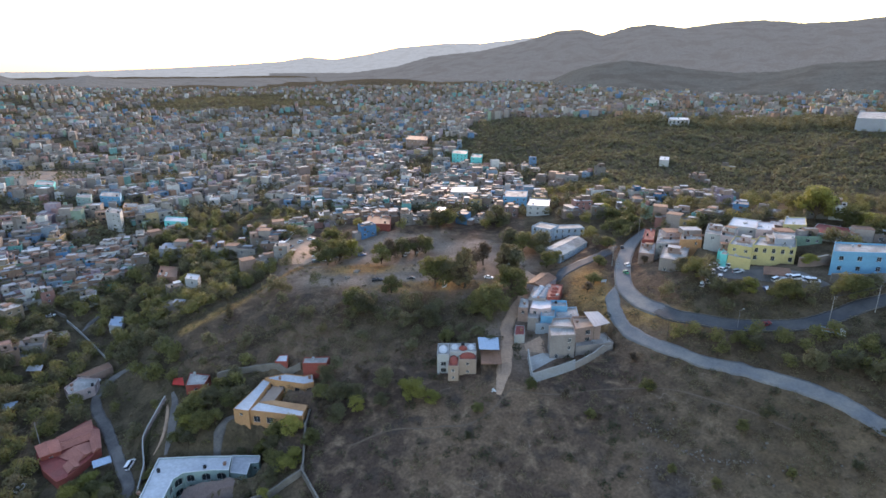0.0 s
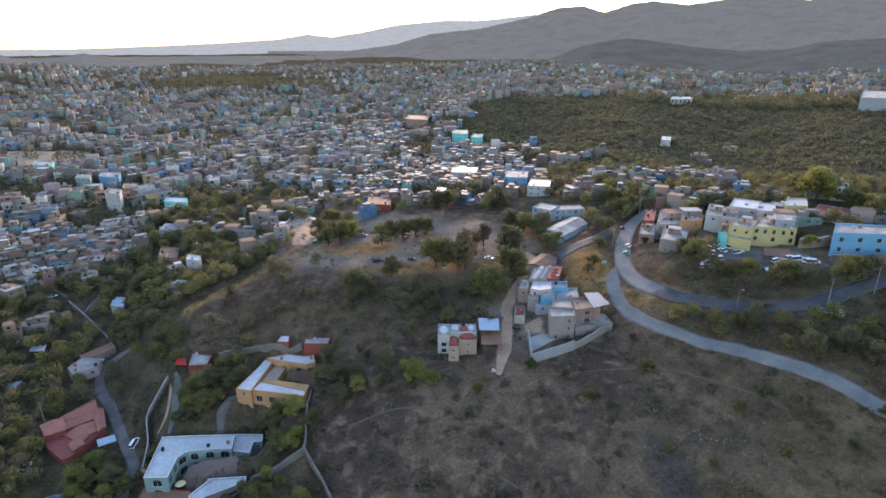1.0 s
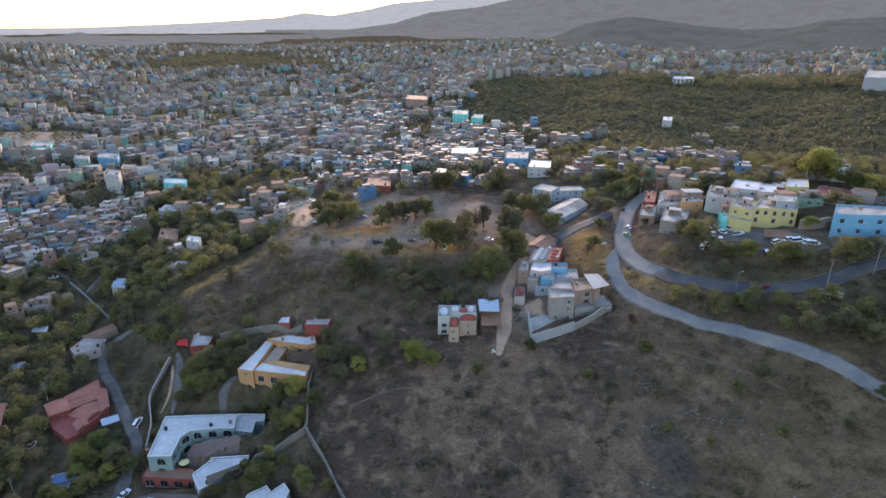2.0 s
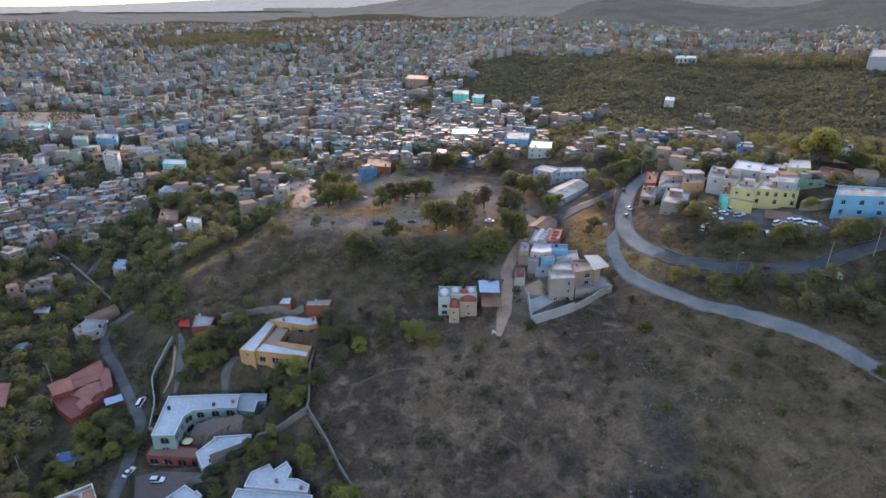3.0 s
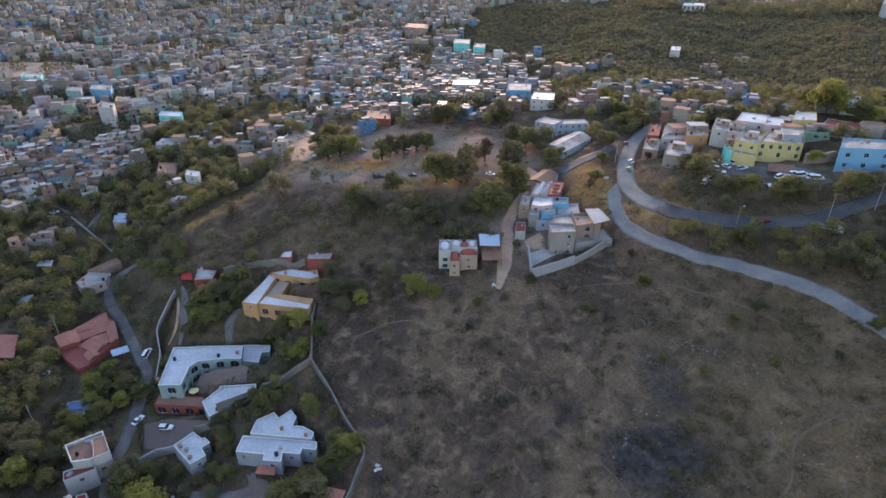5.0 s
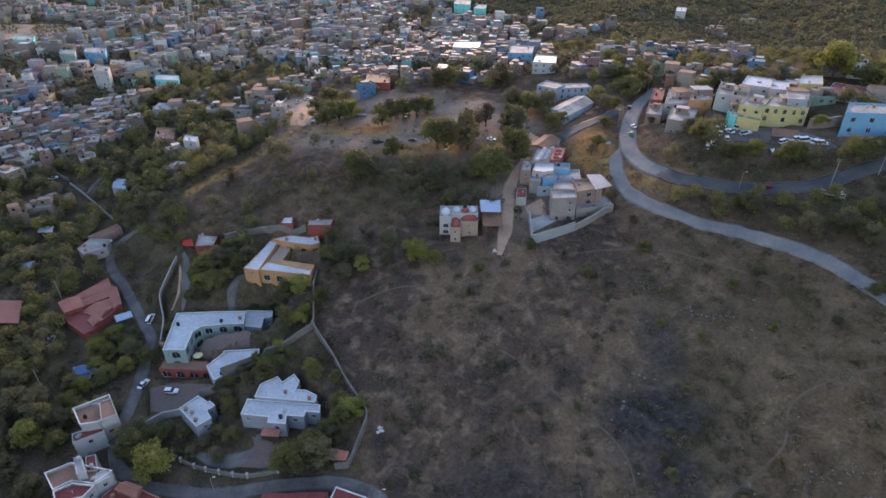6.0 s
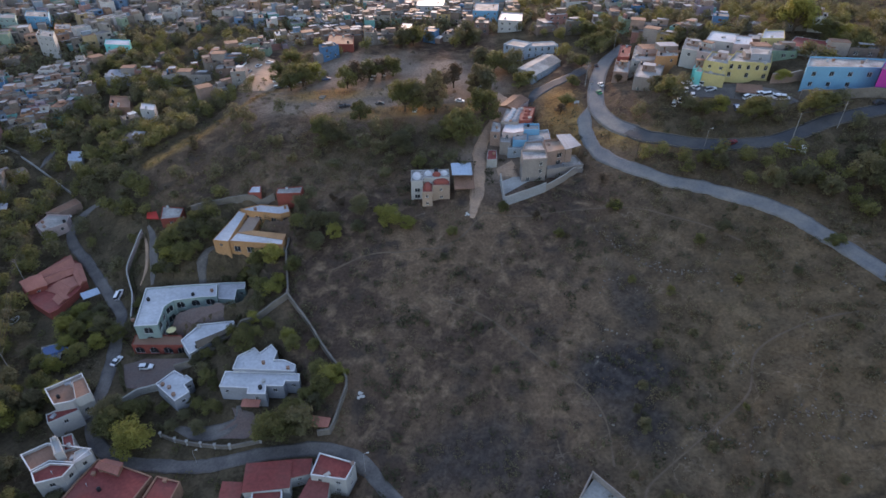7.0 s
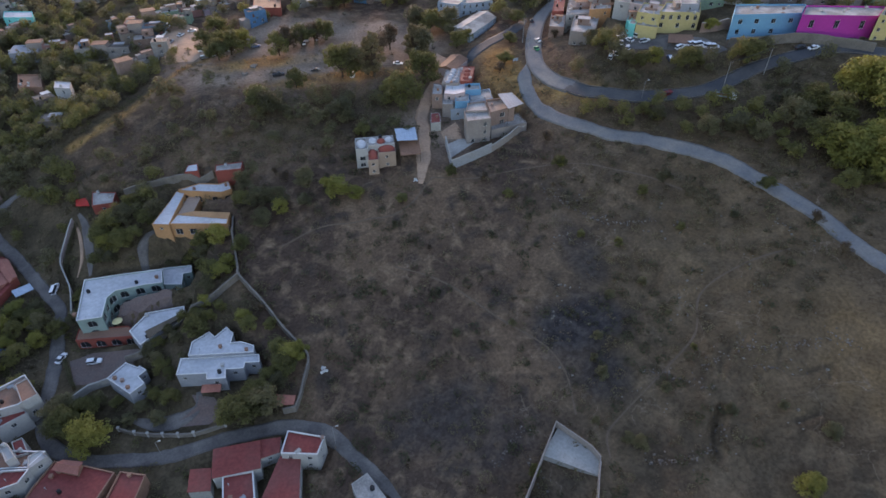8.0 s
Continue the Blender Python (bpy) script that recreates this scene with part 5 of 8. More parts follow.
def ring_steps():
    r, out = 6.0, [0.5]
    while r < 4900:
        out.append(r)
        r += max(1.3, r * 0.011) if r < 480 else r * 0.018
    return out


def build_ground():
    radii = ring_steps()
    az = [-180 + 4 * i for i in range(30)] + [-60 + 0.4 * i for i in range(301)] + [64 + 4 * i for i in range(30)]
    az = [a for a in az if a < 180]
    na = len(az)
    verts, zones = [], []
    for r in radii:
        for a in az:
            x, y = r * math.sin(radians(a)), r * math.cos(radians(a))
            verts.append((x, y, ground_z(x, y)))
            zones.append(zone_values(x, y))
    faces = []
    for i in range(len(radii) - 1):
        for j in range(na):
            k = (j + 1) % na
            faces.append((i * na + j, (i + 1) * na + j, (i + 1) * na + k, i * na + k))
    faces.append(tuple(range(na)))
    me = bpy.data.meshes.new("ground")
    me.from_pydata(verts, [], [f[::-1] for f in faces])
    for c, name in enumerate(("green", "dirt", "sunlit_gold", "burnt")):
        a = me.attributes.new(name, "FLOAT", "POINT")
        a.data.foreach_set("value", [z[c] for z in zones])
    me.shade_smooth()
    me.materials.append(M_ground)
    return tagged(new("ground", me), "dry grassy hillside with scrub, bare earth and worn trails", "ground", kind="structure")


build_ground()


# ---- distant hills ----
def hill_range(name, dist, depth, ridge, material, label, rough=1.0):
    """A range of hills: bearings and angles of its ridge, a slope towards the valley and one behind."""
    bear, elev = [p[0] for p in ridge], [p[1] for p in ridge]
    n = int((bear[-1] - bear[0]) * 5)
    rows = 26
    verts, faces = [], []
    for i in range(n + 1):
        a = bear[0] + (bear[-1] - bear[0]) * i / n
        top = EYE_Z + dist * math.tan(radians(float(np.interp(a, bear, elev))))
        for j in range(rows + 1):
            u = j / rows
            if u <= 0.75:
                s = u / 0.75
                r = dist - depth * (1 - s)
                h = s * s * (3 - 2 * s) * 0.35 + s * 0.65
            else:
                s = (u - 0.75) / 0.25
                r = dist + depth * 0.7 * s
                h = 1 - s
            x, y = r * math.sin(radians(a)), r * math.cos(radians(a))
            low = ground_z(x, y) - 25 if u < 0.75 else EYE_Z - 60
            fold = noise.noise((x / 170, y / 170, 8.0)) * 0.10 + noise.noise((x / 70, y / 70, 3.0)) * 0.04
            hh = min(max(h + fold * rough * (1 - abs(2 * min(h, 1) - 1)), 0), 1.0)
            small = (noise.noise((x / 23, y / 23, 1.0)) * 2.2 + noise.noise((x / 9, y / 9, 6.0)) * 1.5) * rough
            verts.append((x, y, low + (top - low) * hh + small))
    m = rows + 1
    for i in range(n):
        for j in range(rows):
            faces.append((i * m + j, (i + 1) * m + j, (i + 1) * m + j + 1, i * m + j + 1))
    me = bpy.data.meshes.new(name)
    me.from_pydata(verts, [], faces)
    me.shade_smooth()
    me.materials.append(material)
    return tagged(new(name, me), label, "hills", kind="structure")


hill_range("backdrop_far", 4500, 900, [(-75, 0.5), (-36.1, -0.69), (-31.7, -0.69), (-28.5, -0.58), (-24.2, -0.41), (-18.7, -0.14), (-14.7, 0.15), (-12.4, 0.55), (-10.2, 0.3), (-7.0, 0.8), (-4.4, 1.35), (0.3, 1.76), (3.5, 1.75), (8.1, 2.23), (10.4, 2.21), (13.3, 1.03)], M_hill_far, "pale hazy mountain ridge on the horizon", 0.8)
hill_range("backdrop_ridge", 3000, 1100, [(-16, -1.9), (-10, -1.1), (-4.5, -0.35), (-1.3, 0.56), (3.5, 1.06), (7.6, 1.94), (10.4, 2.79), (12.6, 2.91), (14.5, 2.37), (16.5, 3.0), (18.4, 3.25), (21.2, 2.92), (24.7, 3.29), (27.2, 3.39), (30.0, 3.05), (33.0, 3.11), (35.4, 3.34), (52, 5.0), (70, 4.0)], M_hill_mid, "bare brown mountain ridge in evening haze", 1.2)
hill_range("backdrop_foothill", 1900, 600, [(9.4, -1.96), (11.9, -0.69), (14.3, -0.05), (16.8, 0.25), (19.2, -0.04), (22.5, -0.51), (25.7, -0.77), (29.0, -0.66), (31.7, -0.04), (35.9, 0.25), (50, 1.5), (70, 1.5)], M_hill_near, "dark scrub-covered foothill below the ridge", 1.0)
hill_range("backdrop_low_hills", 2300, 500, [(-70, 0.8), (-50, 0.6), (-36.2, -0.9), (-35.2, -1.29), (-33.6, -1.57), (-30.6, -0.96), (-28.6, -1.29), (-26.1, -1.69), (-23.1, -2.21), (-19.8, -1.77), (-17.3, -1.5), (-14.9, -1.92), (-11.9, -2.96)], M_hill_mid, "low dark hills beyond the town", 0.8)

# ---- road and wall kit ----
STRIPS = []


def curve_points(pts, step):
    """Points every step metres along a smooth curve through pts."""
    p = [Vector(pts[0]) * 2 - Vector(pts[1])] + [Vector(q) for q in pts] + [Vector(pts[-1]) * 2 - Vector(pts[-2])]
    out = []
    for i in range(1, len(p) - 2):
        a, b, c, d = p[i - 1:i + 3]
        n = max(1, int((c - b).length / step))
        for k in range(n):
            u = k / n
            out.append(0.5 * (2 * b + (c - a) * u + (2 * a - 5 * b + 4 * c - d) * u * u + (3 * b - a - 3 * c + d) * u**3))
    return out + [p[-2]]


def strip(name, label, category, material, width, pts, kerb=False):
    """A road or path that follows the ground, with worn, uneven edges and, for streets, raised kerbs."""
    line = curve_points(pts, 1.6 if width > 3 else 1.0)
    bm = bmesh.new()
    cols = 7 if width > 3 else 3
    rows = []
    for i, c in enumerate(line):
        d = (line[min(i + 1, len(line) - 1)] - line[max(i - 1, 0)]).normalized()
        nrm = Vector((-d.y, d.x))
        w = width / 2 * (1 + (0.0 if kerb else 0.2 if width > 1 else 0.7) * noise.noise((c.x / 3, c.y / 3, width)))
        if not kerb and width > 1:
            w *= min(1.0, 0.3 + 0.12 * min(i, len(line) - 1 - i))
        mid = ground_z(c.x, c.y)
        row = []
        for j in range(cols):
            s = -1 + 2 * j / (cols - 1)
            q = c + nrm * (w * s)
            g = ground_z(q.x, q.y)
            z = max(g + 0.12, 0.6 * g + 0.4 * mid + 0.14) if width > 1 else g + 0.03 + 0.03 * (1 - abs(s))
            row.append(bm.verts.new((q.x, q.y, z)))
        STRIPS.append((c.x, c.y, width / 2))
        rows.append(row)
    for a, b in zip(rows, rows[1:]):
        for j in range(cols - 1):
            bm.faces.new((a[j], a[j + 1], b[j + 1], b[j]))
    for j, sgn in ((0, 1), (cols - 1, -1)) if width > 1 else ():
        low = [bm.verts.new((r[j].co.x, r[j].co.y, r[j].co.z - 1.2)) for r in rows]
        for i in range(len(rows) - 1):
            f = (rows[i][j], rows[i + 1][j], low[i + 1], low[i])
            bm.faces.new(f if sgn > 0 else f[::-1])
    edges = [[r[j].co.copy() for r in rows] for j in (0, cols - 1)]
    road = part(name, bm, material, None)
    tagged(road, label, category, kind="structure")
    road.data.shade_smooth()
    if kerb:
        for e in edges:
            bm = bmesh.new()
            for a, b in zip(e, e[1:]):
                d = (b - a)
                add_box(bm, (a + b) / 2 + Vector((0, 0, 0.05)), (d.length * 1.02, 0.22, 0.2), math.degrees(math.atan2(d.y, d.x)))
            part("kerb", bm, M_stone, road, "worn concrete kerb")
    return road


def patch(name, label, category, material, pts):
    """A paved yard laid over the ground."""
    poly = ccw(pts)
    xs, ys = [p[0] for p in poly], [p[1] for p in poly]
    bm = bmesh.new()
    bm.faces.new([bm.verts.new((*p, 0)) for p in poly])
    bmesh.ops.triangulate(bm, faces=bm.faces[:])
    for _ in range(7):
        longer = [e for e in bm.edges if e.calc_length() > 2.2]
        if not longer:
            break
        bmesh.ops.subdivide_edges(bm, edges=longer, cuts=1)
        bmesh.ops.triangulate(bm, faces=[f for f in bm.faces if len(f.verts) > 3])
    for v in bm.verts:
        v.co.z = ground_z(v.co.x, v.co.y) + 0.16
    for x, y in zip(xs, ys):
        STRIPS.append((x, y, 2.0))
    STRIPS.append((sum(xs) / len(xs), sum(ys) / len(ys), (max(xs) - min(xs)) / 2.2))
    tagged(part(name, bm, material, None), label, category, kind="structure")


def boundary_wall(label, material, height, thick, pts, straight=False):
    """A free-standing wall that follows the slope in short lengths, with an uneven top."""
    line = curve_points(pts, 2.2)
    if straight:
        line = [Vector(a).lerp(Vector(b), i / n) for a, b in zip(pts, pts[1:]) for n in [max(2, int(math.dist(a, b) / 2.5))] for i in range(n)] + [Vector(pts[-1])]
    r = random.Random(int(abs(pts[0][0]) * 10))
    wall = empty("boundary_wall", (*pts[0], ground_z(*pts[0])), label, "wall")
    b = wall.matrix_world.translation
    bm, cap = bmesh.new(), bmesh.new()
    body, coping = [], []
    for i, p in enumerate(line):
        d = (line[min(i + 1, len(line) - 1)] - line[max(i - 1, 0)]).normalized()
        nrm = Vector((-d.y, d.x, 0)) * (thick / 2)
        g = ground_z(p.x, p.y)
        top = g + height * r.uniform(0.95, 1.05)
        c = Vector((p.x - b.x, p.y - b.y, 0))
        t = nrm * r.uniform(0.92, 1.08)
        body.append([c - t + Vector((0, 0, g - 1.5 - b.z)), c + t + Vector((0, 0, g - 1.5 - b.z)), c + t + Vector((0, 0, top - b.z)), c - t + Vector((0, 0, top - b.z))])
        k = nrm * 1.25
        coping.append([c - k + Vector((0, 0, top - b.z)), c + k + Vector((0, 0, top - b.z)), c + k + Vector((0, 0, top + 0.1 - b.z)), c - k + Vector((0, 0, top + 0.1 - b.z))])
    for target, rows in ((bm, body), (cap, coping)):
        rings = [[target.verts.new(v) for v in row] for row in rows]
        for ra, rb in zip(rings, rings[1:]):
            for j in range(4):
                k = (j + 1) % 4
                target.faces.new((ra[j], ra[k], rb[k], rb[j]))
        target.faces.new(rings[0][::-1])
        target.faces.new(rings[-1])
        bmesh.ops.recalc_face_normals(target, faces=target.faces)
    part("wall", bm, material, wall)
    part("coping", cap, M_stone if material == M_stone else M_concrete, wall)
    for p in line:
        STRIPS.append((p.x, p.y, 0.8))
    return wall



# ---- roads, lanes and trails ----
strip("road_main", "grey asphalt road curving along the hillside", "road", M_asphalt, 6.2, [(84.4, 209.5), (89.1, 201.7), (99.1, 195.4), (110.2, 189.0), (124.6, 183.7), (136.1, 184.8), (148.6, 188.0), (162.2, 188.7), (179.5, 187.9), (193.8, 180.5), (212.4, 171.4)], kerb=True)
strip("road_upper", "worn concrete road climbing past the houses", "road", M_dirtroad, 7.0, [(110.8, 299.5), (100.4, 289.7), (91.1, 273.1), (82.9, 252.4), (78.1, 232.3), (80.4, 217.6), (85.3, 207.7)], kerb=True)
strip("road_dirt", "pale grey dirt road across the slope", "road", M_dirtroad, 5.6, [(75.4, 234.6), (70.9, 224.9), (69.6, 212.8), (71.5, 201.7), (77.5, 190.9), (87.4, 180.0), (97.4, 172.5), (106.6, 162.2), (114.3, 154.4), (120.9, 146.2), (131.5, 122.7), (134.4, 111.2), (137.8, 99.8), (143.5, 84.0)])
strip("road_school", "grey asphalt lane behind the ridge houses", "road", M_asphalt, 6, [(88.2, 282.3), (78.0, 270.5), (66.5, 262.5), (56.9, 254.2), (51.2, 244.5)])
strip("track", "pale rutted earth track between the houses", "track", M_path, 5, [(19.0, 173.5), (20.2, 178.5), (22.0, 186.0), (23.6, 195.0), (25.0, 203.0), (25.6, 212.0), (29.6, 222.6), (35.0, 233.5), (41.0, 246.0), (39.6, 262.2)])
strip("lane", "narrow cobbled lane winding between walls", "lane", M_cobble, 3.9, [(-129.0, 218.9), (-136.0, 217.7), (-141.2, 210.2), (-137.4, 199.8), (-128.0, 189.1), (-118.2, 176.9), (-110.2, 166.8), (-103.5, 158.1), (-102.6, 153.2), (-99.9, 140.7), (-98.2, 128.9), (-98.1, 120.7), (-97.1, 117.0), (-93.2, 108.5), (-83.6, 101.9), (-72.1, 99.9), (-60.3, 98.6), (-48.4, 99.4), (-38.2, 100.2), (-29.1, 99.9), (-18.7, 96.5), (-12.9, 89.5), (-6.3, 81.1), (-1.4, 74.0)])
strip("drive", "paved drive up to the courtyard house", "drive", M_cobble, 4, [(-77.3, 162.9), (-77.2, 170.2), (-75.5, 175.2), (-71.5, 176.9)])
strip("garden_path", "pale stone path through a walled garden", "path", M_path, 1.2, [(-100.1, 169.2), (-99.5, 176.0), (-101.6, 185.2), (-105.0, 192.3)])
strip("garden_drive", "grey paved drive in the walled garden", "drive", M_cobble, 3.5, [(-95.0, 167.5), (-96.6, 177.3), (-99.8, 188.1), (-103.5, 194.7)])
strip("house_drive", "curved paved drive to the bungalow", "drive", M_cobble, 4.5, [(-72.2, 111.7), (-64.7, 108.5), (-57.6, 108.1), (-53.5, 110.6), (-53.9, 114.8)])
strip("ramp", "short sloping concrete ramp among valley trees", "path", M_cobble, 3.0, [(-173.2, 253.2), (-172.6, 259.0), (-171.7, 267.3)])
strip("trail", "thin worn trail across dry grass", "trail", M_trail, 0.5, [(6.0, 143.2), (20.8, 133.7), (33.3, 118.6), (43.7, 107.0), (47.3, 97.3), (46.5, 85.5)])
strip("trail", "thin worn trail across dry grass", "trail", M_trail, 0.5, [(50.5, 72.4), (52.0, 78.1), (57.1, 81.9), (72.8, 90.6), (83.5, 97.2), (90.2, 108.1), (103.5, 112.3), (118.3, 112.5)])
strip("trail", "thin worn trail across dry grass", "trail", M_trail, 0.6, [(23.6, 175.8), (37.6, 172.7), (57.1, 174.0), (74.4, 169.4), (88.7, 159.9), (101.4, 145.0)])
strip("trail", "thin worn trail across dry grass", "trail", M_trail, 0.6, [(23.6, 175.8), (10.4, 163.9), (-15.7, 164.9), (-30.2, 160.5)])

# ---- courts and yards ----
LOT = [(-365.6, 472.0), (-405.0, 528.0), (-355.5, 530.0), (-332.0, 545.0), (-303.0, 500.0), (-324.8, 480.6)]
patch("court", "reddish paved parking court in front of the villa", "court", M_court, [(-95.1, 136.0), (-88.6, 137.7), (-73.5, 133.9), (-71.4, 131.5), (-79.7, 128.0), (-84.6, 126.3), (-91.4, 126.8)])
patch("villa_terrace", "brown paved terrace inside the villa courtyard", "terrace", M_court, [(-82.5, 148.0), (-80.0, 145.5), (-73.5, 146.5), (-65.0, 147.5), (-65.0, 154.0), (-74.0, 155.5), (-82.0, 153.5)])
patch("forecourt", "paved forecourt before the bungalow", "court", M_court, [(-61.3, 106.3), (-53.9, 110.6), (-55.8, 114.4), (-49.3, 112.1), (-45.9, 106.4), (-50.3, 104.6)])
patch("yard", "rough earth parking area beside the valley houses", "yard", M_path, [(-82.6, 282.0), (-95.6, 328.6), (-92.1, 344.7), (-74.5, 327.4), (-64.7, 289.2), (-69.4, 275.8)])
patch("yard", "bare grey concrete yard beside the block house", "yard", M_concrete, [(31.5, 183.9), (32.2, 192.1), (39.0, 195.1), (41.9, 191.2)])
patch("yard", "rough parking yard below the painted houses", "yard", M_cobble, [(105.6, 223.3), (115.4, 234.7), (126.7, 224.9), (140.2, 213.0), (144.0, 201.2), (137.0, 199.6), (121.9, 214.8)])

patch("yard", "walled yard of ochre dry grass beside the block house", "yard", M_path, [(31.2, 195.4), (30.9, 199.8), (37.6, 205.0), (38.8, 200.5), (38.4, 194.0)])
patch("open_lot", "bare open lot among the town houses", "lot", M_path, LOT)

# ---- boundary walls ----
boundary_wall("long rough stone boundary wall down the slope", M_stone, 2.2, 0.45, [(-47.0, 178.0), (-46.4, 168.3), (-43.8, 152.2), (-44.0, 150.8), (-40.6, 145.6), (-35.3, 137.7), (-30.7, 130.1), (-26.8, 124.4), (-22.8, 118.4), (-24.2, 111.8), (-26.8, 103.8), (-30.2, 103.6)])
boundary_wall("grey stone garden wall with stepped top", M_stone, 2.4, 0.5, [(-43.9, 150.1), (-48.3, 147.5), (-53.0, 144.1), (-60.0, 141.0), (-64.9, 135.7), (-70.4, 131.2), (-76.9, 130.9)])
boundary_wall("pale plastered garden wall beside a hedge", M_pink, 2.5, 0.35, [(-104.8, 191.5), (-106.8, 181.2), (-106.6, 175.7), (-102.7, 167.7), (-100.4, 162.8), (-97.8, 152.5)])
boundary_wall("tall grey stone retaining wall behind the houses", M_stone, 2.3, 0.5, [(-85.5, 194.5), (-74.7, 197.8), (-67.1, 198.2), (-54.6, 198.1)])
boundary_wall("grey concrete wall below the parking court", M_concrete, 2.6, 0.4, [(-89.7, 120.8), (-86.0, 124.2), (-80.9, 125.1)])
LANE_WALL = [(-75.2, 109.2), (-70.6, 107.1), (-62.6, 104.5), (-54.0, 102.5), (-45.7, 103.2)]
lane_wall = boundary_wall("low stone wall with posts along the lane", M_stone, 1.3, 0.4, LANE_WALL)
lane_base = lane_wall.matrix_world.translation.copy()
for p in curve_points(LANE_WALL, 4.2):
    bm = bmesh.new()
    z = ground_z(p.x, p.y) - lane_base.z
    add_box(bm, (p.x - lane_base.x, p.y - lane_base.y, z + 0.7), (0.55, 0.55, 2.2))
    add_box(bm, (p.x - lane_base.x, p.y - lane_base.y, z + 1.85), (0.7, 0.7, 0.12))
    part("post", bm, M_concrete, lane_wall)
boundary_wall("grey block wall round an unfinished yard", M_blockpale, 3.8, 0.3, [(31.3, 191.5), (31.0, 178.3), (39.3, 181.6), (47.3, 185.4)], straight=True)
boundary_wall("grey block wall along the slope", M_block, 2.8, 0.3, [(47.3, 185.4), (55.3, 190.5), (64.0, 197.2)], straight=True)
boundary_wall("brick retaining wall between painted houses", M_brick, 4.0, 0.4, [(141.3, 218.2), (147.6, 216.6), (156.8, 218.6)])
boundary_wall("grey stone base wall under the painted buildings", M_stone, 3.4, 0.6, [(144.8, 203.0), (157.2, 199.6), (169.1, 196.3), (178.7, 190.0), (189.8, 181.9)])
boundary_wall("thin grey wall down the wooded valley slope", M_concrete, 1.2, 0.3, [(-185.1, 261.3), (-172.6, 251.3), (-160.9, 241.2), (-150.5, 231.5)])
boundary_wall("dark stone wall along the valley", M_stone, 1.6, 0.4, [(-218.2, 274.4), (-202.5, 272.0), (-187.4, 264.6)])

# ---- trees and scrub ----
def leaf_quads(bm, centre, radius, count, size, rng, squash=0.75):
    """Small leaves turned every way, thicker towards the outside of a clump."""
    for _ in range(count):
        d = Vector((rng.gauss(0, 1), rng.gauss(0, 1), rng.gauss(0, 1))).normalized() * radius * (0.45 + 0.65 * rng.random())
        d.z *= squash
        c = Vector(centre) + d
        up = (Vector((rng.gauss(0, 0.7), rng.gauss(0, 0.7), 1.0)) + d / max(radius, 0.1) * 0.8).normalized()
        u = up.cross(Vector((rng.gauss(0, 1), rng.gauss(0, 1), rng.gauss(0, 1)))).normalized()
        v = up.cross(u)
        a, b = size * rng.uniform(0.6, 1.2), size * rng.uniform(0.35, 0.8)
        bm.faces.new([bm.verts.new(c + u * p * a + v * q * b) for p, q in ((-0.5, -0.15), (0.1, -0.5), (0.5, 0.1), (-0.1, 0.5))])


def tree_template(seed, height, spread, clumps, leaf, material, name="tree", label="", density=150, slim=False):
    """A tapered trunk that forks into limbs, each ending in clumps of leaves."""
    rng = random.Random(seed)
    t = empty(name, (0, 0, 0), label, "tree", "trees of the hillside")
    bm = bmesh.new()
    fork = Vector((rng.uniform(-0.2, 0.2), rng.uniform(-0.2, 0.2), height * (0.16 if not slim else 0.12)))
    add_tube(bm, (0, 0, -1.0), fork, height * 0.040, height * 0.028, 7)
    ends = []
    for i in range(clumps):
        a = 2.4 * i + rng.uniform(-0.4, 0.4)
        if slim:
            k = (i + 0.5) / clumps
            r = spread * (0.35 + 0.65 * math.sin(math.pi * min(1, k + 0.12))) * rng.uniform(0.4, 0.95)
            z = height * (0.14 + 0.82 * k)
        else:
            k = rng.random()
            r = spread * math.sqrt(rng.random()) * (0.95 if k < 0.6 else 0.55)
            z = height * (0.26 + 0.60 * k)
        ends.append(Vector((r * math.cos(a), r * math.sin(a), z)))
    for e in ends:
        mid = fork.lerp(e, 0.55) + Vector((0, 0, height * 0.04))
        add_tube(bm, fork, mid, height * 0.017, height * 0.010, 5)
        add_tube(bm, mid, e, height * 0.010, height * 0.003, 5)
    part("trunk", bm, M_trunk, t)
    bm = bmesh.new()
    for e in ends:
        rad = spread * rng.uniform(0.26, 0.46) * (0.75 if slim else 1.0)
        leaf_quads(bm, e, rad, int(density * rng.uniform(0.7, 1.3)), leaf, rng)
    part("crown", bm, material, t)
    return t


LABELS = {"green": "leafy green tree on the slope", "yellow": "yellow-green leafy tree on the slope", "dark": "dark green dense tree among houses", "dry": "half-dry brownish tree on the slope", "tall": "tall dark slender tree on the plateau"}
T_GREEN = [tree_template(s, 6.0, 3.0, 26, 0.42, M_leaf, label=LABELS["green"]) for s in (1, 2, 3)]
T_YELLOW = [tree_template(s, 5.5, 3.0, 26, 0.42, M_leafyellow, label=LABELS["yellow"]) for s in (4, 5)]
T_DARK = [tree_template(s, 6.5, 3.2, 28, 0.42, M_leafdark, label=LABELS["dark"]) for s in (6, 7, 8)]
T_DRY = [tree_template(s, 5.0, 2.6, 22, 0.36, M_leafdry, label=LABELS["dry"], density=90) for s in (9, 10)]
T_TALL = [tree_template(s, 9.5, 2.7, 32, 0.38, M_leafgrey, label=LABELS["tall"], slim=True, density=140) for s in (12, 13)]
ALL_TEMPLATES = T_GREEN + T_YELLOW + T_DARK + T_DRY + T_TALL
USED = set()
TREE_SPOTS, FAR_TREES = [], []
STRIP_CELLS = {}
for sx, sy, sw in STRIPS:
    STRIP_CELLS.setdefault((int(sx // 20), int(sy // 20)), []).append((sx, sy, sw))


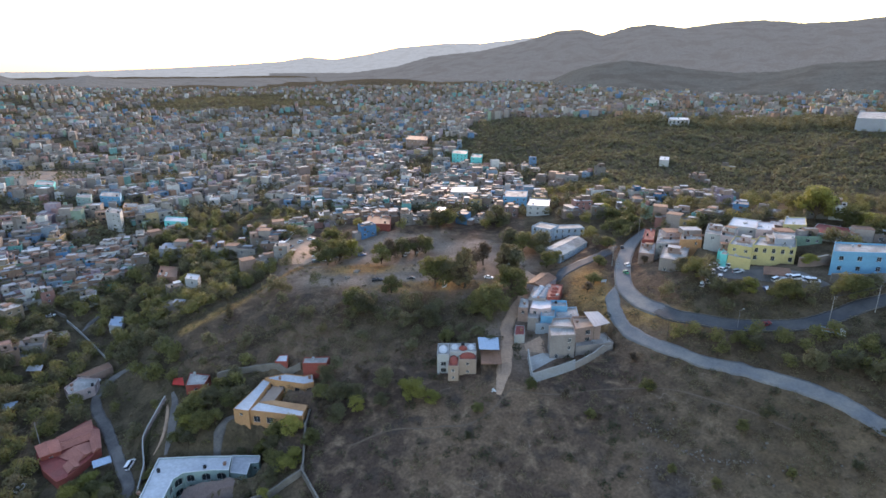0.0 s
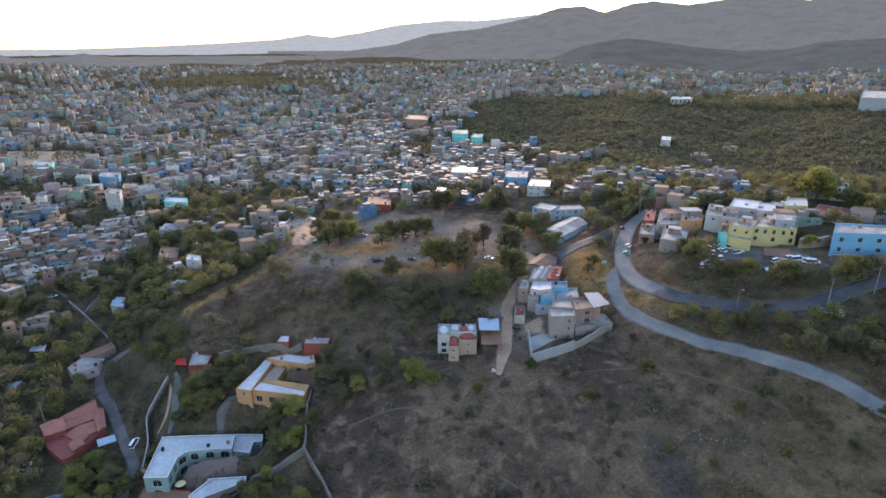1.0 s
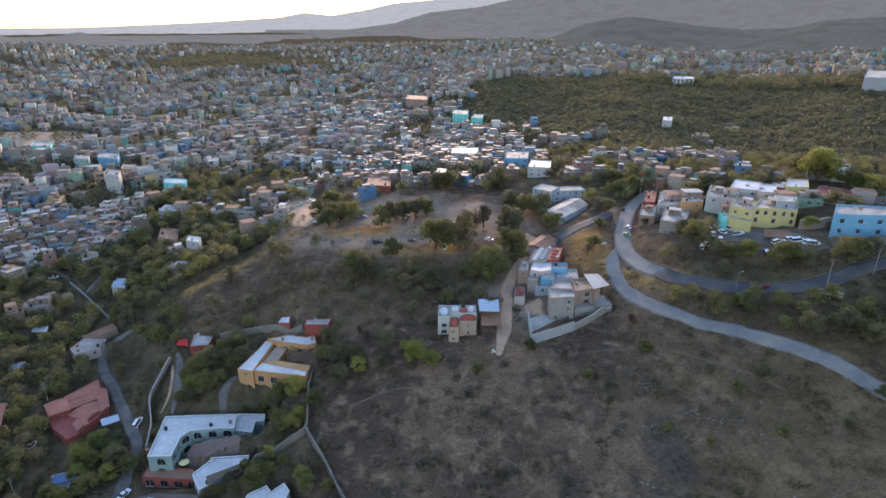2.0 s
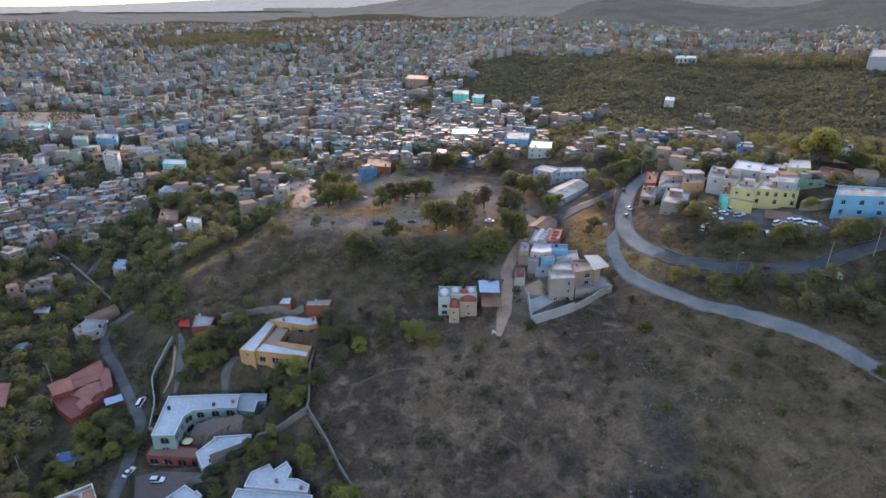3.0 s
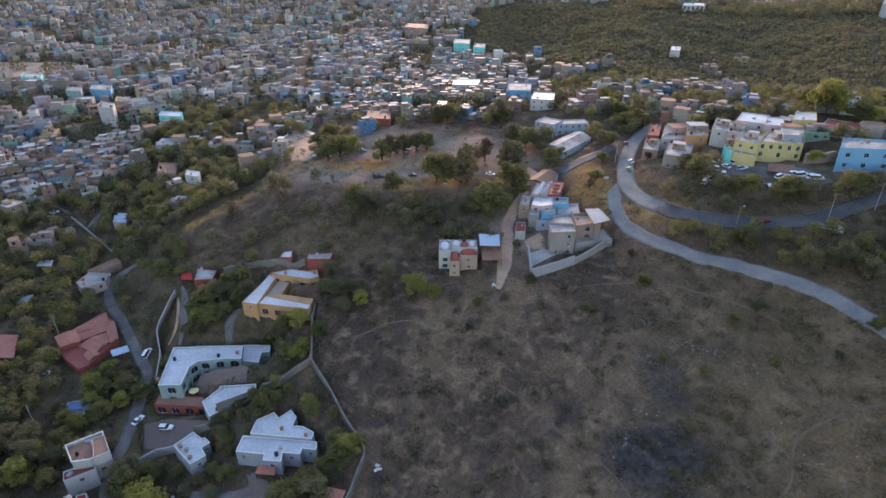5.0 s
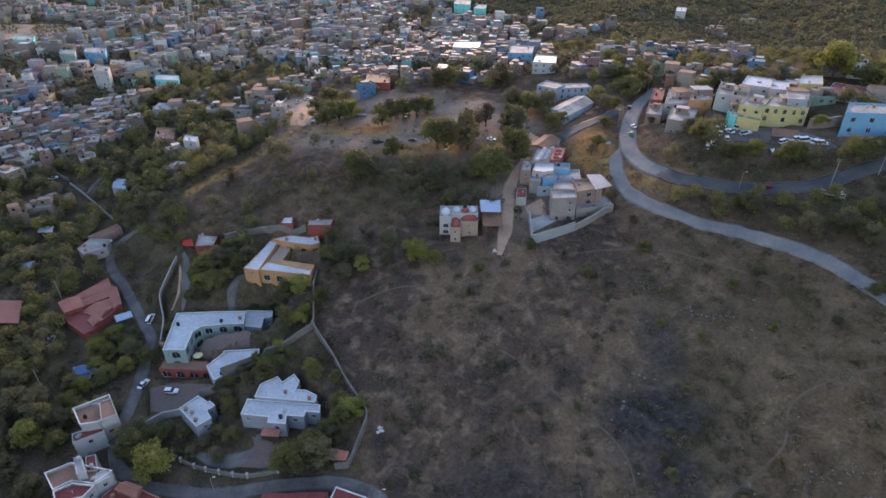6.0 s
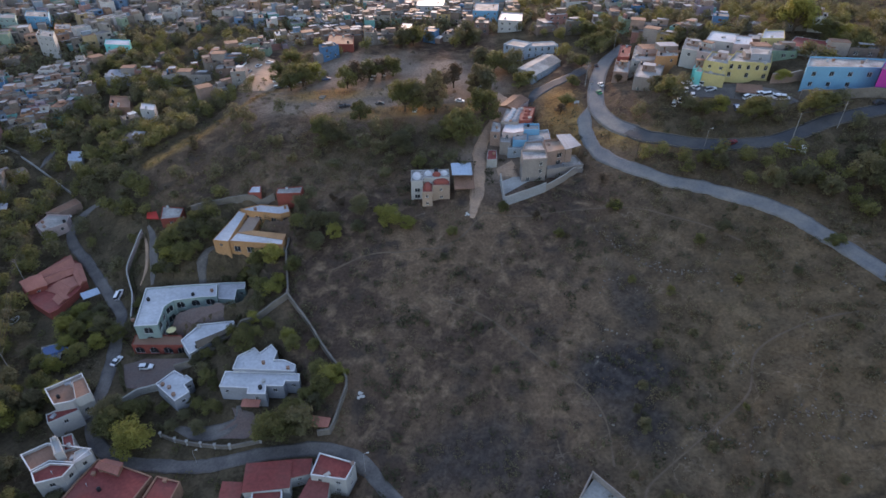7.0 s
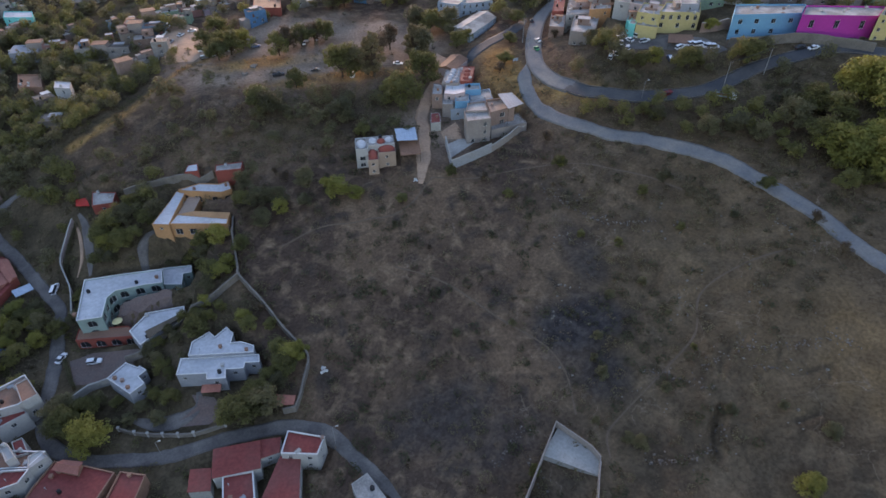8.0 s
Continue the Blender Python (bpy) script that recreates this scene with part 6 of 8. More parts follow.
def on_strip(x, y, margin):
    for i in (-1, 0, 1):
        for j in (-1, 0, 1):
            for sx, sy, sw in STRIP_CELLS.get((int(x // 20) + i, int(y // 20) + j), ()):
                if (x - sx) ** 2 + (y - sy) ** 2 < (sw + margin) ** 2:
                    return True
    return False


def plant(kinds, x, y, size, rng, keep=False):
    """One tree: the template itself the first time, then copies of it."""
    t = rng.choice(kinds)
    if len(TREE_SPOTS) >= 288 and not keep:
        FAR_TREES.append((t, x, y, size))
        return
    m = Matrix.Translation((x, y, ground_z(x, y))) @ Matrix.Rotation(rng.uniform(0, 6.28), 4, "Z")
    m = m @ Matrix.Diagonal((size * rng.uniform(0.9, 1.1), size * rng.uniform(0.9, 1.1), size * rng.uniform(0.85, 1.15), 1))
    if t.name not in USED:
        USED.add(t.name)
        t.matrix_world = m
    else:
        copy_thing(t, m @ Matrix.Diagonal((1 / t.scale.x, 1 / t.scale.y, 1 / t.scale.z, 1)))
    TREE_SPOTS.append((x, y, 2.6 * size))


def in_poly(x, y, poly):
    return outside(poly, x, y) == 0.0


rng = random.Random(5)
QUARTER = [(-240.0, 321.0), (-231.0, 334.0), (-211.0, 340.0), (-191.0, 324.0), (-178.0, 299.0), (-193.0, 287.0), (-210.0, 289.0), (-227.0, 306.0)]
COURTYARD = [(-66.0, 172.0), (-45.0, 170.0), (-45.0, 196.0), (-68.0, 197.0)]
CLEARING = [(-120.0, 174.0), (-121.0, 188.0), (-133.0, 203.0), (-135.0, 212.0), (-113.0, 204.0), (-108.0, 197.0), (-110.0, 180.0), (-108.0, 172.0)]
for tx, ty, ts in [(-9.7, 177.9, 1.22), (-3.7, 174.8, 0.99), (-13.9, 181.9, 0.81), (-29.9, 174.9, 1.03), (-48.2, 290.0, 1.62), (95.1, 331.1, 1.4), (116.9, 206.1, 1.2), (178.3, 270.2, 2.8), (190.5, 252.6, 1.8), (144.8, 217.4, 1.0), (173.1, 160.3, 2.64), (170.0, 164.8, 2.28), (171.7, 150.7, 2.64), (150.4, 140.8, 2.4), (150.8, 135.5, 2.28), (156.9, 128.2, 2.4), (160.4, 139.2, 2.16), (165.2, 132.4, 2.4), (-49.8, 152.9, 1.1), (-47.3, 155.8, 0.85), (-54.2, 143.8, 0.68), (-28.0, 119.4, 1.15), (-25.6, 120.2, 0.85), (-81.0, 105.7, 1.61)]:
    plant(T_YELLOW, tx, ty, ts, rng)
for tx, ty, ts in [(87.8, 53.4, 0.9), (90.1, 54.0, 0.7), (-41.8, 135.1, 0.77), (68.8, 170.8, 0.55)]:
    plant(T_YELLOW, tx, ty, ts, rng)
for tx, ty, ts in [(11.5, 167.6, 0.72), (68.3, 170.6, 0.81), (30.4, 175.6, 0.72), (-3.6, 245.4, 2.3), (-23.0, 241.1, 1.35), (-21.0, 284.3, 2.03), (-9.5, 290.3, 1.76), (-30.8, 274.3, 1.62), (2.0, 336.2, 1.76), (42.0, 291.0, 1.89), (49.9, 262.3, 1.4), (55.9, 270.1, 1.1), (29.9, 235.1, 2.16), (-37.3, 229.1, 2.03), (18.9, 219.2, 2.16), (15.8, 225.9, 1.76), (1.3, 203.2, 0.99), (-58.0, 275.4, 2.03), (-53.3, 281.7, 1.89), (-66.0, 294.1, 1.76), (-61.7, 311.9, 1.89), (65.9, 237.6, 1.0), (73.4, 257.7, 1.0), (83.1, 279.5, 1.3), (97.4, 304.5, 1.7)]:
    plant(T_GREEN, tx, ty, ts, rng)
for tx, ty, ts in [(97.0, 319.9, 1.7), (104.1, 306.4, 1.5), (129.8, 282.2, 1.4), (103.4, 223.4, 1.6), (111.7, 206.2, 1.3), (123.8, 197.2, 1.4), (127.7, 197.2, 1.3), (144.2, 191.6, 1.5), (148.5, 192.2, 1.5), (175.2, 278.6, 2.0), (185.0, 255.8, 2.0), (185.4, 273.0, 2.0), (188.2, 240.4, 1.8), (157.2, 155.3, 2.04), (153.5, 162.6, 1.68), (148.4, 146.9, 1.92), (181.3, 150.3, 2.4), (123.9, 135.8, 0.8), (102.3, 181.3, 1.0), (-53.0, 154.7, 1.02), (-30.7, 121.1, 1.02), (-39.7, 103.8, 1.61), (-43.9, 105.5, 1.36), (-38.1, 108.6, 1.27), (-88.8, 111.3, 1.44)]:
    plant(T_GREEN, tx, ty, ts, rng)
for tx, ty, ts in [(-39.8, 131.3, 0.85), (-57.0, 159.9, 0.68), (-43.2, 161.2, 0.94), (-91.3, 177.6, 1.27), (-89.0, 181.5, 1.27), (-84.4, 172.9, 1.19), (-81.5, 187.3, 1.1), (-91.7, 170.8, 0.94), (-63.6, 137.9, 0.59), (-60.2, 139.1, 0.59), (-62.5, 121.8, 0.59), (-43.0, 181.2, 1.02), (31.5, 73.5, 0.5), (-52.2, 137.9, 0.68), (-66.3, 116.9, 0.68), (-49.3, 141.2, 0.59), (-67.0, 132.7, 0.59), (-59.8, 114.4, 0.51), (-33.7, 114.8, 0.77), (-35.9, 109.9, 0.94), (-77.2, 117.7, 0.59), (-84.1, 117.9, 0.77), (-56.9, 140.6, 0.59), (-33.5, 130.5, 0.59), (-95.8, 158.8, 1.02)]:
    plant(T_GREEN, tx, ty, ts, rng)
for tx, ty, ts in [(-100.7, 146.9, 1.02), (-73.0, 165.5, 0.77), (-79.2, 173.8, 1.02), (89.2, 148.6, 0.6), (75.5, 132.8, 0.5), (94.4, 131.1, 0.45), (47.4, 161.9, 0.6), (66.1, 139.9, 0.45), (81.1, 93.2, 0.32)]:
    plant(T_GREEN, tx, ty, ts, rng)
for tx, ty, ts in [(68.1, 185.9, 0.81), (50.1, 160.8, 0.63), (14.8, 264.2, 2.3), (19.8, 270.3, 2.3), (-27.0, 278.8, 2.29), (-14.5, 288.5, 2.29), (61.9, 230.8, 1.0), (92.7, 252.9, 1.0), (128.9, 118.7, 0.9), (129.6, 106.4, 0.9), (-36.9, 136.7, 0.68), (41.4, 171.2, 0.7), (106.9, 144.0, 0.5), (108.0, 114.6, 0.4), (17.6, 146.8, 0.45)]:
    plant(T_DRY, tx, ty, ts, rng)
for tx, ty, ts in [(0.3, 247.2, 2.3), (32.4, 257.9, 2.3), (-3.7, 333.0, 2.03), (32.7, 337.4, 2.16), (36.7, 297.0, 1.89), (50.4, 287.7, 1.89), (-33.3, 226.2, 1.76), (-5.5, 216.7, 1.62), (100.7, 231.2, 1.1), (106.8, 209.7, 1.1), (144.7, 157.5, 1.68), (105.6, 176.9, 1.0), (117.2, 162.7, 1.2), (126.4, 160.9, 1.3), (131.6, 155.3, 1.2), (-53.6, 149.2, 0.77), (-52.5, 151.9, 0.85), (-34.4, 105.0, 1.44), (-92.1, 113.3, 1.19), (-64.4, 109.3, 0.68), (-83.6, 182.4, 1.19), (-66.5, 127.1, 0.68), (-43.1, 189.8, 1.02), (-62.0, 132.7, 0.59), (-69.7, 120.2, 0.59)]:
    plant(T_DARK, tx, ty, ts, rng)
for tx, ty, ts in [(-69.5, 114.1, 0.59), (-72.5, 111.1, 0.68), (-69.8, 131.1, 0.68), (-64.2, 135.8, 0.59), (-31.2, 111.8, 0.77), (-82.1, 119.4, 0.68), (-59.8, 147.3, 0.42), (-94.8, 149.7, 0.94), (-106.6, 150.8, 1.1), (-90.0, 161.4, 0.85), (58.6, 104.1, 0.55), (55.9, 93.2, 0.6), (55.6, 98.3, 0.4), (58.1, 73.4, 0.75), (56.1, 75.5, 0.5), (97.3, 150.3, 0.7), (109.9, 129.1, 0.5), (66.3, 115.8, 0.55), (79.6, 105.4, 0.3), (69.9, 84.8, 0.5), (81.2, 74.2, 0.5), (93.2, 71.7, 0.4), (99.0, 62.8, 0.7), (50.0, 81.8, 0.4), (20.6, 116.5, 0.45)]:
    plant(T_DARK, tx, ty, ts, rng)
for tx, ty, ts in [(36.8, 114.9, 0.4), (76.4, 116.9, 0.5), (115.4, 107.4, 0.35), (8.0, 158.2, 0.4), (1.3, 134.4, 0.35)]:
    plant(T_DARK, tx, ty, ts, rng)
for tx, ty, ts in [(9.7, 243.0, 1.82), (7.2, 245.3, 1.55), (28.9, 255.5, 1.69)]:
    plant(T_TALL, tx, ty, ts, rng)


def valley_density(x, y):
    """Chance and kinds of a tree at a place."""
    r, az = math.hypot(x, y), math.degrees(math.atan2(x, y))
    if in_poly(x, y, CLEARING):
        return 0.06, T_DRY
    if in_poly(x, y, QUARTER):
        return 0.05, T_GREEN
    if in_poly(x, y, SPUR):
        return 0.07, T_DRY + T_DARK
    if az < -14 and r < 172 and az > -37:
        return 0.10, T_GREEN
    if az < -15 and 95 < r < 235:
        return 0.95, T_GREEN + T_DARK + T_YELLOW
    if az > -21 and az < -15 and 300 < r < 425:
        return 0.35, T_GREEN + T_DARK
    if az < -15 and 235 <= r < (350 if az < -28 else 425):
        return 1.05, T_GREEN + T_DARK
    if -14 <= az < 6 and 198 < r < 236:
        return 0.42, T_DARK + T_DARK + T_DRY
    if -14 <= az < -6 and 165 < r < 200:
        return 0.30, T_DARK + T_DRY
    if 20 < az < 50 and 196 < r < 222:
        return 0.42, T_YELLOW + T_GREEN
    if az > 40 and 192 < r < 222:
        return 0.30, T_GREEN + T_DARK
    if -16 < az < 12 and 320 < r < 362:
        return 0.22, T_GREEN + T_DARK
    if 22 < az < 46 and 222 <= r < 252:
        return 0.42, T_DRY + T_DARK
    if 9 < az < 50 and 280 < r < 430:
        return 0.42, T_GREEN + T_DARK
    return 0.0, T_GREEN


cells = []
for i in range(-66, 52):
    for j in range(10, 94):
        x, y = i * 5.0 + rng.uniform(-2.2, 2.2), j * 5.0 + rng.uniform(-2.2, 2.2)
        cells.append((math.hypot(x, y), x, y))
for r, x, y in sorted(cells):
    if abs(math.degrees(math.atan2(x, y))) > 50:
        continue
    chance, kinds = valley_density(x, y)
    if near_line(x, y, CREST, 6.0) > 0 or in_poly(x, y, COURTYARD):
        continue
    chance *= 0.75 + 0.9 * noise.noise((x / 22, y / 22, 6.6))
    if rng.random() < chance and not on_plot(x, y, 2.2) and not on_strip(x, y, 2.0):
        plant(kinds, x, y, rng.uniform(0.7, 1.25) if r < 235 else rng.uniform(0.85, 1.45), rng)
for t in ALL_TEMPLATES:
    if t.name not in USED:
        plant([t], -60 - 3 * len(USED), 232, 0.8, rng, True)


def scatter_stuff(name, label, category, material, spots, quads, leaf, squash=0.7):
    """Low growth nobody could count: many small clumps in one mesh."""
    verts, faces = [], []
    r = random.Random(len(spots))
    for x, y, z, s in spots:
        for _ in range(quads):
            d = Vector((r.gauss(0, 1), r.gauss(0, 1), r.gauss(0, 1))).normalized() * s * r.uniform(0.6, 1.0)
            c = Vector((x + d.x, y + d.y, z + s * 0.35 + d.z * squash))
            up = (Vector((r.gauss(0, 0.8), r.gauss(0, 0.8), 1.0)) + d / s * 0.7).normalized()
            u = up.cross(Vector((r.gauss(0, 1), r.gauss(0, 1), r.gauss(0, 1)))).normalized()
            v = up.cross(u)
            a, b = leaf * s * r.uniform(0.6, 1.2), leaf * s * r.uniform(0.35, 0.8)
            k = len(verts)
            verts += [c - u * a * 0.5, c + v * b * 0.5, c + u * a * 0.5, c - v * b * 0.5]
            faces.append((k, k + 1, k + 2, k + 3))
    me = bpy.data.meshes.new(name)
    me.from_pydata(verts, [], faces)
    me.materials.append(material)
    return tagged(new(name, me), label, category, kind="stuff")


def scatter(count, r0, r1, a0, a1, accept, s0, s1, seed):
    r, out = random.Random(seed), []
    for _ in range(count):
        rad = math.sqrt(r.uniform(r0 * r0, r1 * r1))
        a = radians(r.uniform(a0, a1))
        x, y = rad * math.sin(a), rad * math.cos(a)
        p = accept(x, y, rad, math.degrees(a))
        if r.random() < p and not on_plot(x, y, 0.8) and not on_strip(x, y, 0.5):
            out.append((x, y, ground_z(x, y), r.uniform(s0, s1)))
    return out


def shrub_chance(x, y, rad, az):
    n = noise.noise((x / 17, y / 17, 2.5)) + 0.5 * noise.noise((x / 6, y / 6, 8.5))
    k = min(max(0.5 + 1.6 * n, 0.0), 1.0)
    if in_poly(x, y, CLEARING):
        return 0.5 * k
    if az < -14 or (az > 38 and rad > 120):
        return 0.9 * k
    if rad > 190 and rad < 238:
        return 0.9 * k
    if rad >= 238:
        return 0.25 * k if az < 17 else 0.8 * k
    return 0.42 * k * k


for material, kinds, name, label in ((M_leaf, T_GREEN + T_YELLOW, "far_green_trees", "green leafy trees in the valley"), (M_leafdark, T_DARK + T_TALL + T_DRY, "far_dark_trees", "dark leafy trees in the valley")):
    clumps = []
    for t, x, y, s in FAR_TREES:
        if t in kinds:
            z = ground_z(x, y)
            for k in range(8):
                a = 2.4 * k + x
                q = 0.2 + 0.8 * ((k * 0.618) % 1)
                clumps.append((x + 2.0 * s * q * math.cos(a), y + 2.0 * s * q * math.sin(a), z + s * (1.6 + 2.6 * ((k * 0.37) % 1)), 1.75 * s))
    scatter_stuff(name, label, "trees", material, clumps, 64, 0.38, 0.9)
scatter_stuff("scrub", "low dull-green scrub bushes scattered over the slope", "scrub", M_scrub, scatter(9000, 62, 330, -50, 52, shrub_chance, 0.45, 1.3, 21), 26, 0.62)
scatter_stuff("hill_shrubs", "small dark green shrubs dotted over the dry hillside", "shrubs", M_shrub, scatter(3600, 62, 235, -14, 52, lambda x, y, r, a: 0.14 + 0.8 * max(0, noise.noise((x / 20, y / 20, 11.0))), 0.5, 2.1, 25), 60, 0.36)
scatter_stuff("valley_bushes", "green undergrowth between the valley trees", "bushes", M_leaf, scatter(7000, 80, 430, -52, -14, lambda x, y, r, a: (0.25 if in_poly(x, y, CLEARING) or in_poly(x, y, SPUR) else 0.8) * (0.4 + max(0, noise.noise((x / 14, y / 14, 3.0)))), 0.5, 1.5, 26), 36, 0.42)
def slope_scrub_chance(x, y, r, a):
    n = noise.noise((x / 15, y / 15, 21.0))
    if 196 < r < 238 and a < 7:
        return 0.95 + 0.5 * n
    if a > 22 and 196 < r < 252:
        return 0.9 + 0.5 * n
    if a > 24 and 150 < r <= 196:
        return 0.35 + 0.7 * n
    return 0.10 + 0.5 * n


scatter_stuff("slope_scrub", "dense grey-olive scrub bushes covering the slope below the plateau", "scrub", M_leafgrey, scatter(5200, 70, 250, -22, 50, slope_scrub_chance, 0.8, 2.2, 27), 64, 0.28, 0.75)
scatter_stuff("garden_shrubs", "dark green garden shrubs and ground cover round the houses", "shrubs", M_leafdark, scatter(3200, 78, 235, -46, -14, lambda x, y, r, a: 0.1 if in_poly(x, y, CLEARING) or in_poly(x, y, SPUR) else 0.35 + 0.9 * noise.noise((x / 11, y / 11, 31.0)), 0.6, 1.9, 29), 60, 0.3, 0.7)
ridge_spots = []
rr = random.Random(40)
for _ in range(80):
    a = rr.uniform(20, 37) + rr.choice((0, 0, 0.6))
    e = float(np.interp(a, (18.4, 21.2, 24.7, 27.2, 30.0, 33.0, 35.4, 40), (3.25, 2.92, 3.29, 3.39, 3.05, 3.11, 3.34, 3.6)))
    ridge_spots.append((3000 * math.sin(radians(a)), 3000 * math.cos(radians(a)), EYE_Z + 3000 * math.tan(radians(e)) + rr.uniform(-2, 3), rr.uniform(3.5, 8)))
scatter_stuff("ridge_trees", "small trees along the mountain ridge", "trees", M_leafdark, ridge_spots, 22, 0.5, 0.8)
crest = scatter(700, 690, 760, 17, 42, lambda x, y, r, a: 0.3 + max(0, noise.noise((a / 3, 1.0, 2.0))), 3.0, 6.0, 41)
scatter_stuff("crest_trees", "dark band of trees along the hill crest", "trees", M_leafdark, [(x, y, z + s * 0.5, s) for x, y, z, s in crest], 34, 0.5, 0.9)
stones = scatter(1500, 62, 175, 22, 56, lambda x, y, r, a: max(0, noise.noise((x / 9, y / 9, 14.0)) - 0.1) * 2.2, 0.12, 0.42, 44)
verts, faces = [], []
sr = random.Random(3)
for x, y, z, s in stones:
    k = len(verts)
    for dx, dy, dz in ((-1, -1, -0.4), (1, -1, -0.4), (1, 1, -0.4), (-1, 1, -0.4), (-0.6, -0.7, 0.6), (0.7, -0.5, 0.7), (0.6, 0.6, 0.5), (-0.7, 0.5, 0.6)):
        verts.append((x + s * dx * sr.uniform(0.7, 1.2), y + s * dy * sr.uniform(0.7, 1.2), z + s * dz))
    faces += [(k, k + 1, k + 5, k + 4), (k + 1, k + 2, k + 6, k + 5), (k + 2, k + 3, k + 7, k + 6), (k + 3, k, k + 4, k + 7), (k + 4, k + 5, k + 6, k + 7)]
me = bpy.data.meshes.new("stones")
me.from_pydata(verts, [], faces)
me.materials.append(M_stone)
tagged(new("stones", me), "grey stones lying on the eroded slope", "stones", kind="stuff")
scatter_stuff("dry_bushes", "grey-brown leafless bushes on the dry slope", "scrub", M_leafdry, scatter(6500, 62, 260, -16, 52, lambda x, y, r, a: 0.8 * shrub_chance(x, y, r, a), 0.4, 1.1, 22), 24, 0.42)
scatter_stuff("dry_grass", "tufts of straw-coloured dry grass on the hillside", "grass", M_grass, scatter(11000, 62, 262, -14, 52, lambda x, y, r, a: min(max(0.35 + 1.2 * noise.noise((x / 12, y / 12, 4.0)), 0), 1), 0.3, 0.9, 23), 7, 0.55)
scatter_stuff("golden_grass", "tall dry grass with sunlit gold in its colour along the crest and road verges", "grass", M_sunlit_grass, scatter(26000, 190, 285, -30, 27, lambda x, y, r, a: 0.9 * zone_values(x, y)[2] ** 2, 0.3, 0.75, 45), 9, 0.5)
scatter_stuff("hill_scrub", "dense dark scrub covering the far hillside", "scrub", M_leafdark, scatter(24000, 430, 900, 0, 50, lambda x, y, r, a: 0.8 + 0.5 * noise.noise((x / 45, y / 45, 1.0)) if (r < 745 and (a > 9.5 or r > 560)) or a > 22 else 0.15, 1.4, 3.2, 24), 12, 0.85)

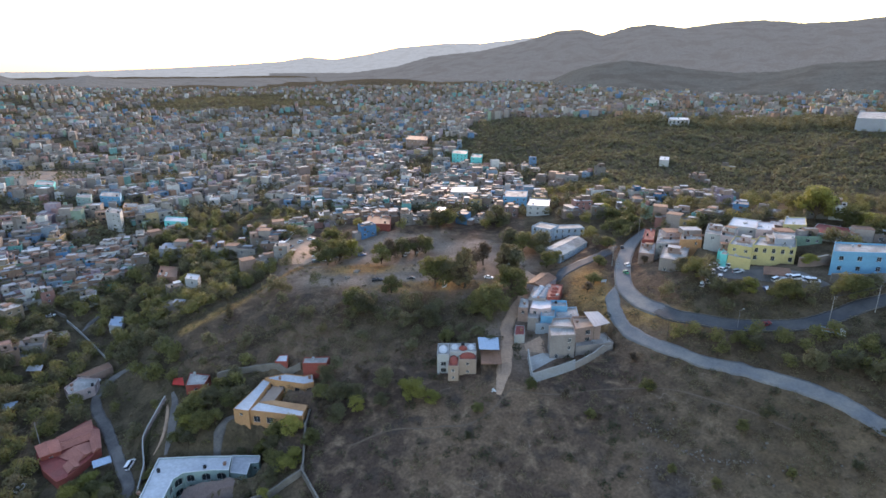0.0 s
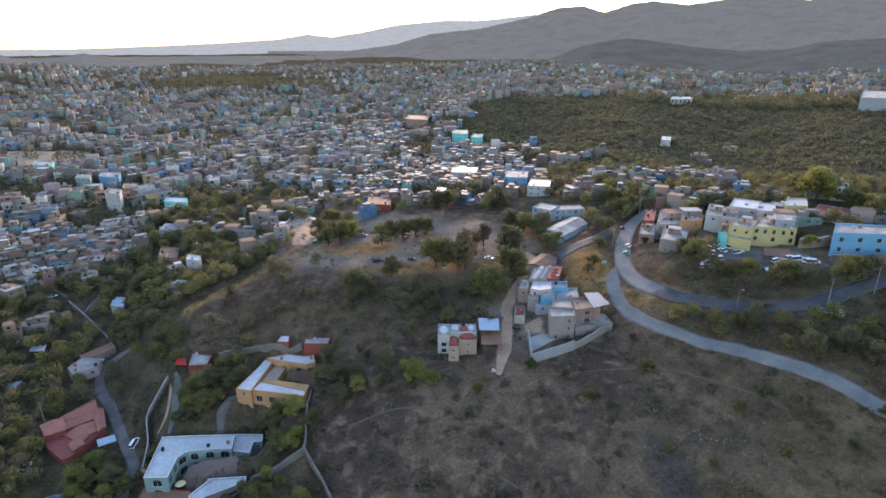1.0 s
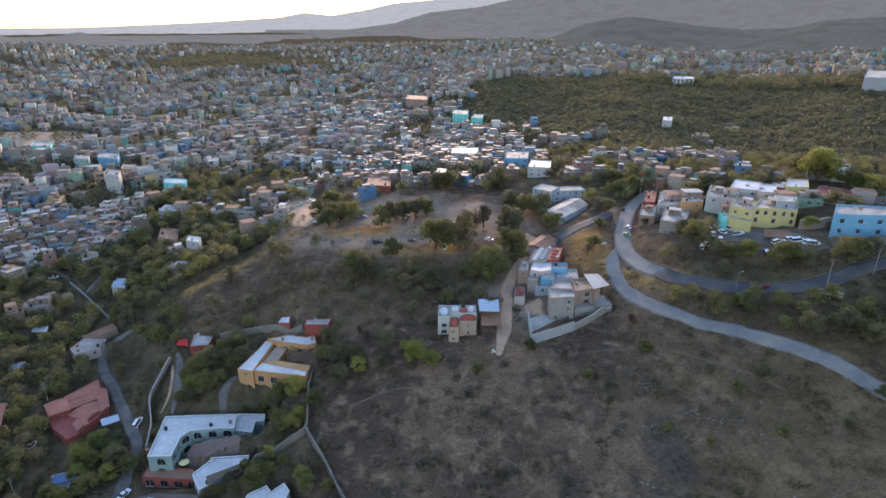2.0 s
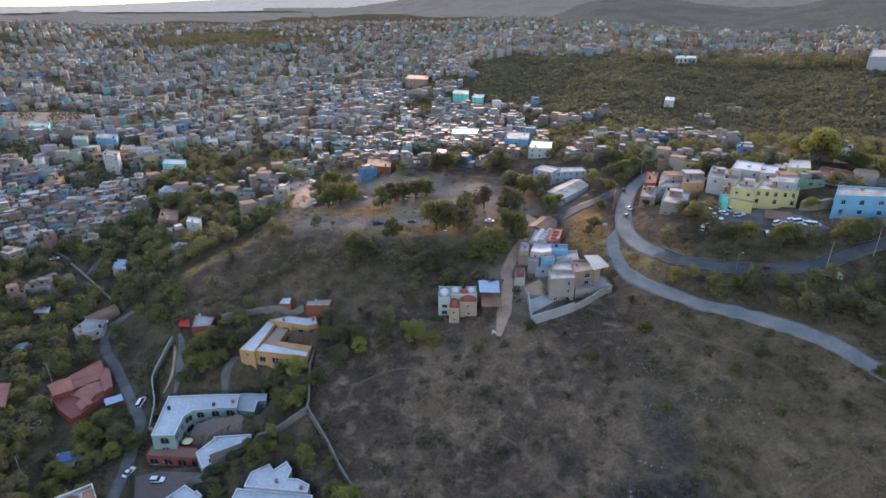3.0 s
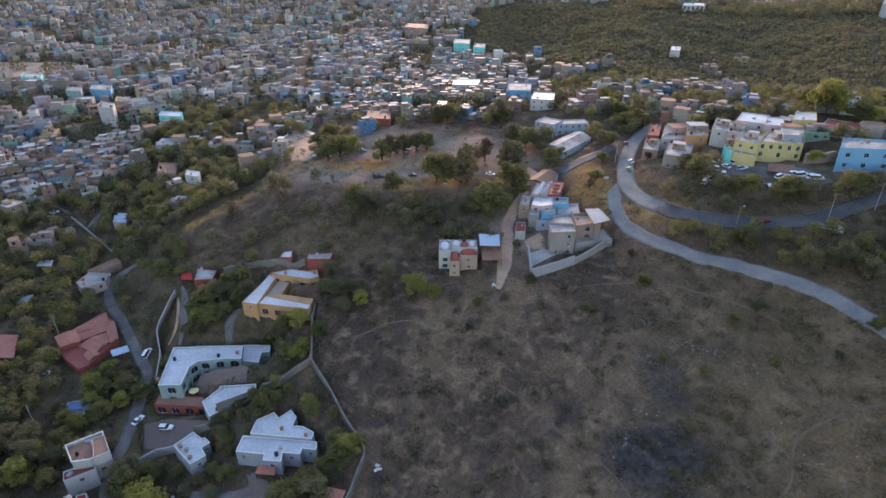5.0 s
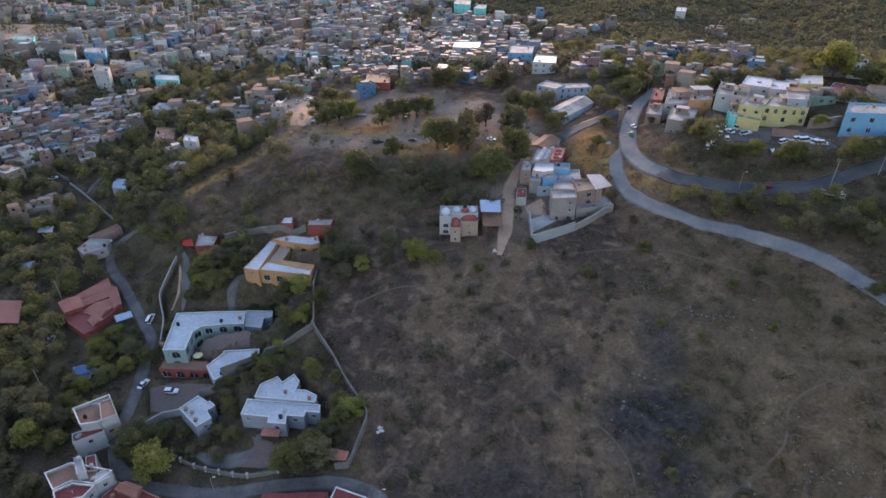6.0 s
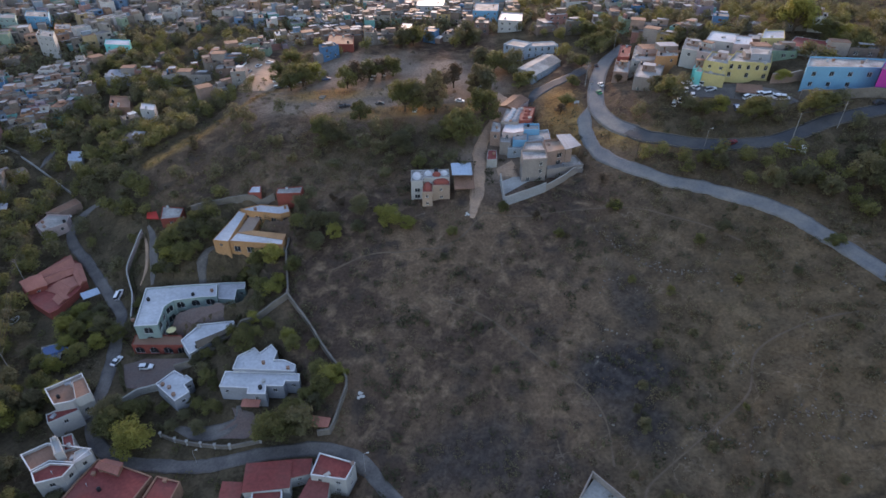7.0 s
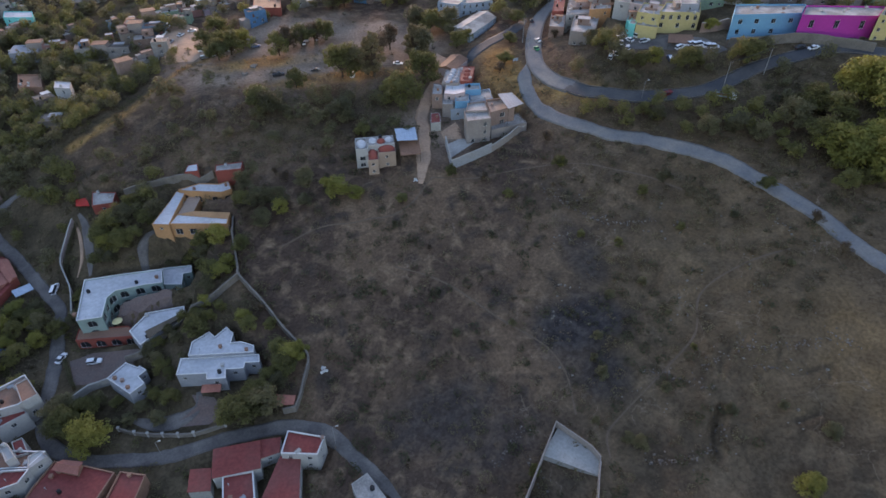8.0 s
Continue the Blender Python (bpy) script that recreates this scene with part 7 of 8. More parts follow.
# ---- the town across the valley ----
def town_house(seed):
    """A plain flat-roofed town house with parapet, openings, tank and sometimes a rooftop room; front towards -y."""
    r = random.Random(seed)
    w, d = r.uniform(5.5, 11.5), r.uniform(5.2, 9.5)
    floors = r.choice((1, 1, 1, 2, 2))
    h = 2.9 * floors + 0.2
    t = empty("town_house", (0, 0, 0), "painted flat-roofed town house on the hillside", "house", "houses of the town")
    bm = bmesh.new()
    c = [(-w / 2, -d / 2), (w / 2, -d / 2), (w / 2, d / 2), (-w / 2, d / 2)]
    rim = r.uniform(0.2, 0.7)
    inner = inset(c, 0.2)
    opens = []
    for i in range(4):
        p, q = c[i], c[(i + 1) % 4]
        length = math.dist(p, q)
        holes = []
        if i != 2:
            n = max(1, int(length / 3.6))
            for f in range(floors):
                for k in range(n):
                    if r.random() < (0.8 if i == 0 else 0.45):
                        u, ww, hh = length * (k + 0.5) / n, r.choice((1.0, 1.3, 1.7)), r.choice((1.2, 1.5))
                        holes.append((u - ww / 2, u + ww / 2, 2.9 * f + 0.9, 2.9 * f + 0.9 + hh, False))
        face_with_holes(bm, p, q, 0, h + rim, holes)
        opens += [(p, q, o) for o in holes]
        bm.faces.new([bm.verts.new(v) for v in ((*p, -6), (*q, -6), (*q, 0), (*p, 0))])
        pi, qi = inner[i], inner[(i + 1) % 4]
        bm.faces.new([bm.verts.new(v) for v in ((*p, h + rim), (*q, h + rim), (*qi, h + rim), (*pi, h + rim))])
        bm.faces.new([bm.verts.new(v) for v in ((*pi, h + rim), (*qi, h + rim), (*qi, h), (*pi, h))])
    part("wall", bm, M_town, t)
    if r.random() < 0.6:
        bm = bmesh.new()
        sx, sw, sh = r.choice((-1, 1)), w * r.uniform(0.4, 0.7), r.choice((2.4, 2.8, 5.2))
        face_with_holes(bm, (sx * w / 2 - (0 if sx > 0 else sw), -d * 0.42), (sx * w / 2 + (sw if sx > 0 else 0), -d * 0.42), 0, sh, [(sw * 0.35, sw * 0.35 + 1.1, 0.9, 2.0, False)])
        x0 = sx * (w / 2 + sw / 2)
        add_box(bm, (x0, 0.1, (sh - 6) / 2), (sw, d * 0.8, sh + 6))
        part("annex", bm, r.choice((M_town, M_block, M_brick)), t)
        bm = bmesh.new()
        add_box(bm, (x0, 0.05, sh + 0.08), (sw + 0.3, d * 0.86, 0.14))
        part("annex_roof", bm, r.choice((M_roof, M_rust, M_metal)), t)
    if r.random() < 0.3:
        bm = bmesh.new()
        add_box(bm, (r.uniform(-w / 5, w / 5), d / 4, h + 0.9), (w * 0.35, d * 0.4, 1.8))
        part("stair_head", bm, r.choice((M_town, M_block)), t)
    bm = bmesh.new()
    add_box(bm, (0, 0, h - 0.09), (w - 0.41, d - 0.41, 0.18))
    part("roof", bm, M_roof, t)
    if r.random() < 0.7:
        water_tank(t, r.uniform(-w / 3, w / 3), -d / 4, h, material=r.choice((M_tank, M_tankgrey)))
    bm = bmesh.new()
    kind = r.random()
    if kind < 0.5:
        # upper storey set back from the front, with its own parapet and window
        uw, ud, uh = w * r.uniform(0.45, 0.7), d * r.uniform(0.4, 0.6), 2.5
        ux, uy = r.choice((-1, 1)) * (w - uw) / 2, (d - ud) / 2
        cs = [(ux - uw / 2, uy - ud / 2), (ux + uw / 2, uy - ud / 2), (ux + uw / 2, uy + ud / 2), (ux - uw / 2, uy + ud / 2)]
        for i in range(4):
            face_with_holes(bm, cs[i], cs[(i + 1) % 4], h, h + uh + 0.25, [(uw * 0.3, uw * 0.3 + 1.1, 0.8, 1.9, False)] if i == 0 else [])
        part("upper_storey", bm, r.choice((M_town, M_brick, M_town)), t)
        bm = bmesh.new()
        add_box(bm, (ux, uy, h + uh), (uw - 0.2, ud - 0.2, 0.15))
        part("upper_roof", bm, M_roof, t)
    else:
        # a sheet lean-to over part of the roof terrace
        add_box(bm, (r.uniform(-w / 6, w / 6), -d * 0.15, h + 1.9), (w * 0.5, d * 0.45, 0.08))
        for px in (-w * 0.2, w * 0.2):
            add_tube(bm, (px, -d * 0.3, h), (px, -d * 0.3, h + 1.9), 0.05, 0.05, 5)
        part("lean_to", bm, r.choice((M_metal, M_rust, M_roof)), t)
    for p, q, o in opens[:7]:
        set_opening(t, p, q, 0, o, door=r.random() < 0.15)
    return t


TOWN_TEMPLATES = [town_house(100 + s) for s in range(18)]
TOWN_USED = set()


def town_here(r, az):
    """Whether the town covers a bearing and distance."""
    if az < -28:
        edge = 348
    elif az < -15:
        edge = 428
    elif az < 10:
        edge = 366
    else:
        edge = 372
    if r < edge:
        return False
    if -27 < az < -12 and 1270 < r < 1520:
        return False
    if az > 9.5 and 395 < r < 735:
        return False
    if az > 1 and 560 < r < 745:
        return False
    if az > 24 and r < 780:
        return False
    if az > 34 and r < 900:
        return False
    return True


trng = random.Random(77)
spots, ring = [], 332.0
while ring < 1900:
    gap = 7.4 if ring < 620 else 7.6 + (ring - 620) / 140
    a = -46.0 if ring < 900 else -42.0
    while a < 42:
        rr = ring + trng.uniform(-0.3, 0.3) * gap
        aa = a + math.degrees(trng.uniform(-0.2, 0.2) * gap / ring)
        if town_here(rr * (1 + 0.04 * noise.noise((aa / 3, rr / 80, 4.0))), aa + 5 * noise.noise((rr / 70, aa / 6, 1.0))):
            x, y = rr * math.sin(radians(aa)), rr * math.cos(radians(aa))
            n = noise.noise((x / 55, y / 55, 9.0))
            dense = 0.88 if n > -0.10 else 0.12
            if rr > 800 and aa > 8:
                dense *= 0.55
            if rr > 1400:
                dense *= 0.8
            if trng.random() < dense and not on_plot(x, y, 5.0) and outside(LOT, x, y) > 5:
                spots.append((rr, x, y, n))
        a += math.degrees(gap / ring)
    ring += gap * 1.08
spots.sort()
far_verts, far_faces, far_mats = [], [], []


def far_box(x, y, z0, z1, w, d, turn, slot_wall, slot_roof, rim=0.4):
    c, s = math.cos(turn), math.sin(turn)

    def ring_at(z, k):
        k0 = len(far_verts)
        for u, v in ((-1, -1), (1, -1), (1, 1), (-1, 1)):
            px, py = u * (w / 2 - k), v * (d / 2 - k)
            far_verts.append((x + c * px - s * py, y + s * px + c * py, z))
        return k0

    a, b, e, f = ring_at(z0, 0), ring_at(z1 + rim, 0), ring_at(z1 + rim, 0.25), ring_at(z1, 0.25)
    g = ring_at(z1 + 0.01, 0.25)
    for i in range(4):
        j = (i + 1) % 4
        for lo, hi in ((a, b), (b, e), (e, f)):
            far_faces.append((lo + i, lo + j, hi + j, hi + i))
            far_mats.append(slot_wall)
    far_faces.append((g, g + 1, g + 2, g + 3))
    far_mats.append(slot_roof)


def far_window(x, y, z, turn, off, w, h, depth):
    c, s = math.cos(turn), math.sin(turn)
    k = len(far_verts)
    for dy in (-depth - 0.06, -depth + 0.1):
        for u, v in ((-w / 2, 0), (w / 2, 0), (w / 2, h), (-w / 2, h)):
            px, py = off + u, dy
            far_verts.append((x + c * px - s * py, y + s * px + c * py, z + v))
    far_faces.append((k, k + 1, k + 2, k + 3))
    far_mats.append(2)
    for i in range(4):
        j = (i + 1) % 4
        far_faces.append((k + i, k + 4 + i, k + 4 + j, k + j))
        far_mats.append(2)


for n_house, (rr, x, y, n) in enumerate(spots):
    z = ground_z(x, y)
    face = math.atan2(-x, y) * 0.6 + 1.2 * noise.noise((x / 90, y / 90, 2.0)) + trng.choice((0, 0, 0, 1.571, -1.571)) + trng.uniform(-0.12, 0.12)
    if n_house < 225:
        t = trng.choice(TOWN_TEMPLATES)
        m = Matrix.Translation((x, y, z + 0.3)) @ Matrix.Rotation(face, 4, "Z")
        if t.name not in TOWN_USED:
            TOWN_USED.add(t.name)
            t.matrix_world = m
        else:
            copy_thing(t, m)
        continue
    w, d = trng.uniform(3.6, 8.5), trng.uniform(4.0, 9.5)
    if trng.random() < 0.05:
        w *= 2.0
    floors = trng.choice((1, 1, 2, 2, 2, 3))
    h = 2.9 * floors
    far_box(x, y, z - 6, z + h, w, d, face, 0, 1)
    if trng.random() < 0.75:
        far_box(x + trng.uniform(-6, 6), y + trng.uniform(-3, 3), z - 6, z + h * trng.choice((0.5, 0.5, 0.65, 1.2)), w * trng.uniform(0.4, 0.9), d * trng.uniform(0.4, 0.9), face, 0, 1, 0.2)
    if trng.random() < 0.2:
        far_box(x + trng.uniform(-2, 2), y + trng.uniform(-1, 2), z, z + h + 1.8, w * 0.35, d * 0.35, face, 0, 1, 0.1)
    if rr < 1150:
        for f in range(floors):
            for k in range(2 if w < 9 else 3):
                if trng.random() < 0.55:
                    far_window(x, y, z + 2.9 * f + trng.choice((0.1, 0.9, 1.0)), face, (k - (0.5 if w < 9 else 1)) * w * trng.uniform(0.2, 0.4), trng.choice((0.7, 1.0, 1.3, 2.2)), trng.choice((1.0, 1.3, 1.6)), d / 2)
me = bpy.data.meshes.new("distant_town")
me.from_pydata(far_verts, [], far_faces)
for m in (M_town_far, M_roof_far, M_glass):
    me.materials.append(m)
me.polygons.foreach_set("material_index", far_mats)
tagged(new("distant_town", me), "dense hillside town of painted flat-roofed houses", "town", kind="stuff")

town_trees = []
for _ in range(24000):
    rr, aa = trng.uniform(0, 1), trng.uniform(-46, 40)
    rr = 345 + 1500 * rr**1.25
    x, y = rr * math.sin(radians(aa)), rr * math.cos(radians(aa))
    n = noise.noise((x / 55, y / 55, 9.0))
    if (n < -0.10 or trng.random() < 0.5) and town_here(rr, aa) and not on_plot(x, y, 1.0):
        town_trees.append((x, y, ground_z(x, y) + 1.6, trng.uniform(1.6, 4.2)))
scatter_stuff("town_trees", "dark green trees between the town houses", "trees", M_leafdark, town_trees, 16, 0.72, 0.85)

slope_trees = scatter(1500, 1750, 2050, -46, 44, lambda x, y, r, a: 0.8, 2.5, 5.0, 32) + scatter(900, 1150, 1900, -46, 44, lambda x, y, r, a: 0.6, 2.5, 5.0, 31)
scatter_stuff("slope_trees", "dark trees on the far slopes", "trees", M_leafdark, slope_trees, 16, 0.7, 0.8)

ridge_trees = scatter(2600, 1260, 1540, -28, -11, lambda x, y, r, a: 0.9, 2.5, 5.0, 33)
scatter_stuff("ridge_trees", "dark wooded ridge rising between the town quarters", "trees", M_leafdark, ridge_trees, 10, 0.85, 0.8)


# ---- scattered houses among the valley trees ----
for hx, hy, k in [(98.9, 467.6, 3), (102.1, 456.4, 5), (116.4, 464.5, 0), (125.8, 462.7, 7), (198.0, 454.5, 2), (199.5, 445.2, 9), (238.5, 482.8, 11), (88.6, 448.6, 6), (81.2, 471.0, 1), (-121.7, 331.9, 0), (-93.9, 289.7, 3), (-95.6, 328.6, 5), (-123.4, 356.2, 2), (-130.2, 320.1, 7), (-134.9, 272.4, 9), (-124.5, 252.4, 4), (-172.9, 314.6, 1), (-192.7, 344.8, 6), (-189.3, 228.0, 8), (-183.7, 233.8, 10), (-180.2, 244.5, 11), (-212.4, 261.4, 12), (-222.7, 295.0, 13), (-144.4, 351.9, 0), (-148.3, 334.5, 5), (-175.5, 357.7, 3), (-109.4, 325.4, 8), (-198.2, 289.2, 2), (-189.4, 301.1, 6), (-183.2, 278.3, 9), (-43.6, 320.7, 1), (-79.9, 353.5, 4), (-209.5, 320.4, 5), (119.9, 299.9, 0), (126.3, 303.0, 3), (126.3, 284.0, 5), (117.0, 319.5, 7), (133.1, 291.1, 2), (155.9, 296.5, 9), (165.9, 286.8, 11), (158.7, 261.7, 4), (182.5, 275.8, 6), (189.3, 270.8, 8), (136.3, 283.9, 12), (91.3, 330.7, 1), (106.1, 336.2, 13), (85.3, 348.1, 10), (77.2, 342.0, 4), (174.6, 236.3, 2), (186.1, 233.6, 5), (198.3, 224.9, 0), (208.5, 221.5, 7), (216.3, 216.6, 9), (157.1, 242.0, 3), (-33.2, 350.6, 6), (-22.0, 341.5, 8), (-13.7, 348.8, 3), (12.6, 347.7, 9), (23.2, 349.6, 2), (34.0, 351.7, 11), (43.3, 356.2, 12), (-93.0, 348.6, 3), (-81.8, 337.9, 0), (-99.5, 318.4, 6), (-86.4, 296.3, 9), (-107.5, 336.6, 12), (-88.8, 361.4, 2), (-112.7, 319.6, 5)]:
    turn = math.atan2(-hx, hy) + trng.uniform(-0.5, 0.5)
    copy_thing(TOWN_TEMPLATES[k], Matrix.Translation((hx, hy, ground_z(hx, hy) + 0.4)) @ Matrix.Rotation(turn, 4, "Z"))

# ---- a quarter of small stepped houses on the valley slope ----
qrng = random.Random(19)
for i in range(9):
    for j in range(8):
        hx, hy = -240 + 7.6 * i + qrng.uniform(-1.2, 1.2), 286 + 7.6 * j + qrng.uniform(-1.2, 1.2)
        if in_poly(hx, hy, QUARTER) and not on_plot(hx, hy, 3.0):
            copy_thing(qrng.choice(TOWN_TEMPLATES), Matrix.Translation((hx, hy, ground_z(hx, hy) + 0.3)) @ Matrix.Rotation(0.55 + qrng.uniform(-0.2, 0.2), 4, "Z") @ Matrix.Diagonal((0.85, 0.85, 0.95, 1)))

# ---- vehicles ----
def loft(bm, sections):
    """Skin a row of closed outlines."""
    rings = [[bm.verts.new(p) for p in s] for s in sections]
    n = len(rings[0])
    for a, b in zip(rings, rings[1:]):
        for i in range(n):
            k = (i + 1) % n
            bm.faces.new((a[i], a[k], b[k], b[i]))
    bm.faces.new(rings[0][::-1])
    bm.faces.new(rings[-1])
    bmesh.ops.recalc_face_normals(bm, faces=bm.faces)


def car(kind, paint, label):
    """A parked car along x: shaped body, glazed cabin, wheels and lamps."""
    t = empty("car" if kind != "pickup" else "pickup_truck", (0, 0, 0), label, "car" if kind != "pickup" else "truck", "parked cars")
    length = {"sedan": 4.3, "suv": 4.5, "pickup": 5.1, "van": 4.6}[kind]
    top = {"sedan": 1.42, "suv": 1.7, "pickup": 1.65, "van": 2.0}[kind]
    hood = {"sedan": 0.85, "suv": 0.98, "pickup": 1.0, "van": 1.05}[kind]
    bm = bmesh.new()
    L = length / 2
    secs = []
    for x, lo, hi, w in ((-L, 0.45, hood * 0.88, 0.72), (-L + 0.12, 0.3, hood * 0.97, 0.82), (-L * 0.5, 0.26, hood, 0.87), (L * 0.4, 0.26, hood, 0.87), (L - 0.35, 0.28, hood * 0.9, 0.82), (L, 0.42, hood * 0.72, 0.68)):
        secs.append([(x, -w, lo), (x, w, lo), (x, w, (lo + hi) * 0.55), (x, w * 0.94, hi), (x, -w * 0.94, hi), (x, -w, (lo + hi) * 0.55)])
    loft(bm, secs)
    part("body", bm, paint, t)
    cab = {"sedan": (-L * 0.72, -L * 0.40, L * 0.12, L * 0.46), "suv": (-L * 0.97, -L * 0.86, L * 0.12, L * 0.42), "pickup": (-L * 0.2, -L * 0.12, L * 0.24, L * 0.5), "van": (-L * 0.98, -L * 0.93, L * 0.35, L * 0.62)}[kind]
    bm = bmesh.new()
    secs = []
    for z, x0, x1, w in ((hood - 0.02, cab[0], cab[3], 0.80), (top - 0.06, cab[1], cab[2], 0.64)):
        secs.append([(x0, -w, z), (x1, -w, z), (x1, w, z), (x0, w, z)])
    loft(bm, secs)
    part("glasshouse", bm, M_glass, t, "dark glazed cabin")
    bm = bmesh.new()
    secs = [[(x0, -w, z), (x1, -w, z), (x1, w, z), (x0, w, z)] for z, x0, x1, w in ((top - 0.06, cab[1] - 0.03, cab[2] + 0.03, 0.66), (top, cab[1] + 0.1, cab[2] - 0.12, 0.56))]
    loft(bm, secs)
    part("roof_panel", bm, paint, t)
    if kind == "pickup":
        bm = bmesh.new()
        for y in (-0.8, 0.8):
            add_box(bm, (-L * 0.6, y, hood + 0.14), (L * 0.76, 0.07, 0.3))
        add_box(bm, (-L * 0.97, 0, hood + 0.14), (0.07, 1.53, 0.3))
        part("load_bed", bm, paint, t)
    tyre, rim = bmesh.new(), bmesh.new()
    add_tube(tyre, (0, -0.11, 0), (0, 0.11, 0), 0.33, 0.33, 14)
    add_tube(rim, (0, -0.125, 0), (0, 0.125, 0), 0.19, 0.19, 10)
    wheel_me = None
    for x in (-L * 0.62, L * 0.63):
        for y in (-0.80, 0.80):
            if wheel_me is None:
                wheel = part("wheel", tyre, M_tyre, t)
                r = part("rim", rim, M_rim, wheel)
                wheel_me, rim_me = wheel.data, r.data
            else:
                wheel = part("wheel", wheel_me, M_tyre, t)
                part("rim", rim_me, M_rim, wheel)
            wheel.matrix_basis = Matrix.Translation((x, y, 0.33))
    for y in (-0.55, 0.55):
        bm = bmesh.new()
        add_box(bm, (L - 0.06, y, hood * 0.66), (0.12, 0.34, 0.14))
        part("headlight", bm, M_lamp, t)
        bm = bmesh.new()
        add_box(bm, (-L + 0.03, y * 1.05, hood * 0.78), (0.1, 0.24, 0.2))
        part("tail_light", bm, M_taillamp, t)
    return t


def park(t, x, y, turn, first=[]):
    """Set a car down on the ground along its slope."""
    d = Vector((math.cos(radians(turn)), math.sin(radians(turn)), 0))
    lift = 0.16 if on_strip(x, y, 0.5) else 0.02
    fz, bz = (ground_z(x + d.x * k, y + d.y * k) for k in (1.4, -1.4))
    side = Vector((-d.y, d.x, 0))
    lz, rz = (ground_z(x + side.x * k, y + side.y * k) for k in (0.8, -0.8))
    u = Vector((d.x * 2.8, d.y * 2.8, fz - bz)).normalized()
    v = Vector((side.x * 1.6, side.y * 1.6, lz - rz)).normalized()
    w = u.cross(v).normalized()
    v = w.cross(u)
    m = Matrix(((u.x, v.x, w.x, x), (u.y, v.y, w.y, y), (u.z, v.z, w.z, (fz + bz) / 2 + lift), (0, 0, 0, 1)))
    if t.name not in first:
        first.append(t.name)
        t.matrix_world = m
    else:
        copy_thing(t, m)


CAR_WHITE = car("sedan", M_carwhite, "white sedan car parked outdoors")
CAR_DARK = car("sedan", M_cardark, "dark sedan car parked outdoors")
CAR_SUV = car("suv", M_carwhite, "silver-white estate car parked on paving")
CAR_MIX = car("suv", M_carpaint, "painted car parked in the open")
CAR_VAN = car("van", M_carwhite, "white van parked in the open")
CAR_PICKUP = car("pickup", M_cardark, "dark pickup truck on bare earth")
CAR_TAXI = car("sedan", M_cargreen, "green taxi car on the road")
CAR_RED = car("sedan", M_carred, "dark red car on the road")
for cx, cy, turn in [(-30.6, 253.4, 10)]:
    park(CAR_PICKUP, cx, cy, turn)
for cx, cy, turn in [(-14.8, 254.3, 170), (90.1, 278.2, 80), (167.9, 192.5, 0)]:
    park(CAR_DARK, cx, cy, turn)
for cx, cy, turn in [(0.8, 245.4, 80), (-42.4, 289.2, 10), (-54.4, 288.1, 5), (-64.4, 279.2, 15), (-84.6, 307.7, 70), (-90.6, 322.6, 60), (103.9, 217.1, 60), (119.9, 221.7, 0), (123.1, 205.3, 80), (-216.0, 341.5, 10), (-205.4, 341.4, 10)]:
    park(CAR_MIX, cx, cy, turn)
for cx, cy, turn in [(21.3, 252.9, -15), (-18.5, 291.2, 95), (-59.8, 282.4, 20), (-81.2, 316.2, 60), (-76.8, 322.8, 20), (111.5, 225.2, 70), (115.2, 225.5, 110), (133.6, 210.5, 20), (138.2, 206.4, 30), (113.6, 230.2, 160), (112.3, 220.1, 75), (85.9, 254.6, 95), (-145.6, 214.9, 60), (-138.4, 157.0, 75), (-97.5, 137.1, 70), (171.7, 190.3, 0), (-196.1, 266.2, 30), (-209.6, 339.3, 10)]:
    park(CAR_WHITE, cx, cy, turn)
for cx, cy, turn in [(-20.0, 286.9, 100), (-13.8, 292.1, 90), (-89.7, 332.3, 70), (-66.5, 289.3, 0), (106.7, 219.1, 75), (117.8, 228.1, 120), (135.8, 208.0, -10), (139.4, 204.1, -25), (-107.3, 167.4, 85)]:
    park(CAR_VAN, cx, cy, turn)
for cx, cy, turn in [(129.4, 210.2, 10), (-87.0, 134.0, -8)]:
    park(CAR_SUV, cx, cy, turn)
for cx, cy, turn in [(82.6, 246.1, 95)]:
    park(CAR_TAXI, cx, cy, turn)
for cx, cy, turn in [(114.2, 187.7, 5)]:
    park(CAR_RED, cx, cy, turn)

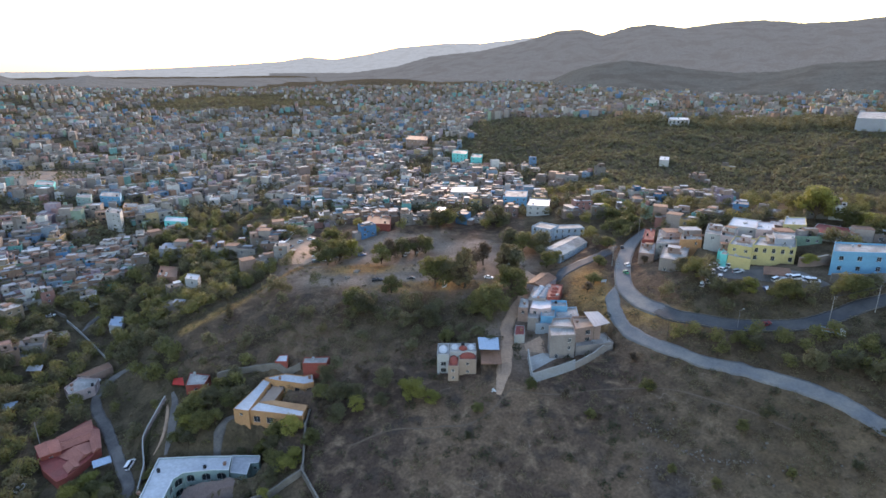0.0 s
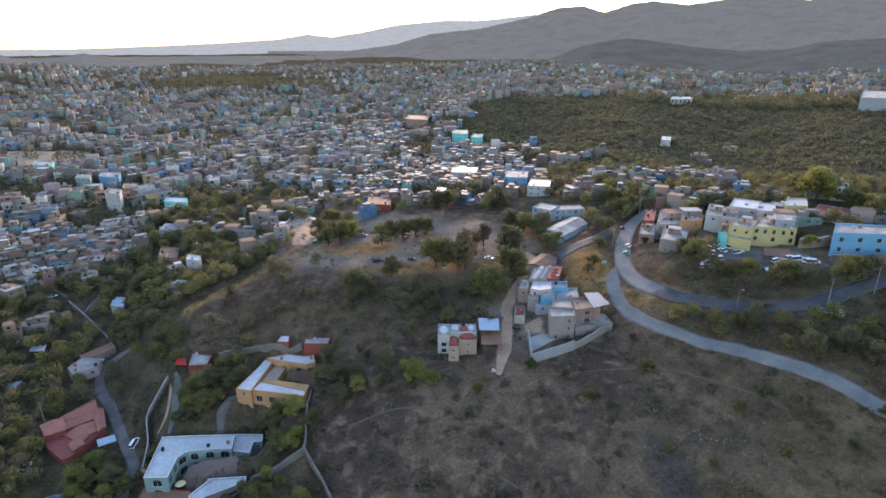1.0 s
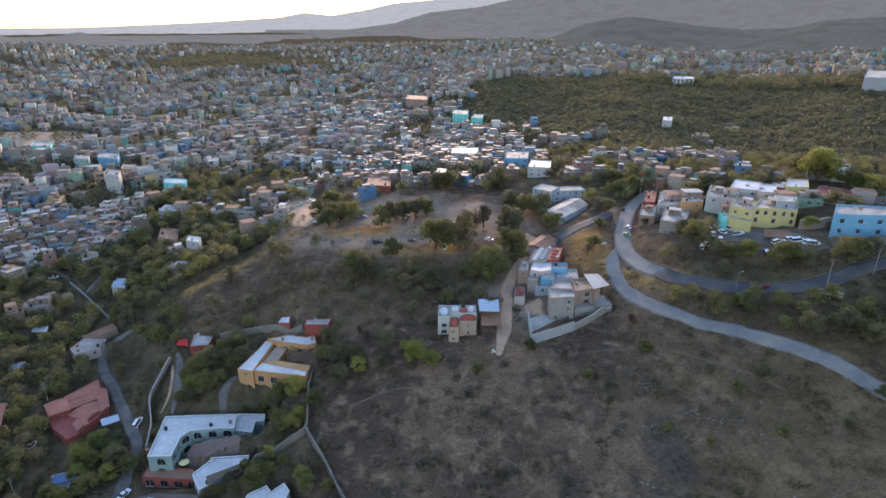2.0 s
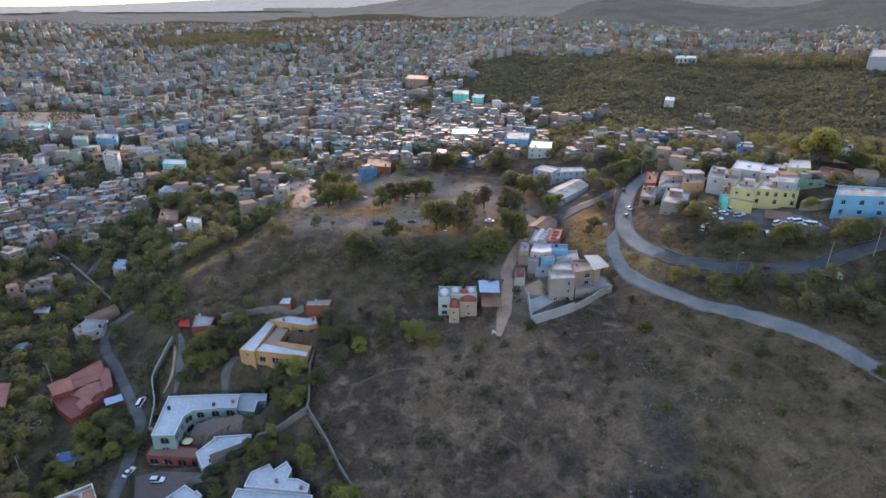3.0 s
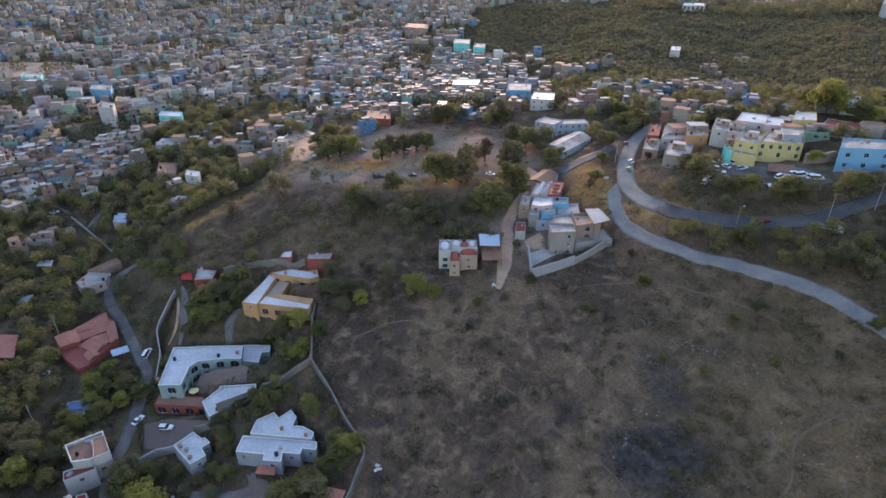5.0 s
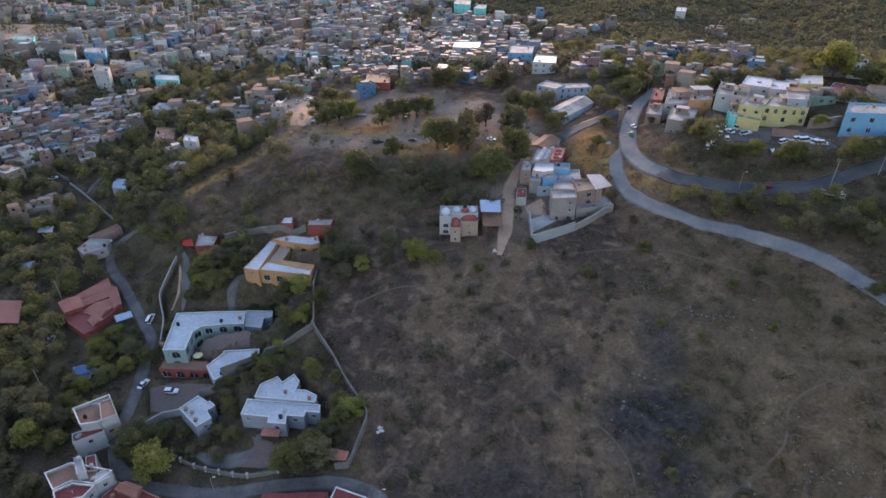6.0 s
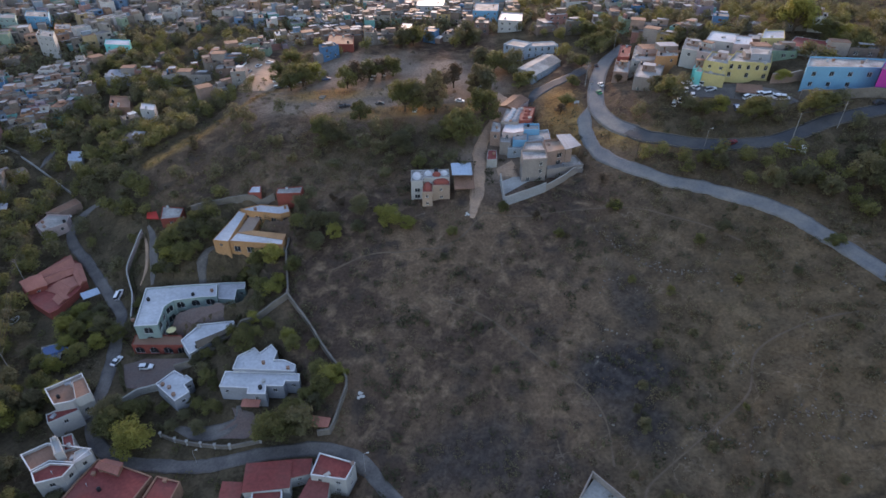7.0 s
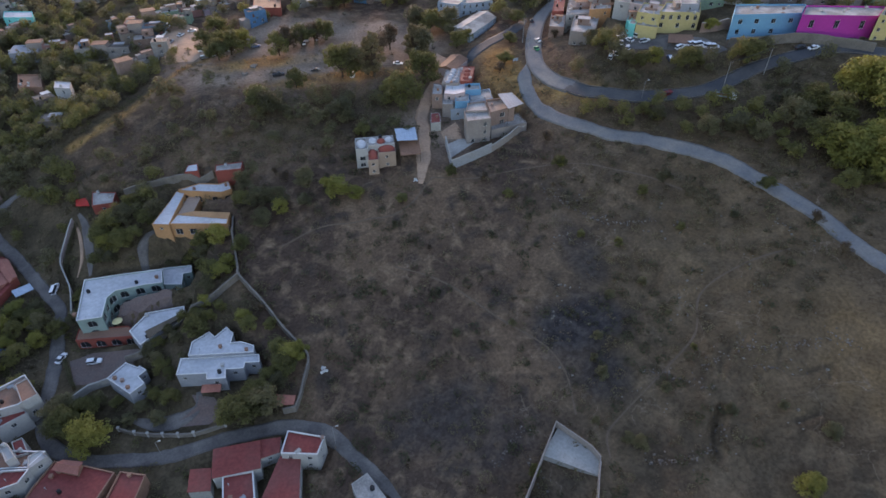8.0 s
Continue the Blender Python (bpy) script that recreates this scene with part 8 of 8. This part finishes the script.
def utility_pole(material, x, y, height, kind):
    """0: bare post, 1: crossarms and insulators, 2: street lamp."""
    name = ("wooden_post", "utility_pole", "street_lamp")[kind]
    label = ("weathered bare wooden post on the slope", "concrete utility pole with crossarms and insulators", "thin street lamp post with a curved arm")[kind]
    z = ground_z(x, y)
    t = empty(name, (x, y, z), label, "pole" if kind < 2 else "street lamp")
    bm = bmesh.new()
    add_tube(bm, (0, 0, -1), (0, 0, height), 0.13 if kind < 2 else 0.08, 0.08 if kind < 2 else 0.05, 10)
    part("pole", bm, material, t)
    if kind == 1:
        for k, up in enumerate((0.3, 1.1)):
            bm = bmesh.new()
            add_box(bm, (0, 0.12, height - up), (2.0 - 0.4 * k, 0.1, 0.12))
            arm = part("crossarm", bm, M_wood, t)
            for u in (-0.85, 0.0, 0.85):
                bm = bmesh.new()
                add_tube(bm, (u * (1 - 0.2 * k), 0.12, height - up + 0.06), (u * (1 - 0.2 * k), 0.12, height - up + 0.28), 0.06, 0.03, 8)
                part("insulator", bm, M_white, arm)
    if kind == 2:
        bm = bmesh.new()
        add_tube(bm, (0, 0, height - 0.1), (0.9, 0, height + 0.35), 0.04, 0.035, 8)
        part("arm", bm, material, t)
        bm = bmesh.new()
        loft(bm, [[(0.8, -0.1, height + 0.3), (0.8, 0.1, height + 0.3), (0.8, 0.1, height + 0.42), (0.8, -0.1, height + 0.42)], [(1.5, -0.14, height + 0.36), (1.5, 0.14, height + 0.36), (1.5, 0.12, height + 0.5), (1.5, -0.12, height + 0.5)]])
        part("lamp_head", bm, M_lamp, t)
    t["top"] = height
    return t


def cable(a, b):
    """Sagging cables between two poles, or from a pole to a place."""
    p = a.matrix_world.translation + Vector((0, 0, a["top"] - 0.1))
    if isinstance(b, tuple):
        q = Vector((b[0], b[1], ground_z(b[0], b[1]) + b[2]))
    else:
        q = b.matrix_world.translation + Vector((0, 0, b["top"] - 0.1))
    run = empty("cable", tuple(p), "sagging overhead power cables between poles", "cable")
    for off in (-0.8, 0.0, 0.8):
        bm = bmesh.new()
        side = Vector((-(q - p).y, (q - p).x, 0)).normalized() * 0.045
        rings = []
        for i in range(13):
            u = i / 12
            c = (q - p) * u + Vector((off, 0.12, -4 * u * (1 - u) * (q - p).length * 0.02))
            rings.append([bm.verts.new(c + o) for o in (side, Vector((0, 0, 0.045)), -side, Vector((0, 0, -0.045)))])
        for ra, rb in zip(rings, rings[1:]):
            for j in range(4):
                bm.faces.new((ra[j], ra[(j + 1) % 4], rb[(j + 1) % 4], rb[j]))
        part("strand", bm, M_wire, run)



# ---- poles, lamps and cables ----
utility_pole(M_wood, 81.7, 191.6, 7.5, 0)
pole_b = utility_pole(M_polec, 74.0, 232.9, 12, 1)
pole_c = utility_pole(M_polec, 131.6, 180.8, 11, 1)
pole_d = utility_pole(M_polec, 148.8, 183.7, 10, 1)
pole_e = utility_pole(M_polec, 79.3, 257.1, 11, 1)
utility_pole(M_polec, -62.5, 99.4, 6, 2)
utility_pole(M_polec, -16.8, 93.3, 7.5, 2)
pole_h = utility_pole(M_polec, -145.0, 177.3, 10, 1)
utility_pole(M_polec, 28.9, 250.0, 8, 2)
utility_pole(M_wood, -148.3, 267.9, 8, 1)
utility_pole(M_polec, 105.8, 190.0, 7, 2)
pole_l = utility_pole(M_polec, 103.5, 295.0, 10, 1)
utility_pole(M_wood, -116.4, 240.0, 7, 0)
pole_n = utility_pole(M_polec, -127.6, 133.5, 10, 1)
cable(pole_b, pole_e)
cable(pole_c, pole_d)
cable(pole_e, pole_l)
cable(pole_h, pole_n)
cable(pole_h, (-152.8, 244.2, 9.0))

# ---- small things on and round the houses ----
def dome(parent, x, y, z, rx, ry, h, material, name="roof_dome", label=""):
    """A low vaulted dome on a roof."""
    bm = bmesh.new()
    rings = []
    for i in range(6):
        a = math.pi / 2 * i / 5
        rings.append([bm.verts.new((x + rx * math.cos(a) * math.cos(6.2832 * k / 14), y + ry * math.cos(a) * math.sin(6.2832 * k / 14), z + h * math.sin(a))) for k in range(14)] if i < 5 else [bm.verts.new((x, y, z + h))])
    for a, b in zip(rings, rings[1:]):
        for k in range(14):
            j = (k + 1) % 14
            bm.faces.new((a[k], a[j], b[j], b[k]) if len(b) > 1 else (a[k], a[j], b[0]))
    ob = part(name, bm, material, parent, label)
    ob.data.shade_smooth()


def thing_of(name):
    return bpy.data.objects[name]


def local(thing, x, y, z=0.0):
    b = thing.matrix_world.translation
    return x - b.x, y - b.y, z - b.z


def sheet_canopy(name, label, category, quad, z_low, z_high, material, post_mat=None):
    """A sheet roof on posts."""
    cx, cy = sum(p[0] for p in quad) / 4, sum(p[1] for p in quad) / 4
    t = empty(name, (cx, cy, ground_z(cx, cy)), label, category)
    b = t.matrix_world.translation
    sloped_roof(t, quad, z_low, z_high, material)
    for (x, y), z in zip(quad, (z_low, z_low, z_high, z_high)):
        x, y = x + (cx - x) * 0.06, y + (cy - y) * 0.06
        bm = bmesh.new()
        add_tube(bm, (x - b.x, y - b.y, ground_z(x, y) - 0.5 - b.z), (x - b.x, y - b.y, z - 0.1 - b.z), 0.08, 0.08, 8)
        part("post", bm, post_mat or M_wood, t)
    return t


def hedge(pts, height, width, label):
    line = curve_points(pts, 0.8)
    r = random.Random(int(abs(pts[0][0]) * 7))
    t = empty("hedge", (*pts[0], ground_z(*pts[0])), label, "hedge")
    b = t.matrix_world.translation
    bm = bmesh.new()
    for p in line:
        for k in (0.35, 0.75):
            leaf_quads(bm, (p.x - b.x, p.y - b.y, ground_z(p.x, p.y) - b.z + height * k), width * 0.6, 30, 0.42, r, 0.8)
    part("foliage", bm, M_leafdark, t)
    bm = bmesh.new()
    for p in line[::3]:
        z = ground_z(p.x, p.y) - b.z
        add_tube(bm, (p.x - b.x, p.y - b.y, z - 0.3), (p.x - b.x, p.y - b.y, z + height * 0.6), 0.05, 0.03, 6)
    part("stems", bm, M_trunk, t)


def parasol(x, y):
    t = empty("parasol", (x, y, TERRACE_Z), "pale yellow parasol on the villa terrace", "parasol")
    bm = bmesh.new()
    add_tube(bm, (0, 0, 0), (0, 0, 2.5), 0.04, 0.04, 8)
    part("pole", bm, M_wood, t)
    bm = bmesh.new()
    rim = [bm.verts.new((1.6 * math.cos(i * math.pi / 4), 1.6 * math.sin(i * math.pi / 4), 2.1)) for i in range(8)]
    top = bm.verts.new((0, 0, 2.65))
    for i in range(8):
        bm.faces.new((rim[i], rim[(i + 1) % 8], top))
    ob = part("canopy", bm, M_parasol, t)
    sol = ob.modifiers.new("thickness", "SOLIDIFY")
    sol.thickness = 0.03


def flatbed(x, y, turn):
    """An old flatbed truck standing on the verge."""
    t = empty("flatbed_truck", (0, 0, 0), "old blue-grey flatbed truck on the road verge", "truck")
    bm = bmesh.new()
    loft(bm, [[(2.2, -1, 0.6), (2.2, 1, 0.6), (2.2, 0.95, 2.2), (2.2, -0.95, 2.2)], [(3.4, -1, 0.6), (3.4, 1, 0.6), (3.3, 0.9, 2.2), (3.3, -0.9, 2.2)], [(3.9, -0.95, 0.6), (3.9, 0.95, 0.6), (3.75, 0.9, 1.3), (3.75, -0.9, 1.3)]])
    part("cab", bm, M_carwhite, t)
    bm = bmesh.new()
    add_box(bm, (3.42, 0, 1.75), (0.25, 1.6, 0.6))
    part("windscreen", bm, M_glass, t)
    bm = bmesh.new()
    add_box(bm, (-0.9, 0, 1.0), (5.8, 2.1, 0.16))
    part("bed", bm, M_rust, t)
    for y0 in (-1.0, 1.0):
        bm = bmesh.new()
        add_box(bm, (-0.9, y0, 1.3), (5.8, 0.06, 0.44))
        part("side_board", bm, M_bluesheet, t)
    for wx in (-2.3, 2.9):
        for wy in (-0.95, 0.95):
            tyre, rim = bmesh.new(), bmesh.new()
            add_tube(tyre, (wx, wy - 0.13, 0.45), (wx, wy + 0.13, 0.45), 0.45, 0.45, 14)
            add_tube(rim, (wx, wy - 0.14, 0.45), (wx, wy + 0.14, 0.45), 0.24, 0.24, 10)
            wheel = part("wheel", tyre, M_tyre, t)
            part("rim", rim, M_rim, wheel)
    park(t, x, y, turn)


def rubble(x, y, label, size):
    r = random.Random(int(abs(x * 31)))
    t = empty("rubble_heap", (x, y, ground_z(x, y)), label, "rubble")
    for k in range(14):
        bm = bmesh.new()
        s = size * r.uniform(0.15, 0.34)
        bmesh.ops.create_icosphere(bm, subdivisions=1, radius=s)
        for v in bm.verts:
            v.co *= r.uniform(0.7, 1.15)
            v.co.z *= 0.6
        a, d = r.uniform(0, 6.28), size * 0.6 * math.sqrt(r.random())
        ob = part("lump", bm, M_rubble if "pale" in label else M_stone, t)
        px, py = d * math.cos(a), d * math.sin(a)
        ob.matrix_basis = Matrix.Translation((px, py, ground_z(x + px, y + py) - t.matrix_world.translation.z + s * 0.2))


def sign(x, y):
    t = empty("roadside_sign", (x, y, ground_z(x, y)), "pale blue board sign on posts by the road", "sign")
    for u in (-0.8, 0.8):
        bm = bmesh.new()
        add_tube(bm, (u, 0, -0.3), (u, 0, 2.2), 0.05, 0.05, 8)
        part("post", bm, M_polec, t)
    bm = bmesh.new()
    add_box(bm, (0, -0.07, 1.7), (2.2, 0.05, 1.2))
    board = part("board", bm, M_bluesheet, t)
    for k in range(3):
        bm = bmesh.new()
        add_box(bm, (0, -0.1, 1.4 + 0.3 * k), (1.7, 0.01, 0.12))
        part("text_bar", bm, M_white, board)


def garden_pool(x, y, w=8.0, d=4.5):
    t = empty("covered_pool", (x, y, ground_z(x, y)), "dull blue pool cover among trees", "pool")
    bm = bmesh.new()
    add_box(bm, (0, 0, 0.2), (w, d, 0.5), 20)
    bmesh.ops.bevel(bm, geom=bm.edges[:], offset=0.12, segments=2, affect="EDGES")
    part("cover", bm, M_bluetarp, t)
    bm = bmesh.new()
    add_box(bm, (0, 0, 0.1), (w + 1.2, d + 1.2, 0.3), 20)
    part("edge", bm, M_concrete, t)


M_parasol = mat("parasol_cloth", (0.55, 0.48, 0.25), 0.8, 0.1)
M_rubble = mat("pale_rubble", (0.48, 0.47, 0.45), 0.9, 0.3)
TERRACE_Z = 8.7


def loose_stones(lines):
    """Pale broken stones washed out along the gullies of the slope."""
    r = random.Random(8)
    bm = bmesh.new()
    for line in lines:
        for a, b in zip(line, line[1:]):
            n = int(math.dist(a, b) / 0.28)
            for i in range(n):
                u = (i + r.random()) / n
                spread = 0.5 if r.random() < 0.75 else 1.8
                x, y = a[0] + (b[0] - a[0]) * u + r.gauss(0, spread), a[1] + (b[1] - a[1]) * u + r.gauss(0, spread)
                s = r.uniform(0.12, 0.42)
                add_box(bm, (x, y, ground_z(x, y) + s * 0.2), (s * r.uniform(0.8, 1.6), s, s * 0.8), r.uniform(0, 180))
    for v in bm.verts:
        v.co += Vector((r.uniform(-0.06, 0.06), r.uniform(-0.06, 0.06), r.uniform(-0.05, 0.05)))
    me = bpy.data.meshes.new("loose_stones")
    bm.to_mesh(me)
    bm.free()
    me.materials.append(M_rubblestone)
    tagged(new("loose_stones", me), "pale broken stones along gullies of the slope", "stones", kind="stuff")


sheet_canopy("sheet_roof", "blue-grey corrugated sheet roof on posts beside the duplex", "roof", [(13.1, 189.9), (20.5, 189.5), (20.8, 197.7), (13.1, 197.7)], 40.8, 41.6, M_bluesheet)
sheet_canopy("sheet_roof", "rusty corrugated sheet roof over a shed", "roof", [(13.6, 184.0), (20.9, 184.0), (21.4, 194.3), (14.0, 194.3)], 38.0, 38.9, M_rust)
sheet_canopy("roof_canopy", "pale metal canopy over the block house terrace", "canopy", [(55.9, 195.7), (62.7, 199.1), (60.6, 208.4), (54.9, 207.9)], 46.9, 47.5, M_metal)
sheet_canopy("tarp", "pale blue tarpaulin stretched beside the clay-roofed house", "tarp", [(-118.0, 163.9), (-113.5, 167.1), (-115.7, 170.1), (-120.4, 167.1)], 9.7, 10.0, M_bluesheet)
sheet_canopy("awning", "red awning at the garden gate", "awning", [(-103.7, 195.7), (-98.9, 195.2), (-101.5, 200.4), (-104.7, 199.6)], 22.7, 23.0, M_red)
sheet_canopy("porch", "clay-tiled porch roof before the bungalow door", "porch", [(-52.5, 112.6), (-47.2, 112.0), (-47.0, 114.1), (-52.3, 114.8)], 10.0, 10.7, M_tile)
sheet_canopy("carport", "clay-tiled carport against the stone wall", "carport", [(-31.9, 104.7), (-27.1, 104.2), (-26.5, 106.8), (-31.8, 108.1)], 9.7, 10.2, M_tile)
sheet_canopy("carport", "long tiled carport in the parking yard", "carport", [(124.6, 212.1), (134.3, 209.0), (137.9, 217.3), (128.9, 219.9)], 61.7, 62.2, M_rust)
sheet_canopy("shed_roof", "pale metal shed roof among valley trees", "roof", [(-175.9, 217.2), (-169.5, 217.2), (-171.4, 222.0), (-177.6, 221.5)], 16.3, 16.6, M_metal)
sheet_canopy("shed_roof", "white metal shed roof among valley trees", "roof", [(-168.4, 191.3), (-164.4, 193.6), (-166.1, 197.9), (-170.9, 195.9)], 13.8, 14.1, M_bluesheet)
sheet_canopy("terrace_roof", "rusty tiled roof of a valley house", "roof", [(-159.5, 161.2), (-150.7, 161.1), (-157.1, 173.7), (-165.5, 173.8)], 11.4, 12.0, M_tile)
sheet_canopy("pergola", "slatted pergola along the pavilion roof edge", "pergola", [(-68.9, 132.3), (-60.2, 140.2), (-60.9, 141.5), (-70.6, 135.3)], 14.2, 14.3, M_wood)
RUIN = [(40.3, 84.1), (46.7, 75.7), (47.9, 72.3), (43.2, 62.2), (38.0, 53.1), (20.6, 56.3), (26.5, 65.6)]
ruin_z = 13.4
RUIN_FLOOR = [(34.3, 76.5), (46.3, 68.4), (48.9, 73.3), (47.7, 76.8), (40.7, 83.1)]
hedge([(-103.6, 190.2), (-105.3, 180.1), (-105.0, 174.5), (-101.7, 167.4)], 1.8, 1.3, "clipped dark green hedge along the garden wall")
hedge([(-96.2, 135.9), (-93.0, 129.0), (-91.0, 125.7)], 1.5, 1.2, "low dark hedge beside the parking court")
hedge([(-77.0, 112.3), (-73.9, 111.4), (-72.0, 112.3)], 1.4, 1.6, "round clipped hedge in the garden")
parasol(-81.7, 145.1)
flatbed(130.6, 177.1, -35)
rubble(17.5, 175.5, "pale heap of rubble and sacks on the slope", 1.4)
rubble(-18.8, 114.3, "pale heap of broken plaster on the slope", 1.8)
rubble(-41.7, 264.7, "brown mound of earth and stones on the plateau", 3.0)
rubble(-45.2, 257.4, "dark heap of stones on the plateau", 2.4)
sign(70.2, 237.0)
garden_pool(-118.7, 143.2)
garden_pool(-119.1, 140.2, 4.5, 3.0)
STONE_LINES = [[(66.4, 91.9), (71.5, 89.4), (76.9, 83.6), (80.5, 80.6)], [(79.9, 86.7), (91.7, 89.6), (94.4, 92.5)], [(91.7, 83.7), (98.7, 80.5), (103.4, 78.4)], [(58.7, 68.3), (67.6, 66.8), (73.8, 67.6), (78.0, 69.6)], [(92.7, 88.5), (108.2, 84.1), (113.5, 85.6), (117.5, 80.3)], [(78.3, 74.5), (77.4, 69.8)], [(60.4, 163.8), (66.8, 152.6), (75.0, 142.7), (89.2, 137.1)], [(23.2, 77.0), (27.5, 82.2), (32.9, 85.4)]]
loose_stones(STONE_LINES)

# the roofless enclosure: block walls with a concrete floor at its upper end
ruin = empty("roofless_building", (RUIN[0][0], RUIN[0][1], ruin_z - 2.6), "roofless grey block building with a bare concrete floor", "ruin")
rb = ruin.matrix_world.translation
ring_out = ccw(RUIN)
ring_in = inset(ring_out, 0.28)
for i in range(len(ring_out)):
    k = (i + 1) % len(ring_out)
    bm = bmesh.new()
    drop = 0.0 if i % 3 else 0.35
    lo = [bm.verts.new((p[0] - rb.x, p[1] - rb.y, -3.0)) for p in (ring_out[i], ring_out[k], ring_in[k], ring_in[i])]
    hi = [bm.verts.new((p[0] - rb.x, p[1] - rb.y, 2.6 - drop)) for p in (ring_out[i], ring_out[k], ring_in[k], ring_in[i])]
    bm.faces.new(hi)
    for a in range(4):
        b = (a + 1) % 4
        bm.faces.new((lo[a], lo[b], hi[b], hi[a]))
    part("wall", bm, M_block, ruin)
bm = bmesh.new()
floor_poly = ccw(RUIN_FLOOR)
top = [bm.verts.new((p[0] - rb.x, p[1] - rb.y, 0.5)) for p in floor_poly]
low = [bm.verts.new((p[0] - rb.x, p[1] - rb.y, -1.5)) for p in floor_poly]
bm.faces.new(top)
for i in range(len(top)):
    k = (i + 1) % len(top)
    bm.faces.new((low[i], low[k], top[k], top[i]))
part("floor_slab", bm, M_concrete, ruin)

# white domes and red vaults of the duplex
duplex = thing_of("brick_duplex")
top_z = 39.1
for x, y, rx, ry in ((0.1, 191.8, 1.7, 3.0), (4.4, 193.4, 1.45, 1.9), (10.4, 193.4, 1.5, 1.9)):
    x, y, z = local(duplex, x, y, top_z + 0.5)
    dome(duplex, x, y, z, rx, ry, 1.1, M_whiteroof)
for x, y, z, rx, ry in ((3.9, 187.4, 37.5, 1.6, 3.2), (9.0, 188.9, 38.5, 2.8, 2.0), (7.4, 192.2, 39.6, 1.6, 1.6)):
    x, y, z = local(duplex, x, y, z)
    dome(duplex, x, y, z, rx, ry, 1.3, M_redwall, "red_vault", "red painted vault")
water_tank(duplex, *local(duplex, 7.4, 194.8, 39.7), 0.7, 1.5)

# brick chimneys on the white roofs
for name, x, y, z in (("villa", -93.2, 146.4, 14.0), ("villa", -71.8, 160.2, 14.0), ("garage", -77.6, 122.9, 8.9), ("garage", -73.2, 118.8, 8.9), ("bungalow", -40.2, 122.8, 13.5), ("courtyard_house", -50.0, 192.6, 27.1)):
    house = thing_of(name)
    vent(house, *local(house, x, y, z), M_terra)

# rows of domed roof lights on the ridge
tanks = thing_of("tank_house")
for i in range(5):
    for j in range(2):
        x, y, z = local(tanks, 38.5 + 1.1 * i + 2.9 * j, 224.5 + 2.8 * i, 46.8)
        dome(tanks, x, y, z, 1.25, 1.2, 0.9, M_metal if j else M_whiteroof)
red_ridge = thing_of("red_ridge_house")
for i in range(3):
    x, y, z = local(red_ridge, 46.2 + 1.1 * i, 226.0 + 3.6 * i, 47.1)
    dome(red_ridge, x, y, z, 1.4, 1.3, 0.9, M_redwall)
